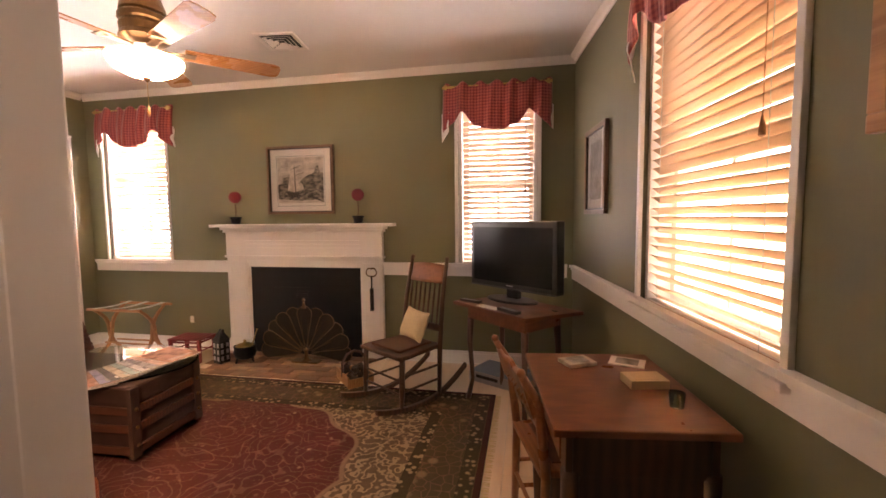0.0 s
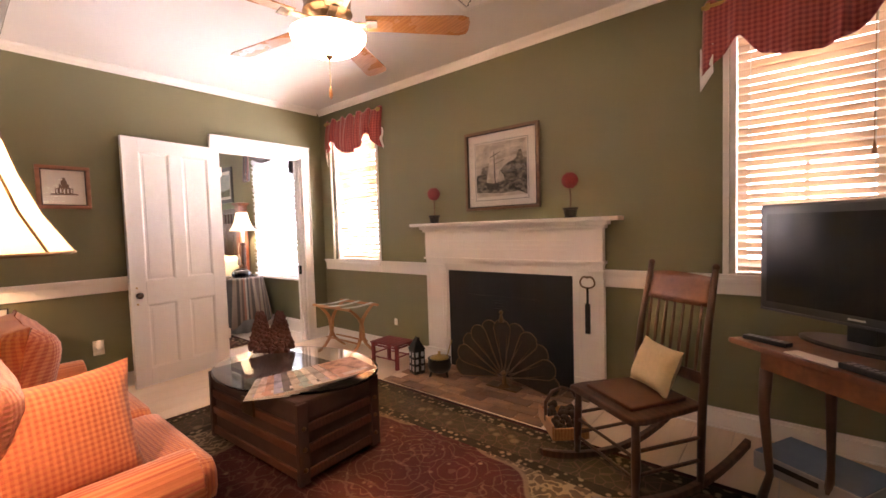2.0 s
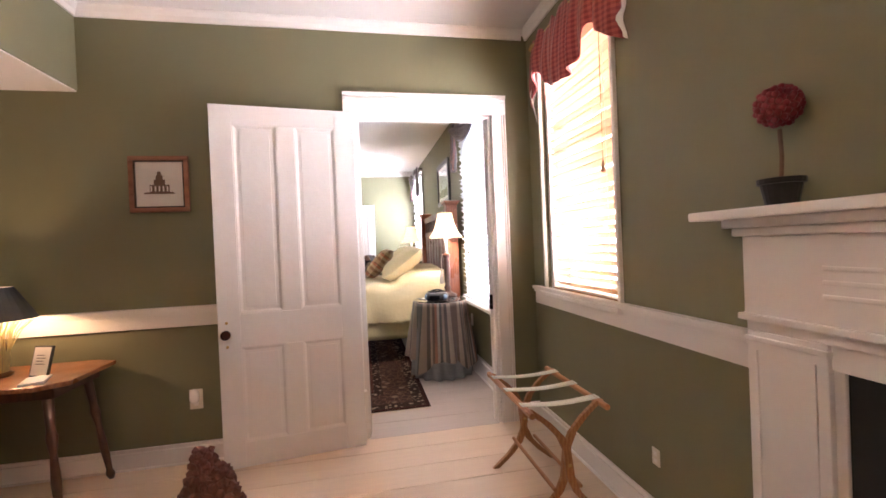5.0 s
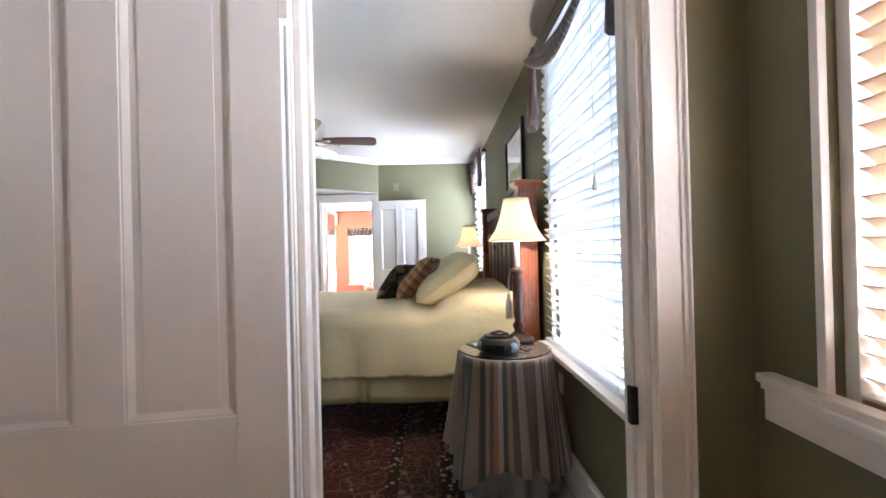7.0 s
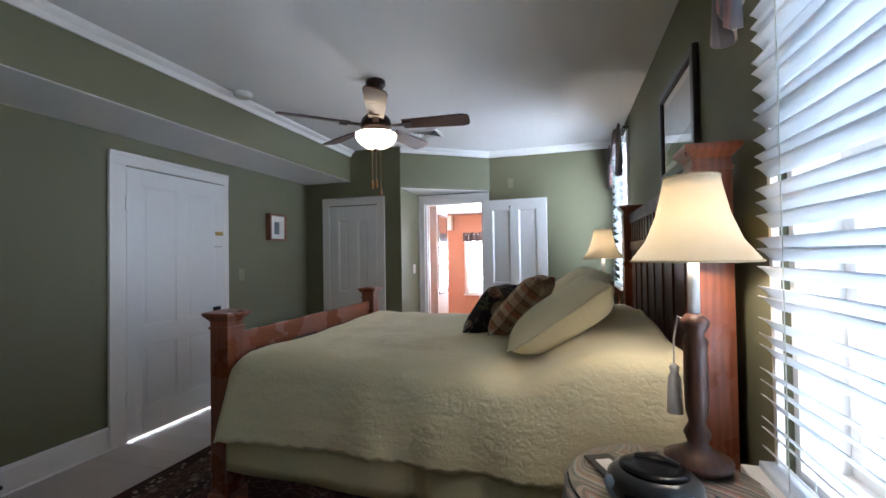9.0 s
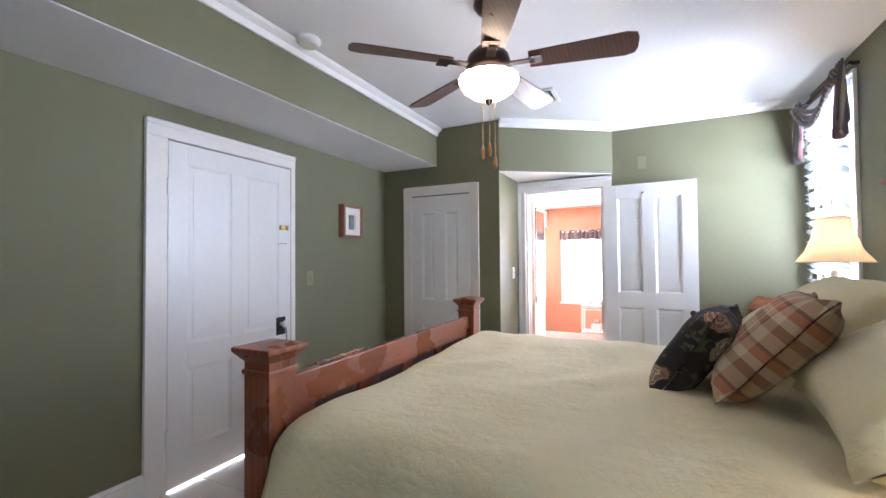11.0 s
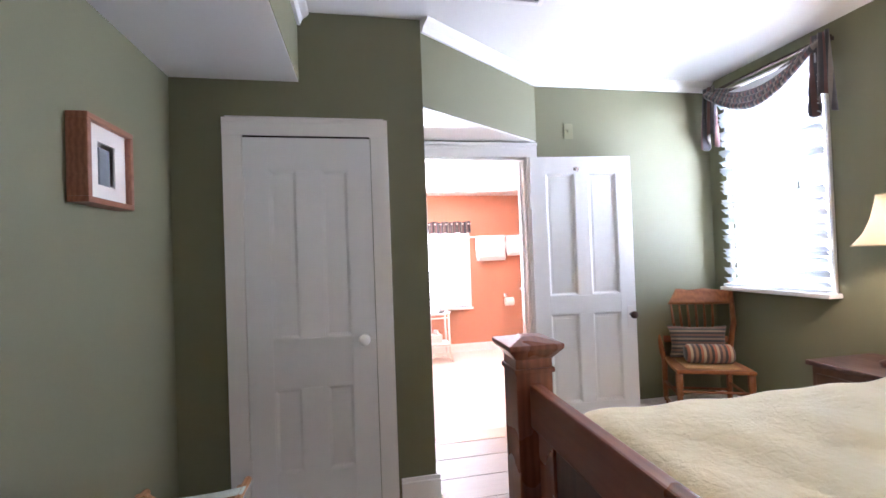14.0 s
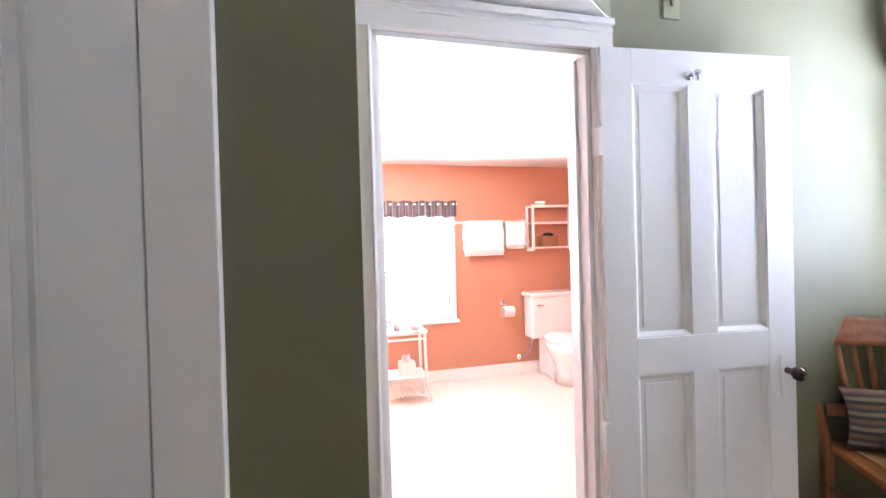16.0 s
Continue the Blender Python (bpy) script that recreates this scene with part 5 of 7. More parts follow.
# pine-cone trees on the glass
def cone_tree(m, h, r):
    root = thing("cone_tree", "dark red-brown pine-cone tree ornament", "ornament", m, "pine cone trees")
    g = Geo()
    rnd = random.Random(4)
    for k in range(95):
        t = (k + 0.5) / 95
        a = k * 2.4
        rr = r * (1 - t) ** 0.8 + 0.012
        s = 0.017 * (1.25 - 0.6 * t) * (0.75 + 0.5 * rnd.random())
        mm = Matrix.Translation((rr * math.cos(a), rr * math.sin(a), 0.015 + t * (h - 0.02))) @ Euler((rnd.random() * 3, rnd.random() * 3, a)).to_matrix().to_4x4()
        g.lathe([(0.001, -s), (s, -s * 0.4), (s * 0.6, 0), (s * 0.9, s * 0.35), (s * 0.35, s), (0.001, s * 1.2)], 6, mm)
    g.lathe([(r * 0.95, 0.0), (r * 0.7, h * 0.35), (r * 0.35, h * 0.75), (0.002, h * 0.98)], 10)
    tagged(g.make("cones", CONE, root), "", "", "", "stuff")
    return root


ct = cone_tree(pose(-1.655, 2.375, 0.4612), 0.27, 0.062)
copy_thing(ct, pose(-1.765, 2.30, 0.4612, 0, 0, 70))

# fanned magazines
MAGS = [cloudy("magazine_cover_" + n, c, tone(c, 0.45), 13, 0.38, 0.56) for n, c in (("cream", (0.55, 0.48, 0.40)), ("grey", (0.40, 0.38, 0.36)), ("lilac", (0.36, 0.34, 0.46)), ("teal", (0.40, 0.50, 0.48)), ("pink", (0.62, 0.46, 0.40)), ("dark", (0.10, 0.09, 0.09)), ("white", (0.70, 0.66, 0.62)), ("red", (0.52, 0.30, 0.22)))]
for k in range(11):
    f = k / 10
    mg = thing("magazine", "glossy magazine fanned out on the glass table", "magazine", pose(-1.07 + 0.17 * f, 2.00 + 0.34 * f, 0.4612 + 0.0045 * k, 0, 1.2, -38 + 30 * f), "fanned magazines")
    Geo().box(-0.139, 0.139, -0.104, 0.104, 0.0005, 0.0036).make("pages", PAPER, mg)
    Geo().box(-0.140, 0.140, -0.105, 0.105, 0.0037, 0.0043).make("cover", MAGS[(k * 3 + 1) % 8], mg)
    Geo().box(0.075, 0.112, -0.074, 0.074, 0.0044, 0.0047).make("title_block", MAGS[(k * 5 + 2) % 8], mg)

# upholstered sofa
sofa = thing("sofa", "orange houndstooth upholstered sofa with rolled arms", "sofa", pose(-1.31, 1.10, 0))
Geo().box(-0.86, 0.86, -0.42, 0.42, 0.10, 0.30).make("base", SOFAC, sofa, 0.03)


def roll_arm(x):
    prof = [(-0.085, 0.10), (0.085, 0.10), (0.085, 0.40)] + [(0.02 + 0.105 * math.cos(a), 0.475 + 0.095 * math.sin(a)) for a in [math.radians(q) for q in range(-25, 206, 21)]] + [(-0.085, 0.40)]
    g = Geo().prism(prof, -0.47, 0.40, pose(x, -0.06, 0, 90, 0, 0) @ Matrix.Diagonal((1, 1, -1, 1)))
    g.make("arm", SOFAC, sofa, 0.012, True)


roll_arm(0.79)
roll_arm(-0.81)
Geo().sheet(lambda u, v: ((u - 0.5) * 1.74, -0.42 + 0.10 * v + 0.05 * math.sin(math.pi * v), 0.12 + 0.70 * v + 0.05 * math.sin(math.pi * u) * v), 20, 10).make("back", SOFAC, sofa, smooth=True, thick=0.12)
for x in (-0.36, 0.36):
    g = Geo().box(x - 0.345, x + 0.345, -0.26, 0.46, 0.30, 0.455)
    g.make("seat_cushion", SOFAY, sofa, 0.05, True)
for x, y in ((-0.40, 0.02), (0.36, -0.16)):
    pillow(Geo(), 0.74, 0.50, 0.28, pose(x, y, 0.66, -14)).make("back_cushion", SOFAC, sofa, smooth=True)
for x in (-0.80, 0.80):
    for y in (-0.36, 0.36):
        turned_leg(0.10, 0.028, Matrix.Translation((x, y, 0.0))).make("leg", BROWN, sofa)
sp = pillow(Geo(), 0.44, 0.40, 0.17).make("throw_pillow", SOFAC, None, smooth=True)
sp.matrix_basis = pose(-0.745, 1.15, 0.635, -18, 0, 98)
tagged(sp, "plump orange houndstooth pillow on the sofa", "pillow")

# end table beside the sofa with a dark lamp
et = thing("end_table", "small amber wooden end table with dark turned splayed legs", "table", pose(-3.02, 1.03, 0.012) @ Matrix.Diagonal((1, 1, 0.93, 1)))
Geo().prism([(-0.24, -0.30), (0.20, -0.30), (0.24, 0.22), (0.17, 0.33), (-0.20, 0.33), (-0.25, 0.22)], 0.675, 0.70).make("top", TABLEW, et, 0.006)
Geo().box(-0.18, 0.17, -0.24, 0.26, 0.615, 0.675).make("apron", BROWN, et, 0.004)
for sx in (-1, 1):
    for sy in (-1, 1):
        Geo().lathe([(0.012, 0), (0.022, 0.03), (0.014, 0.06), (0.020, 0.20), (0.014, 0.34), (0.024, 0.42), (0.018, 0.46), (0.022, 0.62)], 12, pose(sx * 0.2, sy * 0.28, 0) @ Matrix(((1, 0, -sx * 0.09, 0), (0, 1, -sy * 0.10, 0), (0, 0, 1, 0), (0, 0, 0, 1)))).make("leg", BROWN, et, smooth=True)
tl = thing("dark_table_lamp", "table lamp with a black shade and dried grass stems", "lamp", pose(-3.04, 0.93, 0.664))
Geo().lathe([(0.06, 0), (0.065, 0.015), (0.03, 0.03), (0.045, 0.09), (0.05, 0.14), (0.02, 0.21), (0.012, 0.30)], 18).make("base", BRONZE, tl, smooth=True)
Geo().lathe([(0.165, 0.28), (0.075, 0.44), (0.073, 0.44), (0.163, 0.28)], 28, caps=False).make("shade", SHADEK, tl)
g = Geo()
rnd = random.Random(8)
for k in range(60):
    a, q = k * 2.4, 0.6 + 0.8 * rnd.random()
    c, d = math.cos(a), math.sin(a)
    g.tube([(0.045 * c, 0.045 * d, 0.02), (0.05 * c, 0.05 * d, 0.12), (0.075 * q * c, 0.075 * q * d, 0.22), (0.12 * q * c, 0.12 * q * d, 0.27 + 0.03 * rnd.random())], [0.003, 0.0028, 0.002, 0.001], 4)
tagged(g.make("dried_grass", STRAW, tl), "", "", "", "stuff")
bulb("dark_lamp_bulb", -3.04, 0.93, 0.985, 6, (1.0, 0.66, 0.34), 0.03)
cf = thing("framed_card", "small framed card leaning on the end table", "card", pose(-2.96, 1.16, 0.6645, 0, 0, 70))
Geo().box(-0.055, 0.055, -0.004, 0.006, 0.0, 0.15, pose(0, 0, 0, -14)).make("frame", FRAMED, cf, 0.002)
Geo().box(-0.047, 0.047, -0.006, -0.0045, 0.008, 0.142, pose(0, 0, 0, -14)).make("paper", PAPER, cf)
g = Geo()
for k in range(4):
    g.box(-0.025, 0.025 - 0.008 * (k % 2), -0.0075, -0.0062, 0.06 + 0.014 * k, 0.063 + 0.014 * k, pose(0, 0, 0, -14))
g.make("text_bar", MASTP, cf)
np_ = thing("note_pad", "cream note pad lying on the end table", "note pad", pose(-2.88, 1.20, 0.6635, 0, 0, 20))
Geo().box(-0.07, 0.07, -0.045, 0.045, 0, 0.012).make("pad", PAPER, np_, 0.002)

# tall lamp with a cream bell shade behind the sofa's arm
fl = thing("bell_shade_lamp", "lit lamp with a large cream bell shade on a turned stand", "lamp", pose(-0.355, 0.95, 0.012))
Geo().lathe([(0.075, 0), (0.08, 0.015), (0.04, 0.035), (0.02, 0.06), (0.018, 0.5), (0.03, 0.54), (0.018, 0.58), (0.018, 0.95), (0.034, 1.0), (0.018, 1.05), (0.014, 1.26)], 18).make("stand", CREAMC, fl, smooth=True)
SH = [(0.215, 1.205), (0.165, 1.29), (0.13, 1.38), (0.108, 1.46), (0.098, 1.515)]
Geo().lathe(SH + [(r - 0.003, z) for r, z in reversed(SH)], 40, caps=False).make("shade", SHADE, fl, smooth=True)
g = Geo()
for k in range(8):
    a = 2 * math.pi * k / 8
    g.tube([((r + 0.001) * math.cos(a), (r + 0.001) * math.sin(a), z) for r, z in SH], 0.003, 5)
for r, z in (SH[0], SH[-1]):
    g.tube([(r * math.cos(2 * math.pi * i / 40), r * math.sin(2 * math.pi * i / 40), z) for i in range(41)], 0.004, 5)
g.make("piping", BRONZE, fl)
bulb("bell_lamp_bulb", -0.355, 0.95, 1.36, 11, (1.0, 0.74, 0.44), 0.04)

# folding luggage racks


def luggage_rack(name, m, group):
    root = thing(name, "folding pale wooden luggage rack with webbing straps", "luggage rack", m, group)
    L, W, H = 0.60, 0.34, 0.50
    for y, x_off in ((-W / 2, 0), (W / 2, 0)):
        Geo().tube([(-L / 2, y, H - 0.012), (L / 2, y, H - 0.012)], 0.014, 8).make("top_bar", BEECH, root)
    for sx in (-1, 1):
        x = sx * (L / 2 - 0.05)
        for s in (-1, 1):
            pts = []
            for i in range(9):
                t = i / 8
                yy = s * (-W / 2 + W * t) + s * 0.05 * math.sin(2 * math.pi * t)
                pts.append((x + s * 0.013 * sx, yy, H * (1 - t)))
            g = Geo()
            for i in range(8):
                (xa, ya, za), (xb, yb, zb) = pts[i], pts[i + 1]
                g.add([(xa - 0.009, ya - 0.017, za), (xa + 0.009, ya - 0.017, za), (xa + 0.009, ya + 0.017, za), (xa - 0.009, ya + 0.017, za), (xb - 0.009, yb - 0.017, zb), (xb + 0.009, yb - 0.017, zb), (xb + 0.009, yb + 0.017, zb), (xb - 0.009, yb + 0.017, zb)], [(0, 1, 5, 4), (1, 2, 6, 5), (2, 3, 7, 6), (3, 0, 4, 7), (0, 3, 2, 1), (4, 5, 6, 7)])
            g.make("curved_leg", BEECH, root)
        Geo().tube([(x - 0.03, 0, H / 2), (x + 0.03, 0, H / 2)], 0.006, 8).make("pivot", BRASS, root)
    for x in (-0.2, 0.0, 0.2):
        Geo().sheet(lambda u, v: (x - 0.025 + 0.05 * u, (v - 0.5) * (W + 0.026), H + 0.003 - 0.012 * math.sin(math.pi * v)), 2, 10).make("strap", WEB, root, smooth=True, thick=0.002)
    Geo().tube([(-L / 2 + 0.05, -0.06, 0.14), (L / 2 - 0.05, -0.06, 0.14)], 0.009, 8).make("stretcher", BEECH, root)
    Geo().tube([(-L / 2 + 0.05, 0.06, 0.14), (L / 2 - 0.05, 0.06, 0.14)], 0.009, 8).make("stretcher", BEECH, root)
    return root


lr = luggage_rack("luggage_rack", pose(-2.52, 3.55, 0.012), "luggage racks")
copy_thing(lr, bed_pose(-7.28, 0.51, 0.012))

# little red stool, lantern house, kettle
st = thing("red_stool", "low red painted stool with slatted seat", "stool", pose(-1.83, 3.54, 0.012, 0, 0, 3))
for k in range(6):
    Geo().box(-0.165 + 0.056 * k, -0.165 + 0.056 * k + 0.05, -0.12, 0.12, 0.215, 0.228).make("seat_slat", REDM, st, 0.003)
for x in (-0.145, 0.145):
    for y in (-0.10, 0.10):
        Geo().box(x - 0.014, x + 0.014, y - 0.014, y + 0.014, 0, 0.215).make("leg", REDM, st, 0.004)
g = Geo()
for y in (-0.10, 0.10):
    g.tube([(-0.145, y, 0.09), (0.145, y, 0.09)], 0.007, 6).tube([(-0.145, y, 0.195), (0.145, y, 0.195)], 0.009, 6)
for x in (-0.145, 0.145):
    g.tube([(x, -0.1, 0.115), (x, 0.1, 0.115)], 0.007, 6).tube([(x, -0.1, 0.195), (x, 0.1, 0.195)], 0.009, 6)
g.make("rung", REDM, st)
ln = thing("house_lantern", "small black tin lantern shaped like a house", "lantern", pose(-1.49, 3.50, 0.022, 0, 0, -18))
Geo().box(-0.05, 0.05, -0.05, 0.05, 0, 0.21).make("walls", IRON, ln, 0.003)
Geo().add([(-0.056, -0.056, 0.208), (0.056, -0.056, 0.208), (0.056, 0.056, 0.208), (-0.056, 0.056, 0.208), (-0.01, 0, 0.315), (0.01, 0, 0.315)], [(0, 3, 2, 1), (0, 1, 5, 4), (2, 3, 4, 5), (1, 2, 5), (3, 0, 4)]).make("roof", IRON, ln)
Geo().box(0.015, 0.035, -0.012, 0.012, 0.24, 0.31).make("chimney", IRON, ln, 0.002)
for sgn, ax in ((-1, 1), (1, 0)):
    for i in range(2):
        for j in range(3):
            u, z = -0.026 + 0.052 * i, 0.03 + 0.06 * j
            if ax:
                Geo().box(u - 0.012, u + 0.012, -0.0525, -0.0502, z, z + 0.038).make("pane", SILVER, ln)
            else:
                Geo().box(0.0502, 0.0525, u - 0.012, u + 0.012, z, z + 0.038).make("pane", SILVER, ln)
pk = thing("iron_pot", "black iron pot with brass lid and poker beside the hearth", "pot", pose(-1.29, 3.56, 0.022))
Geo().lathe([(0.05, 0.03), (0.085, 0.045), (0.10, 0.09), (0.092, 0.135), (0.098, 0.15), (0.088, 0.15), (0.0, 0.15)], 22).make("bowl", IRON, pk, smooth=True)
Geo().lathe([(0.082, 0.151), (0.06, 0.165), (0.02, 0.172), (0.01, 0.19), (0.015, 0.2), (0.0, 0.205)], 20).make("lid", BRASS, pk, smooth=True)
for k in range(3):
    a = 2.1 * k
    Geo().tube([(0.07 * math.cos(a), 0.07 * math.sin(a), 0.06), (0.085 * math.cos(a), 0.085 * math.sin(a), 0)], 0.01, 7).make("foot", IRON, pk)
Geo().tube([(0.05, 0.02, 0.12), (0.11, 0.03, 0.30)], 0.005, 6).lathe(ball(0.009, 0, 5), 8, Matrix.Translation((0.11, 0.03, 0.30))).make("stick", BRASS, pk)

# kindling basket
kb = thing("kindling_box", "shallow wooden trug filled with dark pine cones", "basket", pose(-0.10, 3.30, 0.022, 0, 0, -48))
g = Geo().box(-0.15, 0.15, -0.10, 0.10, 0, 0.012)
for s in (-1, 1):
    g.box(-0.15, 0.15, s * 0.10 - 0.006, s * 0.10 + 0.006, 0, 0.085).box(s * 0.15 - 0.006, s * 0.15 + 0.006, -0.094, 0.094, 0, 0.07)
g.make("box", OAK, kb, 0.003)
Geo().tube([(0, -0.10, 0.05), (0, -0.10, 0.16), (0, -0.06, 0.225), (0, 0.0, 0.245), (0, 0.06, 0.225), (0, 0.10, 0.16), (0, 0.10, 0.05)], 0.011, 8).make("hoop_handle", BROWN, kb, smooth=True)
g = Geo()
rnd = random.Random(11)
for k in range(40):
    s = 0.02 + 0.012 * rnd.random()
    mm = Matrix.Translation(((rnd.random() - 0.5) * 0.25, (rnd.random() - 0.5) * 0.15, 0.035 + 0.08 * rnd.random())) @ Euler((rnd.random() * 6, rnd.random() * 6, 0)).to_matrix().to_4x4()
    g.lathe([(0.001, -s), (s * 0.8, -s * 0.5), (s * 0.6, -0.1 * s), (s * 0.75, 0.2 * s), (s * 0.4, s), (0.001, s * 1.2)], 7, mm)
tagged(g.make("pine_cones", COAL, kb), "", "", "", "stuff")

# rocking chair
rc = thing("rocking_chair", "dark pressed-back rocking chair with brown leather seat", "rocking chair", pose(0.38, 3.07, 0.012, 0, 0, -33) @ Matrix.Diagonal((1, 1, 0.95, 1)))
# local -y is the front of the chair
for x in (-0.205, 0.205):
    pts = [(x, -0.40 + 0.86 * t, 0.018 + 0.16 * (2 * (t - 0.46)) ** 2 * (0.55 if t < 0.46 else 0.9)) for t in [i / 14 for i in range(15)]]
    g = Geo()
    for i in range(14):
        (xa, ya, za), (xb, yb, zb) = pts[i], pts[i + 1]
        g.add([(xa - 0.014, ya, za - 0.016), (xa + 0.014, ya, za - 0.016), (xa + 0.014, ya, za + 0.018), (xa - 0.014, ya, za + 0.018), (xb - 0.014, yb, zb - 0.016), (xb + 0.014, yb, zb - 0.016), (xb + 0.014, yb, zb + 0.018), (xb - 0.014, yb, zb + 0.018)], [(0, 1, 5, 4), (1, 2, 6, 5), (2, 3, 7, 6), (3, 0, 4, 7), (0, 3, 2, 1), (4, 5, 6, 7)])
    g.make("rocker", BROWN, rc)
    Geo().tube([(x, -0.19, 0.05), (x, -0.185, 0.2), (x * 0.98, -0.18, 0.40)], [0.014, 0.02, 0.016], 10).make("front_leg", BROWN, rc, smooth=True)
    Geo().tube([(x, 0.17, 0.04), (x, 0.18, 0.40), (x * 0.96, 0.22, 0.75), (x * 0.92, 0.28, 1.06)], [0.015, 0.019, 0.017, 0.014], 10).lathe(ball(0.017, 0, 6), 10, Matrix.Translation((x * 0.92, 0.283, 1.07))).make("back_post", BROWN, rc, smooth=True)
    for z in (0.16, 0.27):
        Geo().tube([(x, -0.185, z), (x, 0.175, z)], 0.009, 7).make("side_rung", BROWN, rc)
for z in (0.14, 0.24):
    Geo().tube([(-0.205, -0.187, z), (0.205, -0.187, z)], [0.008, 0.008], 7).make("front_rung", BROWN, rc)
Geo().prism([(-0.22, -0.22), (0.22, -0.22), (0.235, -0.15), (0.20, 0.20), (-0.20, 0.20), (-0.235, -0.15)], 0.395, 0.425).make("seat", BROWN, rc, 0.01)
Geo().prism([(-0.16, -0.165), (0.16, -0.165), (0.15, 0.15), (-0.15, 0.15)], 0.426, 0.445).make("leather_pad", LEATHER, rc, 0.008)
Geo().sheet(lambda u, v: ((u - 0.5) * 0.37, 0.245 + 0.036 * v - 0.02 * math.sin(math.pi * u), 0.88 + 0.14 * v + 0.015 * math.sin(math.pi * u) * v), 12, 5).make("crest_rail", DESKW, rc, smooth=True, thick=0.018)
Geo().sheet(lambda u, v: ((u - 0.5) * 0.40, 0.19 + 0.01 * v, 0.52 + 0.05 * v), 6, 2).make("lower_rail", BROWN, rc, smooth=True, thick=0.016)
for k in range(7):
    x = -0.15 + 0.05 * k
    Geo().tube([(x, 0.20, 0.56), (x, 0.22, 0.73), (x, 0.245, 0.885)], [0.006, 0.009, 0.006], 7).make("spindle", BROWN, rc, smooth=True)
cu = pillow(Geo(), 0.24, 0.23, 0.09).make("rocker_cushion", CREAMC, None, smooth=True)
cu.matrix_basis = pose(0.38, 3.07, 0.012, 0, 0, -33) @ pose(0.02, 0.10, 0.535, -22, 6, 0)
tagged(cu, "small cream cushion on the rocking chair", "cushion")

# corner table with television
tt = thing("tv_table", "red-brown wooden corner table with curved apron", "table", pose(1.15, 3.02, 0, 0, 0, -43))
Geo().prism([(-0.39, -0.18), (0.32, -0.18), (0.41, 0.26), (-0.30, 0.27)], 0.705, 0.73).make("top", DESKW, tt, 0.006)
Geo().box(-0.28, 0.27, -0.13, -0.11, 0.62, 0.705).box(-0.28, 0.27, 0.19, 0.21, 0.62, 0.705).box(-0.28, -0.26, -0.11, 0.19, 0.62, 0.705).box(0.25, 0.27, -0.11, 0.19, 0.62, 0.705).make("apron", DESKW, tt, 0.004)
for x in (-0.265, 0.255):
    for y in (-0.115, 0.19):
        Geo().tube([(x, y, 0.62), (x * 1.02, y * 1.05, 0.45), (x * 0.95, y * 0.95, 0.18), (x * 1.08, y * 1.12, 0.012)], [0.024, 0.02, 0.014, 0.02], 10).make("curved_leg", BROWN, tt, smooth=True)
tv = thing("television", "black flat-screen television on a swivel foot", "television", pose(1.165, 3.22, 0.731, 0, 0, -40))
Geo().box(-0.405, 0.405, -0.025, 0.06, 0.085, 0.575).make("case", BLACK, tv, 0.012)
Geo().box(-0.37, 0.37, -0.0275, -0.0255, 0.125, 0.53).make("screen", SCREEN, tv)
Geo().box(-0.40, 0.40, -0.030, -0.024, 0.082, 0.094).make("lower_strip", PEWTER, tv, 0.003)
Geo().box(-0.05, 0.05, -0.004, 0.045, 0.012, 0.09).make("neck", BLACK, tv, 0.006)
Geo().lathe([(0.22, 0), (0.22, 0.008), (0.20, 0.014), (0, 0.016)], 36, None, 0.55).make("foot", BLACK, tv)
Geo().box(-0.03, 0.03, -0.0285, -0.0256, 0.105, 0.112).make("maker_mark", SILVER, tv)
for nm, lb, mt, x, y, w, d, h, rz in (("remote_control", "black remote control lying on the corner table", BLACK, -0.14, -0.11, 0.17, 0.045, 0.018, 12), ("remote_control", "black remote control lying on the corner table", BLACK, 0.26, -0.13, 0.18, 0.05, 0.02, -4), ("folded_card", "white folded card on the corner table", PAPER, 0.08, -0.135, 0.18, 0.06, 0.006, 2)):
    o = thing(nm, lb, nm.replace("_", " "), pose(1.15, 3.02, 0.7305, 0, 0, -43) @ pose(x - 0.13, y, 0, 0, 0, rz))
    Geo().box(-w / 2, w / 2, -d / 2, d / 2, 0, h).make("body", mt, o, min(0.004, h / 3))
    if mt is BLACK:
        g = Geo()
        for i in range(6):
            for j in range(2):
                g.box(-w / 2 + 0.02 + 0.022 * i, -w / 2 + 0.032 + 0.022 * i, -0.014 + 0.016 * j, -0.004 + 0.016 * j, h, h + 0.0015)
        g.make("button", SILVER, o)
vc = thing("video_player", "silver video player on the floor with a blue reflection painted on top", "video player", pose(1.07, 3.52, 0.012, 0, 0, -28))
Geo().box(-0.21, 0.21, -0.15, 0.15, 0.0, 0.085).make("case", SILVER, vc, 0.006)
# the cover's blue colour stands in for a reflection on the top
Geo().box(-0.205, 0.205, -0.145, 0.145, 0.0855, 0.089).make("cover", BLUEISH, vc)
Geo().box(-0.14, 0.06, -0.154, -0.151, 0.04, 0.065).make("tape_slot", BLACK, vc)
cb = Geo().tube([(1.25, 3.62, 0.016), (1.42, 3.52, 0.016), (1.50, 3.36, 0.016), (1.62, 3.30, 0.016), (1.66, 3.45, 0.05)], 0.005, 6).make("power_cable", IRON)
tagged(cb, "dark power cable trailing on the floor", "cable")

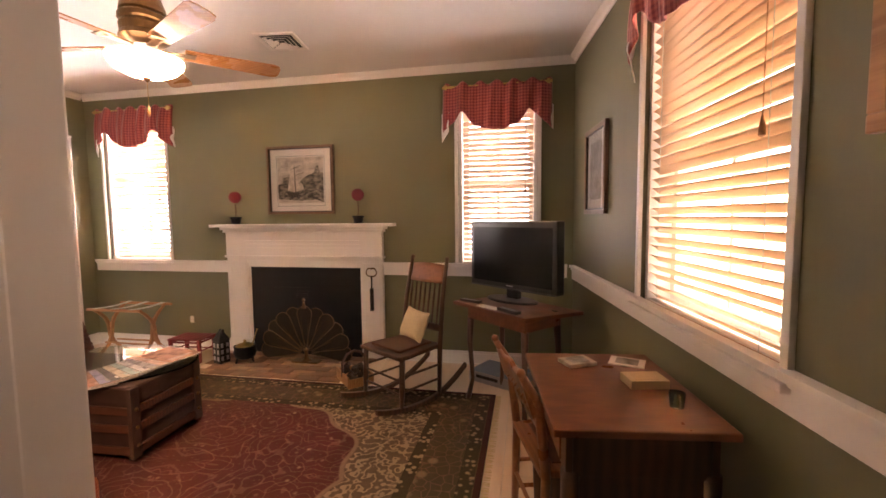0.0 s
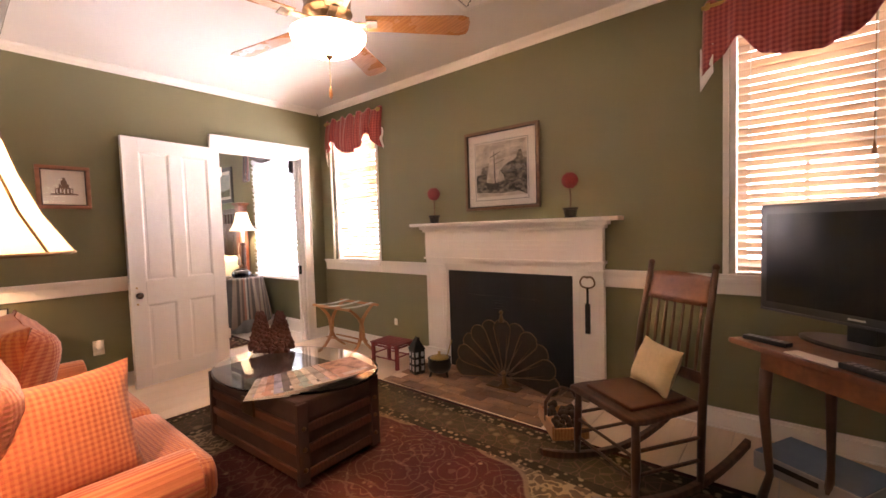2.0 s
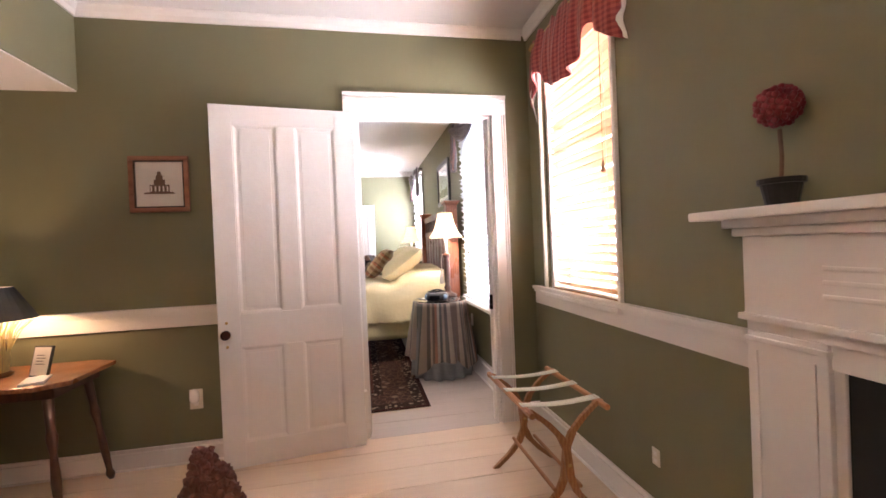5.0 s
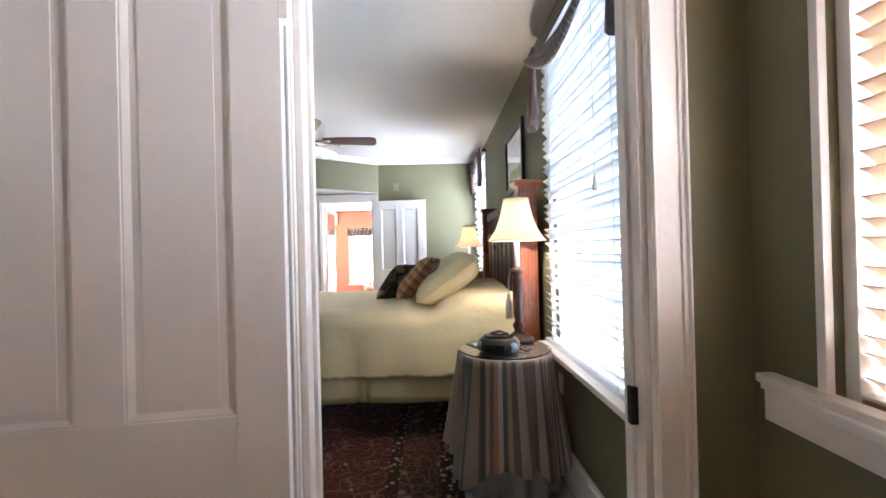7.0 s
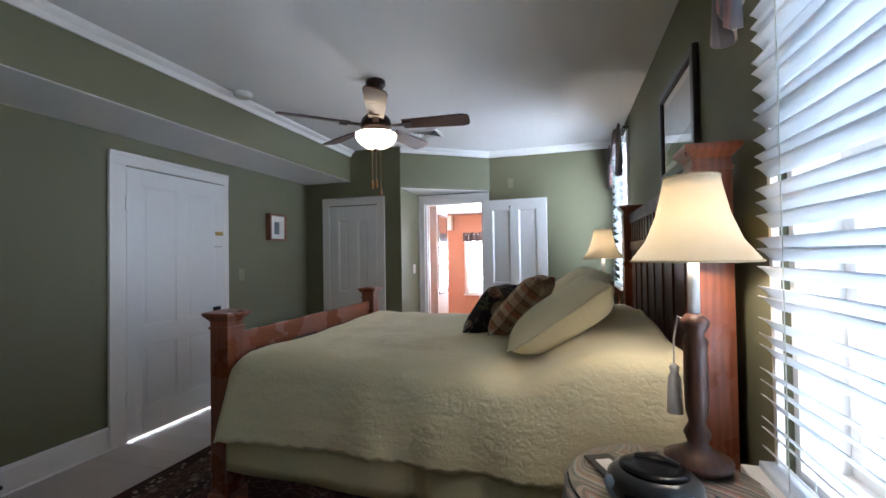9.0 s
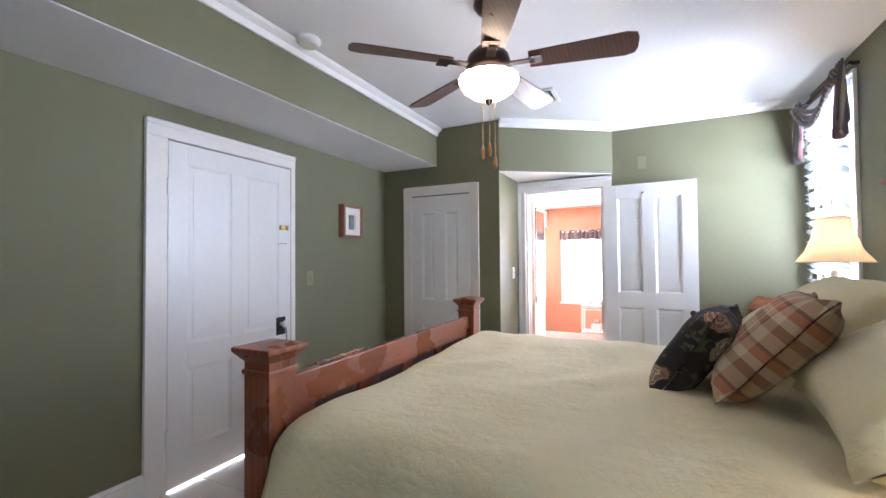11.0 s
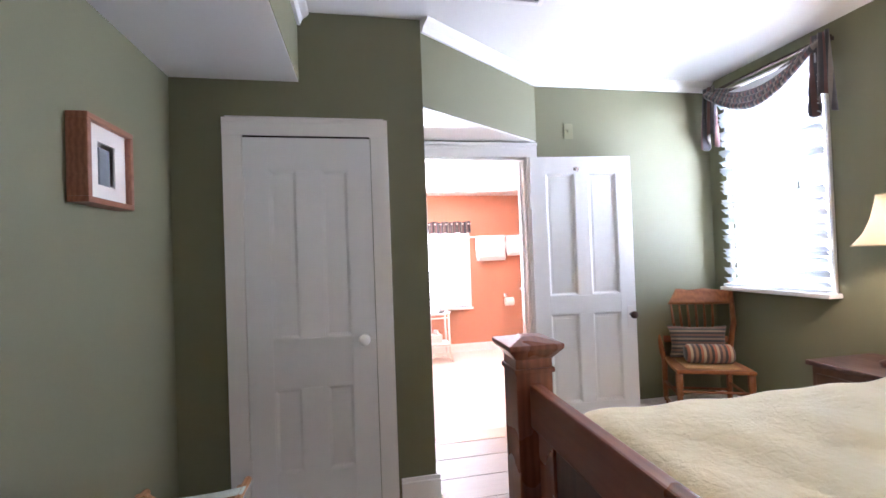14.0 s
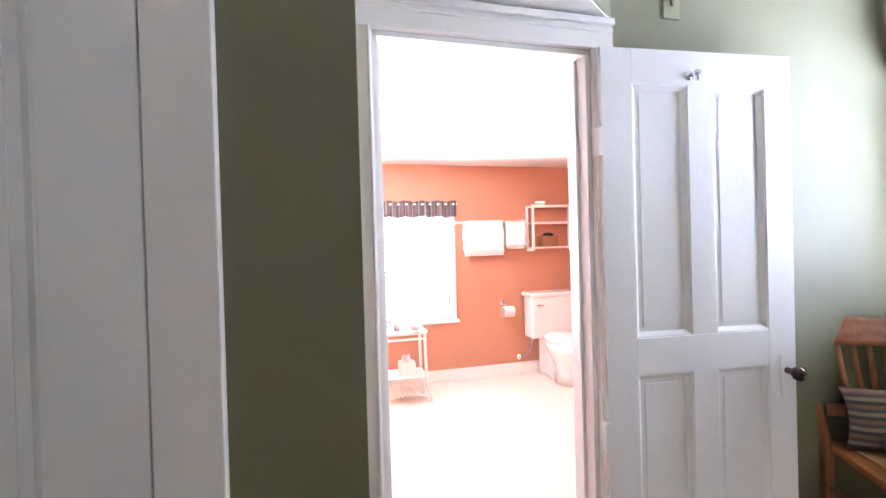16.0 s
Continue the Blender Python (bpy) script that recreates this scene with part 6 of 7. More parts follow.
# desk with papers and chair
DM = EAST @ pose(2.17, -0.375, 0)
dk2 = thing("writing_desk", "red-brown wooden writing desk under the window", "desk", DM)
Geo().box(-0.33, 0.33, -0.25, 0.25, 0.728, 0.752).make("top", DESKW, dk2, 0.006)
Geo().box(-0.30, 0.30, -0.21, -0.19, 0.60, 0.728).box(-0.30, 0.30, 0.19, 0.21, 0.60, 0.728).box(-0.30, -0.28, -0.19, 0.19, 0.60, 0.728).box(0.28, 0.30, -0.19, 0.19, 0.60, 0.728).make("apron", BROWN, dk2, 0.003)
Geo().box(-0.24, 0.24, -0.216, -0.21, 0.615, 0.71).make("drawer_front", DESKW, dk2, 0.004)
Geo().lathe(ball(0.014, 0, 6), 10, Matrix.Translation((0, -0.228, 0.66))).make("drawer_knob", BRASS, dk2)
for x in (-0.285, 0.285):
    for y in (-0.195, 0.195):
        turned_leg(0.60, 0.024, Matrix.Translation((x, y, 0.012))).make("leg", BROWN, dk2, smooth=True)
for x in (-0.295, 0.285):
    Geo().box(x, x + 0.012, -0.17, 0.17, 0.10, 0.60).make("end_panel", BROWN, dk2, 0.002)
for nm, lb, mt, x, y, w, d, h, rz in (("guest_book", "closed guest book with a pale cover on the desk", MAGS[0], -0.20, -0.06, 0.09, 0.12, 0.016, 20), ("leaflet", "open white leaflet lying on the desk", PAPER, -0.22, 0.14, 0.10, 0.13, 0.005, -25), ("tissue_box", "flat tan box lying on the desk", CREAMC, 0.0, 0.12, 0.09, 0.13, 0.03, 4)):
    o = thing(nm, lb, nm.replace("_", " "), DM @ pose(x, y, 0.7525, 0, 0, rz))
    Geo().box(-w / 2, w / 2, -d / 2, d / 2, 0, h).make("body", mt, o, min(0.003, h / 3))
    Geo().box(-w * 0.35, w * 0.35, -d * 0.32, d * 0.32, h, h + 0.0012).make("printed_panel", MAGS[1] if mt is not CREAMC else CREAMC, o)
gl = thing("drinking_glass", "small clear glass on the desk", "glass", DM @ pose(0.17, 0.15, 0.7525))
Geo().lathe([(0.02, 0), (0.023, 0.045), (0.0215, 0.045), (0.0185, 0.004), (0, 0.004)], 20).make("glass", TOPG, gl, smooth=True)


def side_chair(name, label, m, wood_mat, seat_mat, h=0.96, wide=1.0):
    """A pressed-back side chair; local -y is its front."""
    root = thing(name, label, "chair", m)
    for x in (-0.19, 0.19):
        Geo().tube([(x, 0.19, 0.0), (x, 0.18, 0.43), (x * 1.04 * wide, 0.21, 0.70), (x * 1.08 * wide, 0.27, h)], [0.015, 0.018, 0.017, 0.013], 10).lathe(ball(0.016, 0, 6), 10, Matrix.Translation((x * 1.08 * wide, 0.272, h + 0.008))).make("back_post", wood_mat, root, smooth=True)
        turned_leg(0.43, 0.019, Matrix.Translation((x, -0.17, 0))).make("front_leg", wood_mat, root, smooth=True)
        for z in (0.15, 0.27):
            Geo().tube([(x, -0.17, z), (x, 0.185, z)], 0.009, 7).make("side_rung", wood_mat, root)
    for z in (0.19, 0.30):
        Geo().tube([(-0.19, -0.17, z), (0.19, -0.17, z)], 0.009, 7).make("front_rung", wood_mat, root)
    Geo().tube([(-0.19, 0.185, 0.22), (0.19, 0.185, 0.22)], 0.009, 7).make("back_rung", wood_mat, root)
    Geo().prism([(-0.21, -0.20), (0.21, -0.20), (0.205, 0.0), (0.185, 0.20), (-0.185, 0.20), (-0.205, 0.0)], 0.425, 0.45).make("seat", wood_mat, root, 0.008)
    Geo().prism([(-0.15, -0.15), (0.15, -0.15), (0.14, 0.14), (-0.14, 0.14)], 0.4505, 0.455).make("caned_panel", seat_mat, root)
    Geo().sheet(lambda u, v: ((u - 0.5) * 0.41 * wide, 0.232 + 0.035 * v - 0.018 * math.sin(math.pi * u), h - 0.15 + (0.108 + 0.005 * math.cos(6 * math.pi * u)) * v), 24, 5).make("crest_rail", wood_mat, root, smooth=True, thick=0.018)
    Geo().sheet(lambda u, v: ((u - 0.5) * 0.38, 0.185 + 0.01 * v, 0.56 + 0.045 * v), 6, 2).make("lower_rail", wood_mat, root, smooth=True, thick=0.015)
    for k in range(6):
        x = -0.125 + 0.05 * k
        Geo().tube([(x * 0.8, 0.192, 0.60), (x * 0.95, 0.21, 0.70), (x, 0.236, h - 0.13)], [0.006, 0.009, 0.006], 7).make("spindle", wood_mat, root, smooth=True)
    return root


side_chair("desk_chair", "brown pressed-back wooden chair drawn up to the desk", pose(1.45, 1.82, 0.012, 0, 0, 106), TABLEW, LEATHER, 0.80)

# outlets, night light, vent
def outlet(m, label="ivory electrical outlet plate", light=False):
    root = thing("outlet_plate", label, "outlet", m)
    Geo().box(-0.036, 0.036, -0.006, 0, -0.058, 0.058).make("plate", PLASTIC, root, 0.003)
    g = Geo()
    for z in (-0.024, 0.024):
        g.box(-0.014, 0.014, -0.008, -0.006, z - 0.014, z + 0.014)
    g.make("socket", WHITE, root, 0.002)
    if light:
        Geo().lathe([(0.02, 0), (0.026, 0.02), (0.024, 0.06), (0.012, 0.075), (0, 0.077)], 16, pose(0, -0.032, -0.01)).make("night_light", PORC, root, smooth=True)
    return root


outlet(WEST @ pose(1.725, 0, 0.375), "ivory outlet plate with a plug-in night light", True)
outlet(NORTH @ pose(-2.13, 0, 0.31) @ Matrix.Diagonal((0.6, 1, 0.6, 1)))
outlet(BNORTH @ pose(-4.95, 0, 0.48))


def air_vent(m, name="ceiling_vent"):
    root = thing(name, "white square ceiling air vent with angled louvres", "air vent", m, "ceiling vents")
    g = Geo()
    for x0, x1, y0, y1 in ((-0.15, 0.15, -0.15, -0.12), (-0.15, 0.15, 0.12, 0.15), (-0.15, -0.12, -0.12, 0.12), (0.12, 0.15, -0.12, 0.12)):
        g.box(x0, x1, y0, y1, -0.014, -0.001)
    g.make("frame", WHITE, root, 0.004)
    # flat black sheet paints the shade behind the louvres
    Geo().box(-0.12, 0.12, -0.12, 0.12, -0.004, -0.001).make("dark_throat", FLATBLACK, root)
    for q in range(4):
        for k in range(3):
            d, w = 0.035 + 0.03 * k, 0.02 + 0.03 * k
            Geo().add([(-w, d - 0.012, -0.006), (w, d - 0.012, -0.006), (w + 0.014, d + 0.006, -0.018), (-w - 0.014, d + 0.006, -0.018), (-w, d - 0.010, -0.005), (w, d - 0.010, -0.005), (w + 0.014, d + 0.008, -0.017), (-w - 0.014, d + 0.008, -0.017)], [(0, 1, 2, 3), (7, 6, 5, 4), (0, 4, 5, 1), (2, 6, 7, 3), (1, 5, 6, 2), (3, 7, 4, 0)], pose(0, 0, 0, 0, 0, 90 * q)).make("louvre", WHITE, root)
    return root


av = air_vent(pose(-0.515, 3.09, CEILZ, 0, 0, 8))
copy_thing(av, bed_pose(-7.76, 1.93, BCEIL))

# ceiling fans


def ceiling_fan(name, label, m, metal, blade, drop, spin, radius, bowl_r, pulls):
    root = thing(name, label, "ceiling fan", m)
    z = -drop
    if drop > 0.2:
        Geo().lathe([(0.0, 0), (0.07, -0.001), (0.072, -0.03), (0.05, -0.06), (0.02, -0.075)], 28).make("canopy", metal, root, smooth=True)
        Geo().tube([(0, 0, -0.05), (0, 0, z + 0.08)], 0.012, 10).make("down_rod", metal, root)
        Geo().lathe([(0.02, z + 0.10), (0.06, z + 0.09), (0.10, z + 0.05), (0.115, z), (0.10, z - 0.03), (0.06, z - 0.05)], 28).make("motor", metal, root, smooth=True)
    else:
        Geo().lathe([(0.09, 0), (0.10, -0.03), (0.115, -0.07), (0.12, -0.10), (0.112, -0.11), (0.128, -0.125), (0.128, -0.15), (0.116, -0.16), (0.125, -0.18), (0.12, -0.22), (0.13, -0.25), (0.10, -0.27), (0.06, -0.285)], 32).make("motor", metal, root)
        z = -0.30
    for k in range(5):
        a = spin + 72 * k
        mm = pose(0, 0, z, 0, 0, a)
        Geo().box(0.08, 0.23, -0.022, 0.022, -0.006, 0.002, mm).box(0.20, 0.26, -0.05, 0.05, -0.006, 0.0, mm).make("blade_iron", metal, root, 0.003)
        out = [(0.20, -0.055), (radius - 0.05, -0.075), (radius - 0.01, -0.062), (radius, -0.03), (radius, 0.03), (radius - 0.01, 0.062), (radius - 0.05, 0.075), (0.20, 0.055)]
        Geo().prism(out, 0.001, 0.008, mm @ pose(0, 0, 0, -13)).make("blade", blade, root)
    zz = z - 0.045
    Geo().lathe([(0.05, zz + 0.03), (0.075, zz + 0.01), (0.08, zz - 0.01), (bowl_r * 0.8, zz - 0.02)], 28).make("light_fitter", metal, root, smooth=True)
    B = [(bowl_r, zz - 0.015), (bowl_r * 0.98, zz - 0.04), (bowl_r * 0.84, zz - 0.075), (bowl_r * 0.55, zz - 0.105), (bowl_r * 0.2, zz - 0.12), (0.001, zz - 0.122)]
    if pulls == 3:
        def flute(u, v):
            r, h = B[int(round(v * 5))]
            return (r * (1 + 0.03 * math.cos(16 * u * 2 * math.pi)) * math.cos(2 * math.pi * u), r * (1 + 0.03 * math.cos(16 * u * 2 * math.pi)) * math.sin(2 * math.pi * u), h)
        Geo().sheet(flute, 64, 5, True).make("glass_bowl", BOWL, root, smooth=True, thick=0.003)
    else:
        Geo().lathe(B, 36).make("glass_bowl", BOWL, root, smooth=True)
    Geo().lathe([(0.02, zz - 0.118), (0.022, zz - 0.128), (0.008, zz - 0.145), (0.0, zz - 0.15)], 14).make("finial", metal, root, smooth=True)
    for k in range(pulls):
        a = 2.1 * k + 0.4
        x, y = (0.035 * math.cos(a), 0.035 * math.sin(a)) if pulls > 1 else (0.0, 0.0)
        L = 0.16 + 0.05 * (k % 2) + (0.06 if pulls > 1 else 0)
        Geo().tube([(x, y, zz - 0.12), (x, y, zz - 0.12 - L)], 0.0018, 5).make("pull_chain", BRASS, root)
        Geo().lathe([(0.002, 0.0), (0.008, -0.02), (0.011, -0.05), (0.004, -0.07), (0, -0.071)], 10, Matrix.Translation((x, y, zz - 0.12 - L))).make("pull_knob", BLADEL, root, smooth=True)
    return root


ceiling_fan("ceiling_fan", "bronze flush ceiling fan with maple blades and lit glass bowl", pose(-0.95, 2.35, CEILZ - 0.001), BRONZE, BLADEL, 0.0, 46, 0.76, 0.195, 1)
bulb("fan_bulb_living", -0.95, 2.35, 2.265, 235, (1.0, 0.68, 0.38), 0.08)
ceiling_fan("bedroom_ceiling_fan", "dark bronze ceiling fan with walnut blades and lit bowl", bed_pose(-6.40, 2.0, BCEIL - 0.001), DBRONZE, BLADED, 0.33, 25, 0.68, 0.145, 3)
bulb("fan_bulb_bedroom", -6.40 + BDX, 2.0 + BDY, 2.20, 10, (1.0, 0.74, 0.45), 0.08)

# large rug
rg = thing("large_rug", "large worn oriental rug in dark red, olive and cream", "rug", pose(-0.61, 2.06, 0.012))
Geo().box(-1.66, 1.66, -1.15, 1.15, 0.0, 0.010).make("pile", RUGL, rg, 0.003, m=pose(0, 0, 0))
g = Geo()
for s in (-1, 1):
    for k in range(150):
        y = -1.14 + 2.28 * k / 149
        g.tube([(s * 1.658, y, 0.004), (s * (1.70 + 0.006 * math.sin(k * 3.1)), y + 0.006 * math.sin(k * 1.9), 0.003)], 0.0028, 4)
tagged(g.make("fringe", CREAMC, rg), "", "", "", "stuff")

# ---------------------------------------------------------------- bedroom
BX0, BX1 = -7.08, -5.28       # bed posts
bed = thing("bed", "cherry post bed with tall dark slatted headboard", "bed", bed_pose(-6.18, 2.70, 0.012))


def post(x, y, h, s=0.055, cap=0.082):
    g = Geo().box(x - s, x + s, y - s, y + s, 0.0, h - 0.045)
    g.box(x - s - 0.012, x + s + 0.012, y - s - 0.012, y + s + 0.012, 0.0, 0.12)
    g.box(x - s - 0.006, x + s + 0.006, y - s - 0.006, y + s + 0.006, h - 0.10, h - 0.085)
    g.make("post", CHERRYZ, bed, 0.004)
    g = Geo().add([(x - s, y - s, h - 0.06), (x + s, y - s, h - 0.06), (x + s, y + s, h - 0.06), (x - s, y + s, h - 0.06), (x - cap, y - cap, h - 0.028), (x + cap, y - cap, h - 0.028), (x + cap, y + cap, h - 0.028), (x - cap, y + cap, h - 0.028), (x - cap, y - cap, h - 0.014), (x + cap, y - cap, h - 0.014), (x + cap, y + cap, h - 0.014), (x - cap, y + cap, h - 0.014), (x - 0.02, y - 0.02, h), (x + 0.02, y - 0.02, h), (x + 0.02, y + 0.02, h), (x - 0.02, y + 0.02, h)], [(0, 3, 2, 1), (12, 13, 14, 15)] + [(4 * k + i, 4 * k + (i + 1) % 4, 4 * k + 4 + (i + 1) % 4, 4 * k + 4 + i) for k in range(3) for i in range(4)])
    g.make("post_cap", CHERRYZ, bed, 0.003)


FY, HY = -1.10, 1.075          # foot and head, from the bed's middle
for x in (-0.90, 0.76):
    post(x, FY, 1.05)
for x in (-0.90, 0.90):
    post(x, HY, 1.68, 0.058, 0.085)
Geo().box(-0.845, 0.705, FY - 0.018, FY + 0.018, 0.80, 0.92).make("foot_top_rail", CHERRY, bed, 0.006)
Geo().box(-0.845, 0.705, FY - 0.014, FY + 0.014, 0.30, 0.42).make("foot_low_rail", CHERRY, bed, 0.005)
for k in range(5):
    x = -0.76 + 0.345 * k
    Geo().box(x - 0.045, x + 0.045, FY - 0.013, FY + 0.013, 0.42, 0.80).make("foot_stile", CHERRYZ, bed, 0.003)
Geo().box(-0.80, 0.66, FY - 0.005, FY + 0.005, 0.41, 0.81).make("foot_panel", DARKW, bed)
for x in (-0.80, 0.70):
    Geo().box(x - 0.018, x + 0.018, FY + 0.055, HY - 0.058, 0.30, 0.45).make("side_rail", CHERRY, bed, 0.004)
# headboard
Geo().box(-0.842, 0.842, HY - 0.02, HY + 0.02, 1.53, 1.60).make("head_top_rail", DARKW, bed, 0.006)
Geo().box(-0.842, 0.842, HY - 0.018, HY + 0.018, 1.33, 1.39).make("head_mid_rail", DARKW, bed, 0.005)
Geo().box(-0.842, 0.842, HY - 0.018, HY + 0.018, 0.45, 0.60).make("head_low_rail", DARKW, bed, 0.005)
for k in range(17):
    x = -0.78 + 0.0975 * k
    Geo().box(x - 0.016, x + 0.016, HY - 0.012, HY + 0.012, 1.39, 1.53).make("head_spindle", DARKW, bed, 0.003)
for k in range(8):
    x = -0.84 + 0.21 * k
    Geo().box(x + 0.004, x + 0.206, HY - 0.008, HY + 0.008, 0.60, 1.33).make("head_panel", DARKW, bed, 0.004)
    if k:
        Geo().box(x - 0.025, x + 0.025, HY - 0.018, HY - 0.009, 0.60, 1.33).make("head_stile", DARKW, bed, 0.003)
Geo().box(-0.76, 0.74, FY + 0.03, HY - 0.03, 0.46, 0.78).make("mattress", TOWEL, bed, 0.05)

# coverlet draped over mattress and pillows
def cover_top(x, y):
    head = max(0.0, min(1.0, (y - 0.42) / 0.28))
    lump = 0.14 * (head * head * (3 - 2 * head)) * (1 - 0.25 * abs(x) / 0.8)
    dip = 0.02 * max(0.0, 1 - ((y - 0.40) / 0.12) ** 2)
    crease = 0.007 * math.sin(9 * x + 4 * y + 2.2 * math.sin(3 * y)) * math.sin(6 * y + 1.3 * math.sin(5 * x)) + 0.004 * math.sin(23 * y + 5 * x + 2 * math.sin(7 * x))
    return 0.835 + lump - dip + 0.007 * math.sin(5 * x + 2 * y) + crease


cov = thing("bed_coverlet", "pale green quilted coverlet with scalloped hem on the bed", "coverlet", bed_pose(-6.18, 2.70, 0.012))


def cover(u, v):
    """u runs across the bed from hem to hem, v from foot to head."""
    y = FY + 0.062 + (HY - FY - 0.13) * v
    drop, half = 0.40, (0.82 + 0.08 * v) if u > 0.5 else 0.88
    total = 2 * (half + drop)
    s = (u - 0.5) * total
    side = 1 if s > 0 else -1
    q = abs(s)
    R = 0.09
    foot = max(0.0, 1 - v / 0.05)
    topz = cover_top(side * min(q, half), y) - 0.06 * foot * foot
    if q < half - R:
        return (s, y, topz)
    arc = R * math.pi / 2
    if q < half - R + arc:
        a = (q - (half - R)) / R
        return (side * (half - R + R * math.sin(a)), y, topz - R + R * math.cos(a))
    d = q - (half - R + arc)
    hang = drop + R - arc + 0.0
    z = topz - R - d
    low = 0.435
    f = min(1.0, d / 0.38)
    z = (topz - R) + (low - (topz - R)) * (d / (half + drop - (half - R + arc)))
    flare = 0.03 * f + 0.016 * f * math.sin(y * 15 + 1.5 * math.sin(y * 4)) + 0.09 * f * max(0, 1 - v / 0.16) ** 2
    scal = -0.012 * abs(math.sin(y * 34)) if d > hang - 0.07 else 0.0
    return (side * (half + flare), y, z + scal)


Geo().sheet(cover, 96, 120).make("cloth", QUILT, cov, smooth=True, thick=0.012)
sk = thing("bed_skirt", "pale green pleated bed skirt hanging from the bed", "bed skirt", bed_pose(-6.18, 2.70, 0.012))
for s in (-1, 1):
    def skirt(u, v, s=s):
        y = FY + 0.06 + (HY - FY - 0.12) * u
        pleat = 0.02 * math.exp(-((abs(u - 0.5) - 0.012) / 0.008) ** 2)
        return ((0.835 + 0.06 * u if s > 0 else -0.885) - s * (pleat * (0.3 + v)) + s * 0.008 * v * math.sin(22 * u), y, 0.50 - 0.24 * v)
    Geo().sheet(skirt, 120, 5).make("cloth", SKIRT, sk, smooth=True, thick=0.004)

for nm, lb, mt, w, h, d, x, y, z, rx, rz in (
        ("sham_pillow", "large pale green ruffled sham pillow leaning on the bed", QUILT, 0.72, 0.54, 0.22, 0.33, 0.60, 1.02, -56, -6),
        ("sham_pillow", "large pale green ruffled sham pillow leaning on the bed", QUILT, 0.72, 0.54, 0.22, -0.48, 0.61, 1.03, -56, 4),
        ("plaid_pillow", "brown and red plaid square pillow", PLAID, 0.46, 0.44, 0.16, 0.00, 0.35, 1.015, -42, -8),
        ("floral_pillow", "dark floral square pillow on the bed", FLORAL, 0.40, 0.38, 0.15, -0.08, 0.15, 0.965, -34, -14)):
    o = pillow(Geo(), w, h, d, n=18).make(nm, mt, None, smooth=True)
    o.matrix_basis = bed_pose(-6.18 + x, 2.70 + y, z + 0.012, rx, 0, rz)
    tagged(o, lb, "pillow", "bed pillows")

# round table with striped cloth
rt = thing("round_table", "round bedside table hidden by a striped cloth", "table", bed_pose(-4.86, 3.545, 0.0125))
Geo().lathe([(0.245, 0.655), (0.25, 0.665), (0.25, 0.68), (0.0, 0.68)], 36).make("top", BROWN, rt)
Geo().lathe([(0.14, 0), (0.15, 0.02), (0.04, 0.05), (0.035, 0.60), (0.10, 0.655)], 20).make("pedestal", BROWN, rt)
tc = thing("table_cloth", "striped brown, red and cream cloth draped to the floor", "tablecloth", bed_pose(-4.86, 3.545, 0.0125))


def drape(u, v):
    a = 2 * math.pi * u
    if v < 0.25:
        r = 0.252 * v / 0.25
        return (r * math.cos(a), r * math.sin(a), 0.687)
    t = (v - 0.25) / 0.75
    sq = 0.10 * max(0.0, math.cos(4 * (a - 0.75)))
    L = 0.50 + sq
    fold = 0.03 * t * math.sin(13 * a) + 0.02 * t * math.sin(7 * a + 1)
    r = 0.256 + 0.055 * t + fold
    y = r * math.sin(a)
    return (r * math.cos(a), min(y, 0.30), 0.687 - 0.012 * min(1, t * 8) - L * t)


cl = Geo().sheet(drape, 120, 24, True).make("cloth", TCLOTH, tc, smooth=True)
uv = cl.data.uv_layers.new(name="cloth")
for lp in cl.data.loops:
    i, j = lp.vertex_index % 120, lp.vertex_index // 120
    a, v = 2 * math.pi * i / 120, j / 24
    uv.data[lp.index].uv = (v * math.cos(a + 0.6), 0.0) if v < 0.25 else (0.25 * math.cos(a + 0.6) + 0.12 * math.sin(2 * a), v)
Geo().sheet(lambda u, v: ((0.25 + 0.03 * v + 0.02 * v * math.sin(15 * 2 * math.pi * u)) * math.cos(2 * math.pi * u), min((0.25 + 0.03 * v + 0.02 * v * math.sin(15 * 2 * math.pi * u)) * math.sin(2 * math.pi * u), 0.28), 0.64 - 0.63 * v), 100, 8, True).make("under_skirt", GREYCL, tc, smooth=True, thick=0.003)
gp = Geo().lathe([(0.245, 0), (0.248, 0.002), (0.248, 0.005), (0.245, 0.007)], 48).make("round_glass_top", TOPG)
gp.matrix_basis = bed_pose(-4.86, 3.545, 0.7065)
gp.visible_shadow = False
tagged(gp, "round clear glass on the striped table cloth", "glass top")


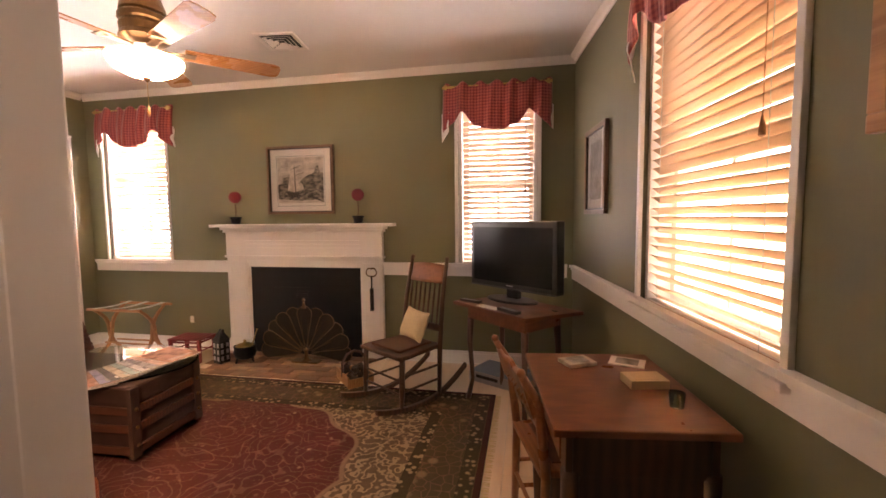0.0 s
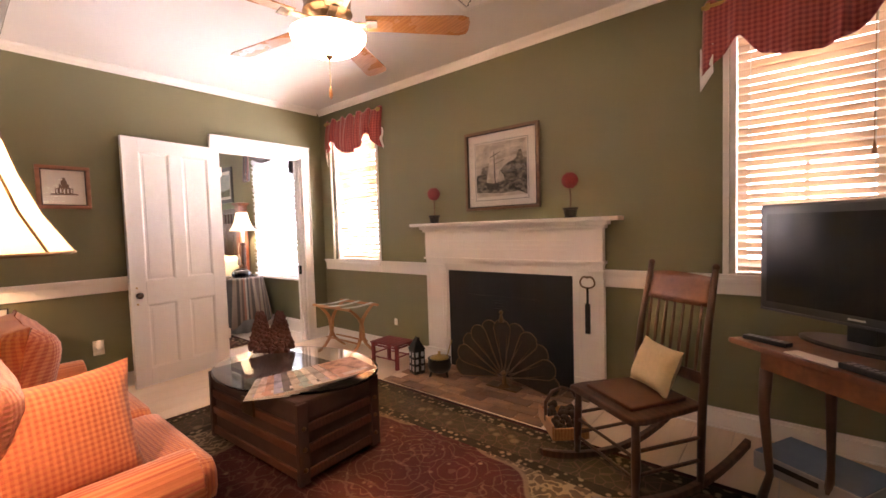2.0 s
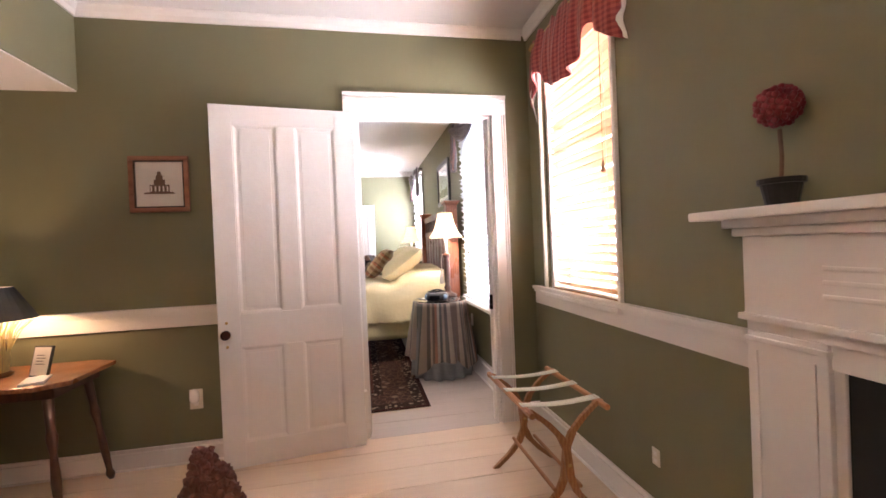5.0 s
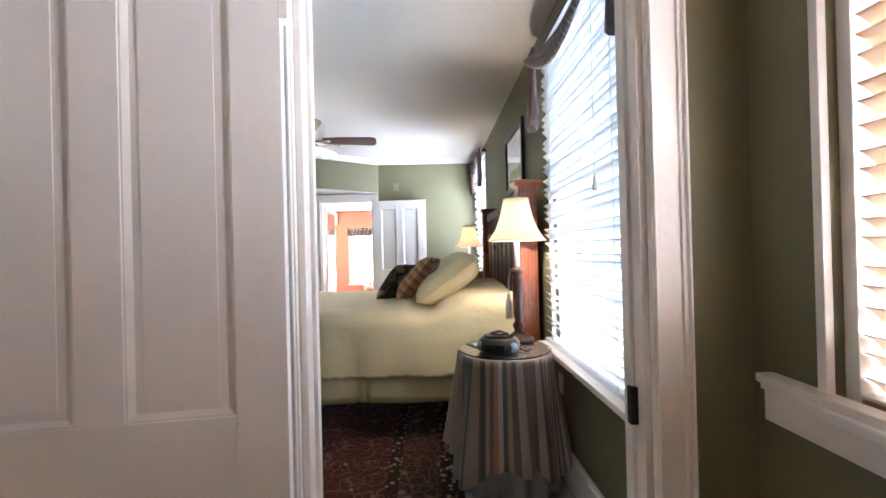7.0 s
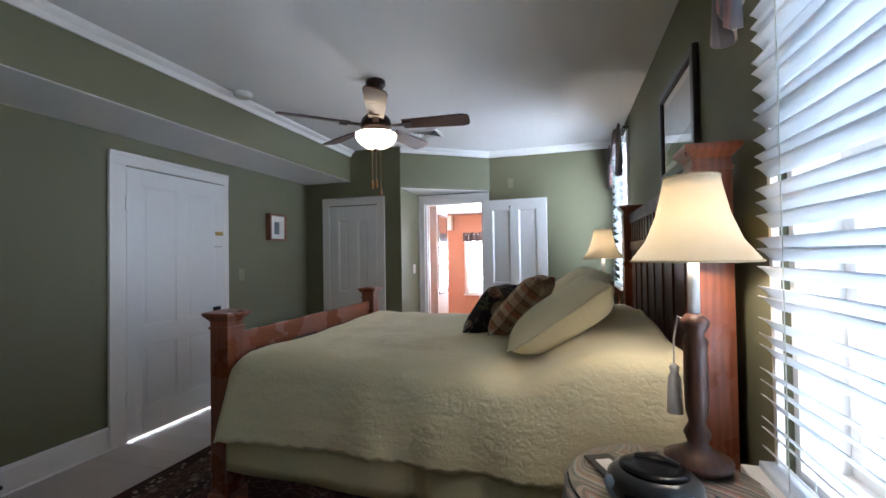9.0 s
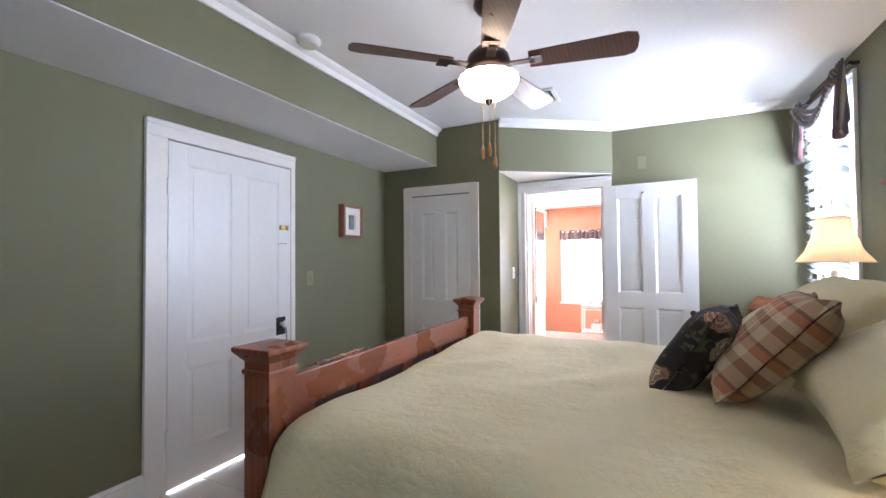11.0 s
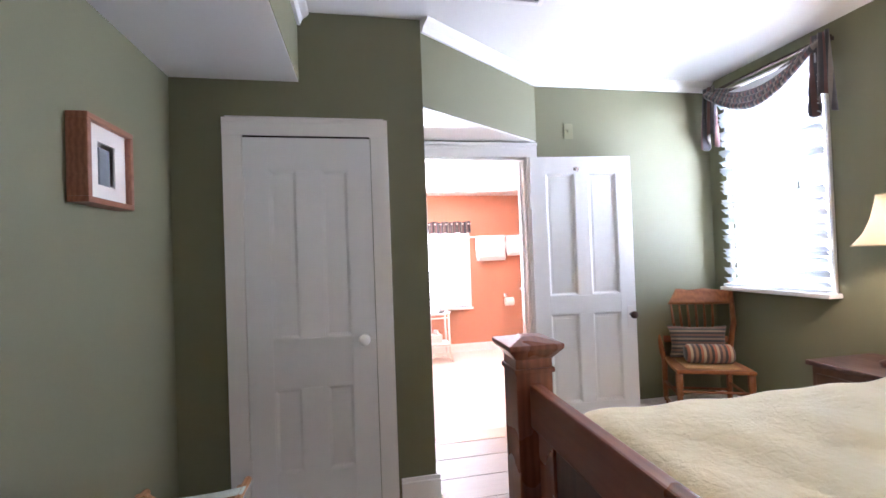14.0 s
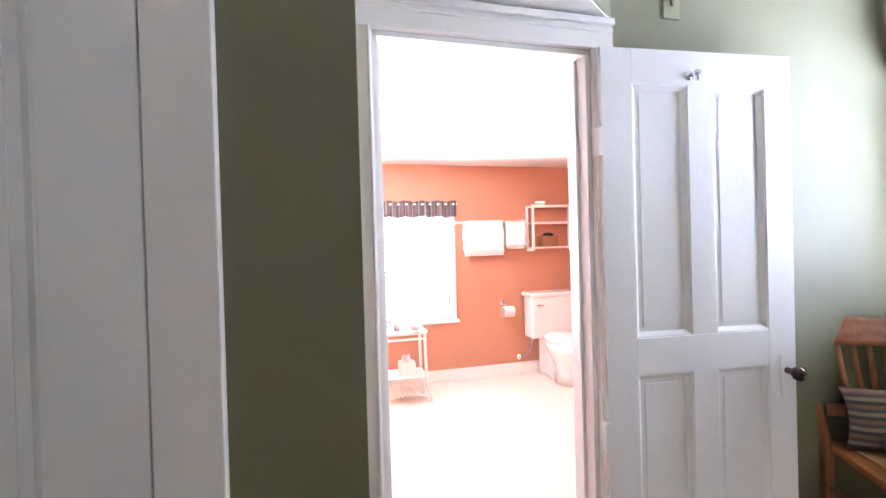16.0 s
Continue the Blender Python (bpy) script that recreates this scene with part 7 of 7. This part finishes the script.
def bed_lamp(name, m, lit, dark=True):
    root = thing(name, "turned dark wooden table lamp with cream bell shade", "lamp", m, "bedside lamps")
    Geo().lathe([(0.085, 0), (0.088, 0.02), (0.05, 0.04), (0.025, 0.06), (0.036, 0.09), (0.021, 0.12), (0.029, 0.15), (0.032, 0.24), (0.030, 0.33), (0.033, 0.35), (0.022, 0.37), (0.036, 0.395), (0.038, 0.41), (0.018, 0.43)], 24).make("base", DARKW, root, smooth=True)
    Geo().tube([(0, 0, 0.43), (0, 0, 0.62)], 0.016, 12).make("candle_tube", PORC, root, smooth=True)
    S = [(0.165, 0.580), (0.122, 0.64), (0.095, 0.71), (0.078, 0.785), (0.072, 0.82)]
    Geo().lathe(S + [(r - 0.003, z) for r, z in reversed(S)], 36, caps=False).make("shade", SHADE, root, smooth=True)
    g = Geo()
    for r, z in (S[0], S[-1]):
        g.tube([(r * math.cos(2 * math.pi * i / 36), r * math.sin(2 * math.pi * i / 36), z) for i in range(37)], 0.003, 5)
    g.tube([(0, 0, 0.80), (0, 0, 0.835)], 0.006, 8)
    g.make("trim", CREAMC, root)
    return root


bl = bed_lamp("bedside_lamp", bed_pose(-5.00, 3.655, 0.7145), True)
copy_thing(bl, bed_pose(-7.42, 3.60, 0.702))
bulb("bedside_bulb_near", -5.00 + BDX, 3.655 + BDY, 1.39, 15, (1.0, 0.82, 0.61), 0.03)
bulb("bedside_bulb_far", -7.42 + BDX, 3.60 + BDY, 1.385, 13, (1.0, 0.82, 0.61), 0.03)
ts = thing("lamp_tassel", "cream tassel hanging on a cord from the lamp", "tassel", bed_pose(-5.035, 3.62, 1.14))
Geo().tube([(0.035, 0.035, -0.03), (0.0, 0.0, -0.01), (-0.012, -0.01, -0.08), (-0.012, -0.01, -0.15)], 0.003, 6).make("cord", MATW, ts)
Geo().lathe([(0.004, 0.0), (0.014, -0.015), (0.010, -0.03), (0.018, -0.045), (0.022, -0.15), (0.0, -0.152)], 14, Matrix.Translation((-0.012, -0.01, -0.15))).make("tassel", MATW, ts, smooth=True)
rd = thing("clock_radio", "rounded black clock radio on the bedside table", "clock radio", bed_pose(-4.77, 3.50, 0.7145, 0, 0, 70))
Geo().lathe([(0.085, 0.0), (0.104, 0.012), (0.110, 0.034), (0.106, 0.058), (0.094, 0.072), (0.078, 0.079)], 36, None, 0.86).make("case", BLACK, rd, smooth=True)
Geo().lathe([(0.080, 0.0), (0.078, 0.006), (0.066, 0.010), (0.030, 0.008), (0.0, 0.008)], 32, pose(0, 0, 0.0785), 0.86).make("lid", SCREEN, rd, smooth=True)
Geo().box(-0.045, 0.045, -0.099, -0.090, 0.018, 0.052).make("display", SCREEN, rd, 0.004)
for x in (-0.085, 0.085):
    Geo().lathe([(0.026, -0.006), (0.024, 0.004), (0.0, 0.008)], 18, pose(x, -0.052, 0.036, 90, 0, 38 if x > 0 else -38)).make("speaker", BLUEISH, rd, smooth=True)
Geo().tube([(-0.05, 0.03, 0.088), (0.0, 0.045, 0.098), (0.05, 0.03, 0.088)], 0.006, 8).make("handle", BLACK, rd, smooth=True)
cd = Geo().tube([(0.08, 0.05, 0.012), (0.14, 0.02, 0.005), (0.17, 0.07, 0.005), (0.12, 0.10, 0.005)], 0.004, 6)
cd.make("cord", BLACK, rd, smooth=True)

pn = thing("card_and_pen", "white card on a dark folder beside the radio", "card", bed_pose(-4.92, 3.41, 0.7145, 0, 0, 25))
Geo().box(-0.07, 0.07, -0.04, 0.04, 0, 0.004).make("folder", BLACK, pn, 0.001)
Geo().box(-0.035, 0.035, -0.022, 0.022, 0.0045, 0.006).make("card", PAPER, pn)

# far bedside chest
nc = thing("bedside_chest", "small dark wooden bedside chest", "nightstand", bed_pose(-7.44, 3.58, 0.012))
Geo().box(-0.25, 0.25, -0.22, 0.22, 0.665, 0.69).make("top", BROWN, nc, 0.006)
Geo().box(-0.23, 0.23, -0.20, 0.20, 0.10, 0.665).make("body", BROWN, nc, 0.004)
for z in (0.14, 0.40):
    Geo().box(-0.205, 0.205, -0.212, -0.20, z, z + 0.23).make("drawer_front", BROWN, nc, 0.004)
    Geo().lathe(ball(0.014, 0, 6), 10, Matrix.Translation((0, -0.228, z + 0.115))).make("drawer_knob", BRASS, nc)
for x in (-0.2, 0.2):
    for y in (-0.17, 0.17):
        Geo().box(x - 0.02, x + 0.02, y - 0.02, y + 0.02, 0, 0.10).make("foot", BROWN, nc, 0.003)

# oak chair in the corner with striped cushions
side_chair("corner_chair", "golden oak pressed-back chair with a caned seat", bed_pose(-8.50, 3.50, 0.012, 0, 0, 66) @ Matrix.Diagonal((1.15, 1.0, 1.02, 1)), OAKZ, SEATC, 0.99, 1.2)
CCM = bed_pose(-8.50, 3.50, 0.021, 0, 0, 66)
o = pillow(Geo(), 0.40, 0.24, 0.11).make("striped_cushion", BOLSTZ, None, smooth=True)
o.matrix_basis = CCM @ pose(0, 0.125, 0.578, -12)
tagged(o, "dark striped cushion leaning on the oak chair", "cushion")
o = Geo().lathe([(0.001, -0.15), (0.05, -0.15), (0.066, -0.135), (0.068, 0.0), (0.066, 0.135), (0.05, 0.15), (0.001, 0.15)], 20, pose(0, 0, 0, 0, 90)).make("striped_bolster", BOLSTER, None, smooth=True)
o.matrix_basis = CCM @ pose(0.02, -0.02, 0.524)
tagged(o, "small striped bolster on the oak chair", "bolster")

# cord looped on the floor by the chair
pc = thing("extension_lead", "thin brown extension lead looped on the floor boards", "extension lead", bed_pose(-8.3, 3.2, 0.0165))
Geo().tube([(-0.42, -0.35, 0), (-0.25, -0.42, 0), (-0.05, -0.40, 0), (0.10, -0.30, 0), (0.05, -0.12, 0), (-0.12, 0.0, 0), (0.02, 0.16, 0), (0.28, 0.20, 0), (0.48, 0.36, 0), (0.60, 0.52, 0)], 0.003, 6).make("cable", DKNOB, pc, smooth=True)

# rug under the bed
rb = thing("bedroom_rug", "dark floral oriental rug under the bed", "rug", bed_pose(-5.98, 2.09, 0.0122))
Geo().box(-1.92, 1.92, -1.21, 1.21, 0.0, 0.009).make("pile", RUGB, rb, 0.003)
g = Geo()
for s in (-1, 1):
    for k in range(140):
        y = -1.20 + 2.40 * k / 139
        g.tube([(s * 1.918, y, 0.004), (s * (1.96 + 0.006 * math.sin(k * 3.1)), y + 0.006 * math.sin(k * 1.9), 0.003)], 0.0028, 4)
tagged(g.make("fringe", CREAMC, rb), "", "", "", "stuff")

# wall details
wr = thing("shell_wreath", "round wreath of pale sea shells on the wall", "wreath", SM @ pose(4.765, 0, 1.66))
Geo().tube([(0.13 * math.cos(2 * math.pi * i / 24), -0.03, 0.13 * math.sin(2 * math.pi * i / 24)) for i in range(25)], 0.03, 8).make("ring", STEM, wr)
g = Geo()
rnd = random.Random(5)
for k in range(90):
    a, b = k * 2.4, rnd.random() * 2 * math.pi
    rr, s = 0.13 + 0.05 * math.cos(b), 0.018 + 0.012 * rnd.random()
    mm = Matrix.Translation((rr * math.cos(a), -0.045 - 0.03 * abs(math.sin(b)), rr * math.sin(a))) @ Euler((rnd.random() * 6, rnd.random() * 6, 0)).to_matrix().to_4x4()
    g.lathe([(0.001, -s * 0.3), (s, -s * 0.2), (s * 0.8, s * 0.2), (s * 0.3, s * 0.5), (0.001, s * 0.55)], 8, mm)
tagged(g.make("shells", SHELL, wr, smooth=True), "", "", "", "stuff")


def switch_plate(m, label, tall=0.115, w=0.072, mat=PLASTIC):
    root = thing("switch_plate", label, "switch", m)
    Geo().box(-w / 2, w / 2, -0.006, 0, -tall / 2, tall / 2).make("plate", mat, root, 0.003)
    Geo().box(-0.005, 0.005, -0.016, -0.006, -0.010, 0.012).make("toggle", mat, root, 0.002)
    return root


GPLATE = paint("painted_switch_plate", (0.23, 0.23, 0.13), 0.45)
switch_plate(SM @ pose(7.04, 0, 1.17), "green painted light switch plate", mat=GPLATE)
switch_plate(EM @ pose(2.66, 0, 2.20), "green painted blank switch plate high on the wall", mat=GPLATE)
switch_plate(pose(BDX, 1.475 + BDY, 0, 0, 0, 180) @ pose(8.55, 0, 1.17), "white light switch plate beside the bathroom door", mat=WHITE)
sd = thing("smoke_detector", "round white smoke detector on the crown moulding", "smoke detector", bed_pose(-6.27, 0.95, BCEIL - 0.001))
Geo().lathe([(0.0, 0), (0.068, -0.001), (0.07, -0.02), (0.055, -0.038), (0.0, -0.042)], 28).make("case", PORC, sd, smooth=True)
Geo().lathe([(0.05, -0.0385), (0.05, -0.041), (0.03, -0.042), (0.03, -0.0425)], 20).make("grille", PLASTIC, sd)

for u in (5.00, 5.165):
    ds = thing("door_stop", "small dark rubber-tipped door stop on the baseboard", "door stop", SM @ pose(u, -0.022, 0.088, 90), "baseboard door stops")
    Geo().lathe([(0.014, 0), (0.014, 0.004), (0.006, 0.008), (0.006, 0.05)], 12).make("stem", BRASS, ds, smooth=True)
    Geo().lathe([(0.011, 0.05), (0.013, 0.056), (0.012, 0.07), (0.0, 0.074)], 12).make("tip", IRON, ds, smooth=True)

# ---------------------------------------------------------------- bathroom
BW = bed_pose(-11.45, 0, 0, 0, 0, 90)     # local x along +y, -y into the room
ws = thing("wicker_stand", "white wicker stand with a glass top and open shelf", "stand", BW @ pose(1.97, -0.36, 0.004))
for x in (-0.17, 0.17):
    for y in (-0.13, 0.13):
        Geo().tube([(x * 1.15, y * 1.15, 0), (x, y, 0.16), (x * 0.95, y * 0.95, 0.60)], [0.016, 0.013, 0.013], 8).make("leg", WICKER, ws, smooth=True)
for z in (0.20, 0.575):
    Geo().box(-0.18, 0.18, -0.145, 0.145, z, z + 0.02).make("shelf", WICKER, ws, 0.006)
Geo().box(-0.18, 0.18, -0.15, 0.15, 0.596, 0.604).make("glass", TOPG, ws, 0.002)
g = Geo()
for k in range(9):
    x = -0.16 + 0.04 * k
    for s in (-1, 1):
        g.tube([(x, -0.15, 0.06), (x + s * 0.04, -0.152, 0.13), (x, -0.15, 0.20)], 0.005, 5)
g.tube([(-0.19, -0.15, 0.05), (0, -0.152, 0.10), (0.19, -0.15, 0.05)], 0.008, 6)
for y in (-0.14, 0.14):
    g.tube([(-0.17, y, 0.54), (0.17, y, 0.54)], 0.010, 6)
tagged(g.make("lattice", WICKER, ws), "", "", "", "stuff")
for x, mt, r, h in ((-0.06, PORC, 0.03, 0.09), (0.10, PORC, 0.045, 0.07)):
    o = thing("toiletry_jar", "small white toiletry jar on the wicker stand", "jar", BW @ pose(1.97 + x, -0.36, 0.6085))
    Geo().lathe([(r, 0), (r * 1.05, h * 0.7), (r * 0.7, h), (0, h)], 18).make("jar", mt, o, smooth=True)
o = thing("tissue_box", "beige tissue box with a tissue on the stand shelf", "tissue box", BW @ pose(1.99, -0.36, 0.2245))
Geo().box(-0.07, 0.07, -0.06, 0.06, 0, 0.10).make("box", MATW, o, 0.004)
Geo().sheet(lambda u, v: ((u - 0.5) * 0.09 * (1 - v * 0.4), 0.02 * math.sin(7 * u), 0.10 + 0.06 * v), 8, 4).make("tissue", TOWEL, o, smooth=True, thick=0.002)
tb = thing("towel_bar", "white ceramic towel bar on the wall", "towel bar", BW @ pose(2.90, 0, 1.545))
Geo().tube([(-0.37, -0.07, 0), (0.36, -0.07, 0)], 0.010, 10).make("bar", PORC, tb)
for x in (-0.37, 0.36):
    Geo().box(x - 0.02, x + 0.02, -0.085, 0, -0.022, 0.022).make("bracket", PORC, tb, 0.006)


def hung_towel(x, w, front, back):
    root = thing("hand_towel", "folded white terry towel hanging on the bar", "towel", BW @ pose(2.90 + x, 0, 1.545), "hung towels")

    def fn(u, v):
        s = v * (front + back)
        xx = (u - 0.5) * w + 0.004 * math.sin(20 * v)
        if s < back:
            return (xx, -0.045 + 0.003 * math.sin(u * 9), -(back - s))
        return (xx, -0.095 - 0.008 * math.sin(u * 7 + 1), -(s - back))
    for k in range(2):
        Geo().sheet(fn, 10, 22, m=pose(0.012 * k, 0, 0.012 + 0.006 * k, 0, 0, 0) @ Matrix.Diagonal((1 - 0.06 * k, 1 + 0.12 * k, 1 - 0.08 * k, 1))).make("towel_layer", TOWEL, root, smooth=True, thick=0.012)


hung_towel(-0.07, 0.40, 0.34, 0.28)
hung_towel(0.26, 0.20, 0.28, 0.24)
rp = thing("paper_holder", "chrome toilet paper holder with a white roll", "paper holder", BW @ pose(3.04, 0, 0.70))
Geo().tube([(0, 0, 0.03), (0, -0.05, 0.035), (0, -0.08, 0.01), (0, -0.08, -0.05)], 0.008, 8).lathe([(0.025, 0), (0.025, 0.008), (0, 0.01)], 14, pose(0, 0, 0.03, 90)).make("arm", CHROME, rp, smooth=True)
Geo().lathe([(0.02, -0.055), (0.055, -0.055), (0.055, 0.055), (0.02, 0.055), (0.02, -0.055)], 24, pose(0.03, -0.08, -0.05, 0, 90)).make("roll", PAPER, rp)
tank = thing("toilet", "white porcelain toilet with tank and closed lid", "toilet", BW @ pose(3.50, 0, 0.004))
Geo().box(-0.24, 0.24, -0.22, -0.03, 0.38, 0.79).make("tank", PORC, tank, 0.02)
Geo().box(-0.255, 0.255, -0.235, -0.02, 0.79, 0.83).make("tank_lid", PORC, tank, 0.01)
Geo().box(-0.19, -0.12, -0.24, -0.221, 0.70, 0.715).make("flush_lever", CHROME, tank, 0.003)
Geo().lathe([(0.11, 0), (0.10, 0.1), (0.13, 0.22), (0.19, 0.33), (0.195, 0.39), (0.0, 0.39)], 30, pose(0, -0.45, 0), 1.25).make("bowl", PORC, tank, smooth=True)
Geo().lathe([(0.20, 0.395), (0.20, 0.425), (0.18, 0.435), (0.0, 0.437)], 30, pose(0, -0.45, 0), 1.25).make("lid", PORC, tank)
Geo().box(-0.10, 0.10, -0.35, -0.05, 0.0, 0.38).make("pedestal", PORC, tank, 0.03)
Geo().tube([(-0.18, -0.10, 0.38), (-0.20, -0.08, 0.24), (-0.27, -0.05, 0.17), (-0.29, 0.0, 0.16)], 0.008, 8).lathe([(0.03, 0), (0.03, 0.008), (0.0, 0.012)], 14, pose(-0.29, 0, 0.16, 90)).make("supply_hose", CHROME, tank, smooth=True)
sf = thing("wall_shelf", "white wicker wall shelf with jars and a basket", "shelf", BW @ pose(3.57, 0, 1.25))
for x in (-0.24, 0.24):
    Geo().box(x - 0.012, x + 0.012, -0.16, -0.002, 0.0, 0.03).box(x - 0.012, x + 0.012, -0.16, -0.136, 0.03, 0.46).box(x - 0.012, x + 0.012, -0.026, -0.002, 0.03, 0.46).make("side", WICKER, sf, 0.004)
for z in (0.02, 0.27, 0.44):
    Geo().box(-0.228, 0.228, -0.155, -0.004, z, z + 0.018).make("board", WICKER, sf, 0.004)
o = thing("shelf_basket", "small brown basket on the wall shelf", "basket", BW @ pose(3.53, -0.08, 1.2885))
Geo().box(-0.09, 0.09, -0.055, 0.055, 0, 0.11).make("weave", BASKET, o, 0.008)
Geo().lathe(ball(0.06, 0.115, 8, 0.5), 16).make("contents", IRON, o, smooth=True)
o = thing("shell_dish", "white shell dish on the wall shelf", "dish", BW @ pose(3.45, -0.08, 1.7085))
Geo().lathe([(0.03, 0), (0.05, 0.02), (0.055, 0.04), (0.045, 0.04), (0.0, 0.015)], 18).make("dish", PORC, o, smooth=True)
lc = thing("linen_cabinet", "tall white cabinet with a narrow dark-framed mirror", "cabinet", bed_pose(-10.15, 1.165, 0.004))
Geo().box(-0.30, 0.30, -0.21, 0.21, 0, 2.10).make("body", WHITE, lc, 0.004)
Geo().box(-0.22, 0.22, 0.2105, 0.215, 0.75, 1.95).make("mirror", CHROME, lc)
g = Geo().box(-0.25, -0.22, 0.2105, 0.225, 0.72, 1.98).box(0.22, 0.25, 0.2105, 0.225, 0.72, 1.98).box(-0.22, 0.22, 0.2105, 0.225, 0.72, 0.75).box(-0.22, 0.22, 0.2105, 0.225, 1.95, 1.98)
g.make("mirror_frame", FRAMEB, lc, 0.002)
ac = thing("wall_heater", "small white louvred wall heater under the ceiling", "heater", BW @ pose(1.08, 0, 1.94))
Geo().box(-0.13, 0.13, -0.16, -0.002, -0.12, 0.15).make("case", WHITE, ac, 0.008)
g = Geo()
for k in range(5):
    g.box(-0.11, 0.11, -0.166, -0.16, -0.09 + 0.025 * k, -0.078 + 0.025 * k)
g.make("louvre", PLASTIC, ac)

# ---------------------------------------------------------------- floors, hearth, ground
g = Geo().box(-11.7, 2.6, -1.4, 4.2, -0.06, -0.012)
setting(g.make("subfloor", PLANKB), "dark boards under the floor", "floor")


def board_floor(name, label, x0, x1, y0, y1, w, mat, seed):
    root = setting(thing(name, "", "", pose(0, 0, 0)), label, "floor")
    rnd = random.Random(seed)
    x = x0
    while x < x1 - 0.01:
        ww = min(w * (0.9 + 0.25 * rnd.random()), x1 - x)
        cuts = [y0, y0 + (y1 - y0) * (0.3 + 0.4 * rnd.random()), y1]
        for a, b in zip(cuts, cuts[1:]):
            o = Geo().box(0.0018, ww - 0.0018, a + 0.001, b - 0.001, -0.011, 0.012 - 0.0006 * rnd.random()).make("board", mat, root, 0.0015)
            o.location.x = x
        x += ww
    return root


board_floor("floor_living", "pale painted wide floor boards", WX + 0.001, 2.2, -1.2, NY, 0.21, PLANKL, 1)
board_floor("floor_bedroom", "grey-beige painted wide floor boards", END, WX, SY - 0.2, BNY, 0.21, PLANKB, 2)
g = Geo().box(-11.45, -8.905, 0.95, NY, -0.011, 0.004)
setting(g.make("floor_bath", VINYL, m=bed_pose(0, 0, 0)), "cream vinyl bathroom floor", "floor")

he = setting(thing("hearth", "", "", pose(0, 0, 0)), "worn brick hearth with a pale wooden border", "hearth")
for x0, x1, y0, y1 in ((-1.69, 0.02, 3.16, 3.225), (-1.69, -1.625, 3.225, 3.82), (-0.045, 0.02, 3.225, 3.82)):
    Geo().box(x0, x1, y0, y1, 0.0125, 0.021).make("border_board", PLANKL, he, 0.003)
Geo().box(-1.625, -0.045, 3.225, NY - 0.02, 0.0121, 0.0165).make("mortar_bed", MORTAR, he)
rnd = random.Random(3)
bm0 = Geo().box(-0.0985, 0.0985, -0.0485, 0.0485, 0, 0.008).make("brick", BRICK, he, 0.004).data
bpy.data.objects.remove(he.children[-1])
for j in range(6):
    for i in range(8):
        x, y = -1.525 + 0.203 * i + (0.10 if j % 2 else 0.0), 3.28 + 0.103 * j
        if x > -0.14:
            continue
        o = new("brick", bm0)
        o.parent = he
        o.matrix_basis = pose(x, y, 0.0146 + 0.0012 * rnd.random(), 0.4 * (rnd.random() - 0.5), 0.4 * (rnd.random() - 0.5), 1.2 * (rnd.random() - 0.5))

gr = Geo().box(-400, 400, -400, 400, -0.9, -0.6)
setting(gr.make("ground", plain("lawn", (0.09, 0.12, 0.05), 0.9, 0, 0.4, 0.5, 0.3)), "lawn outside the house", "ground")
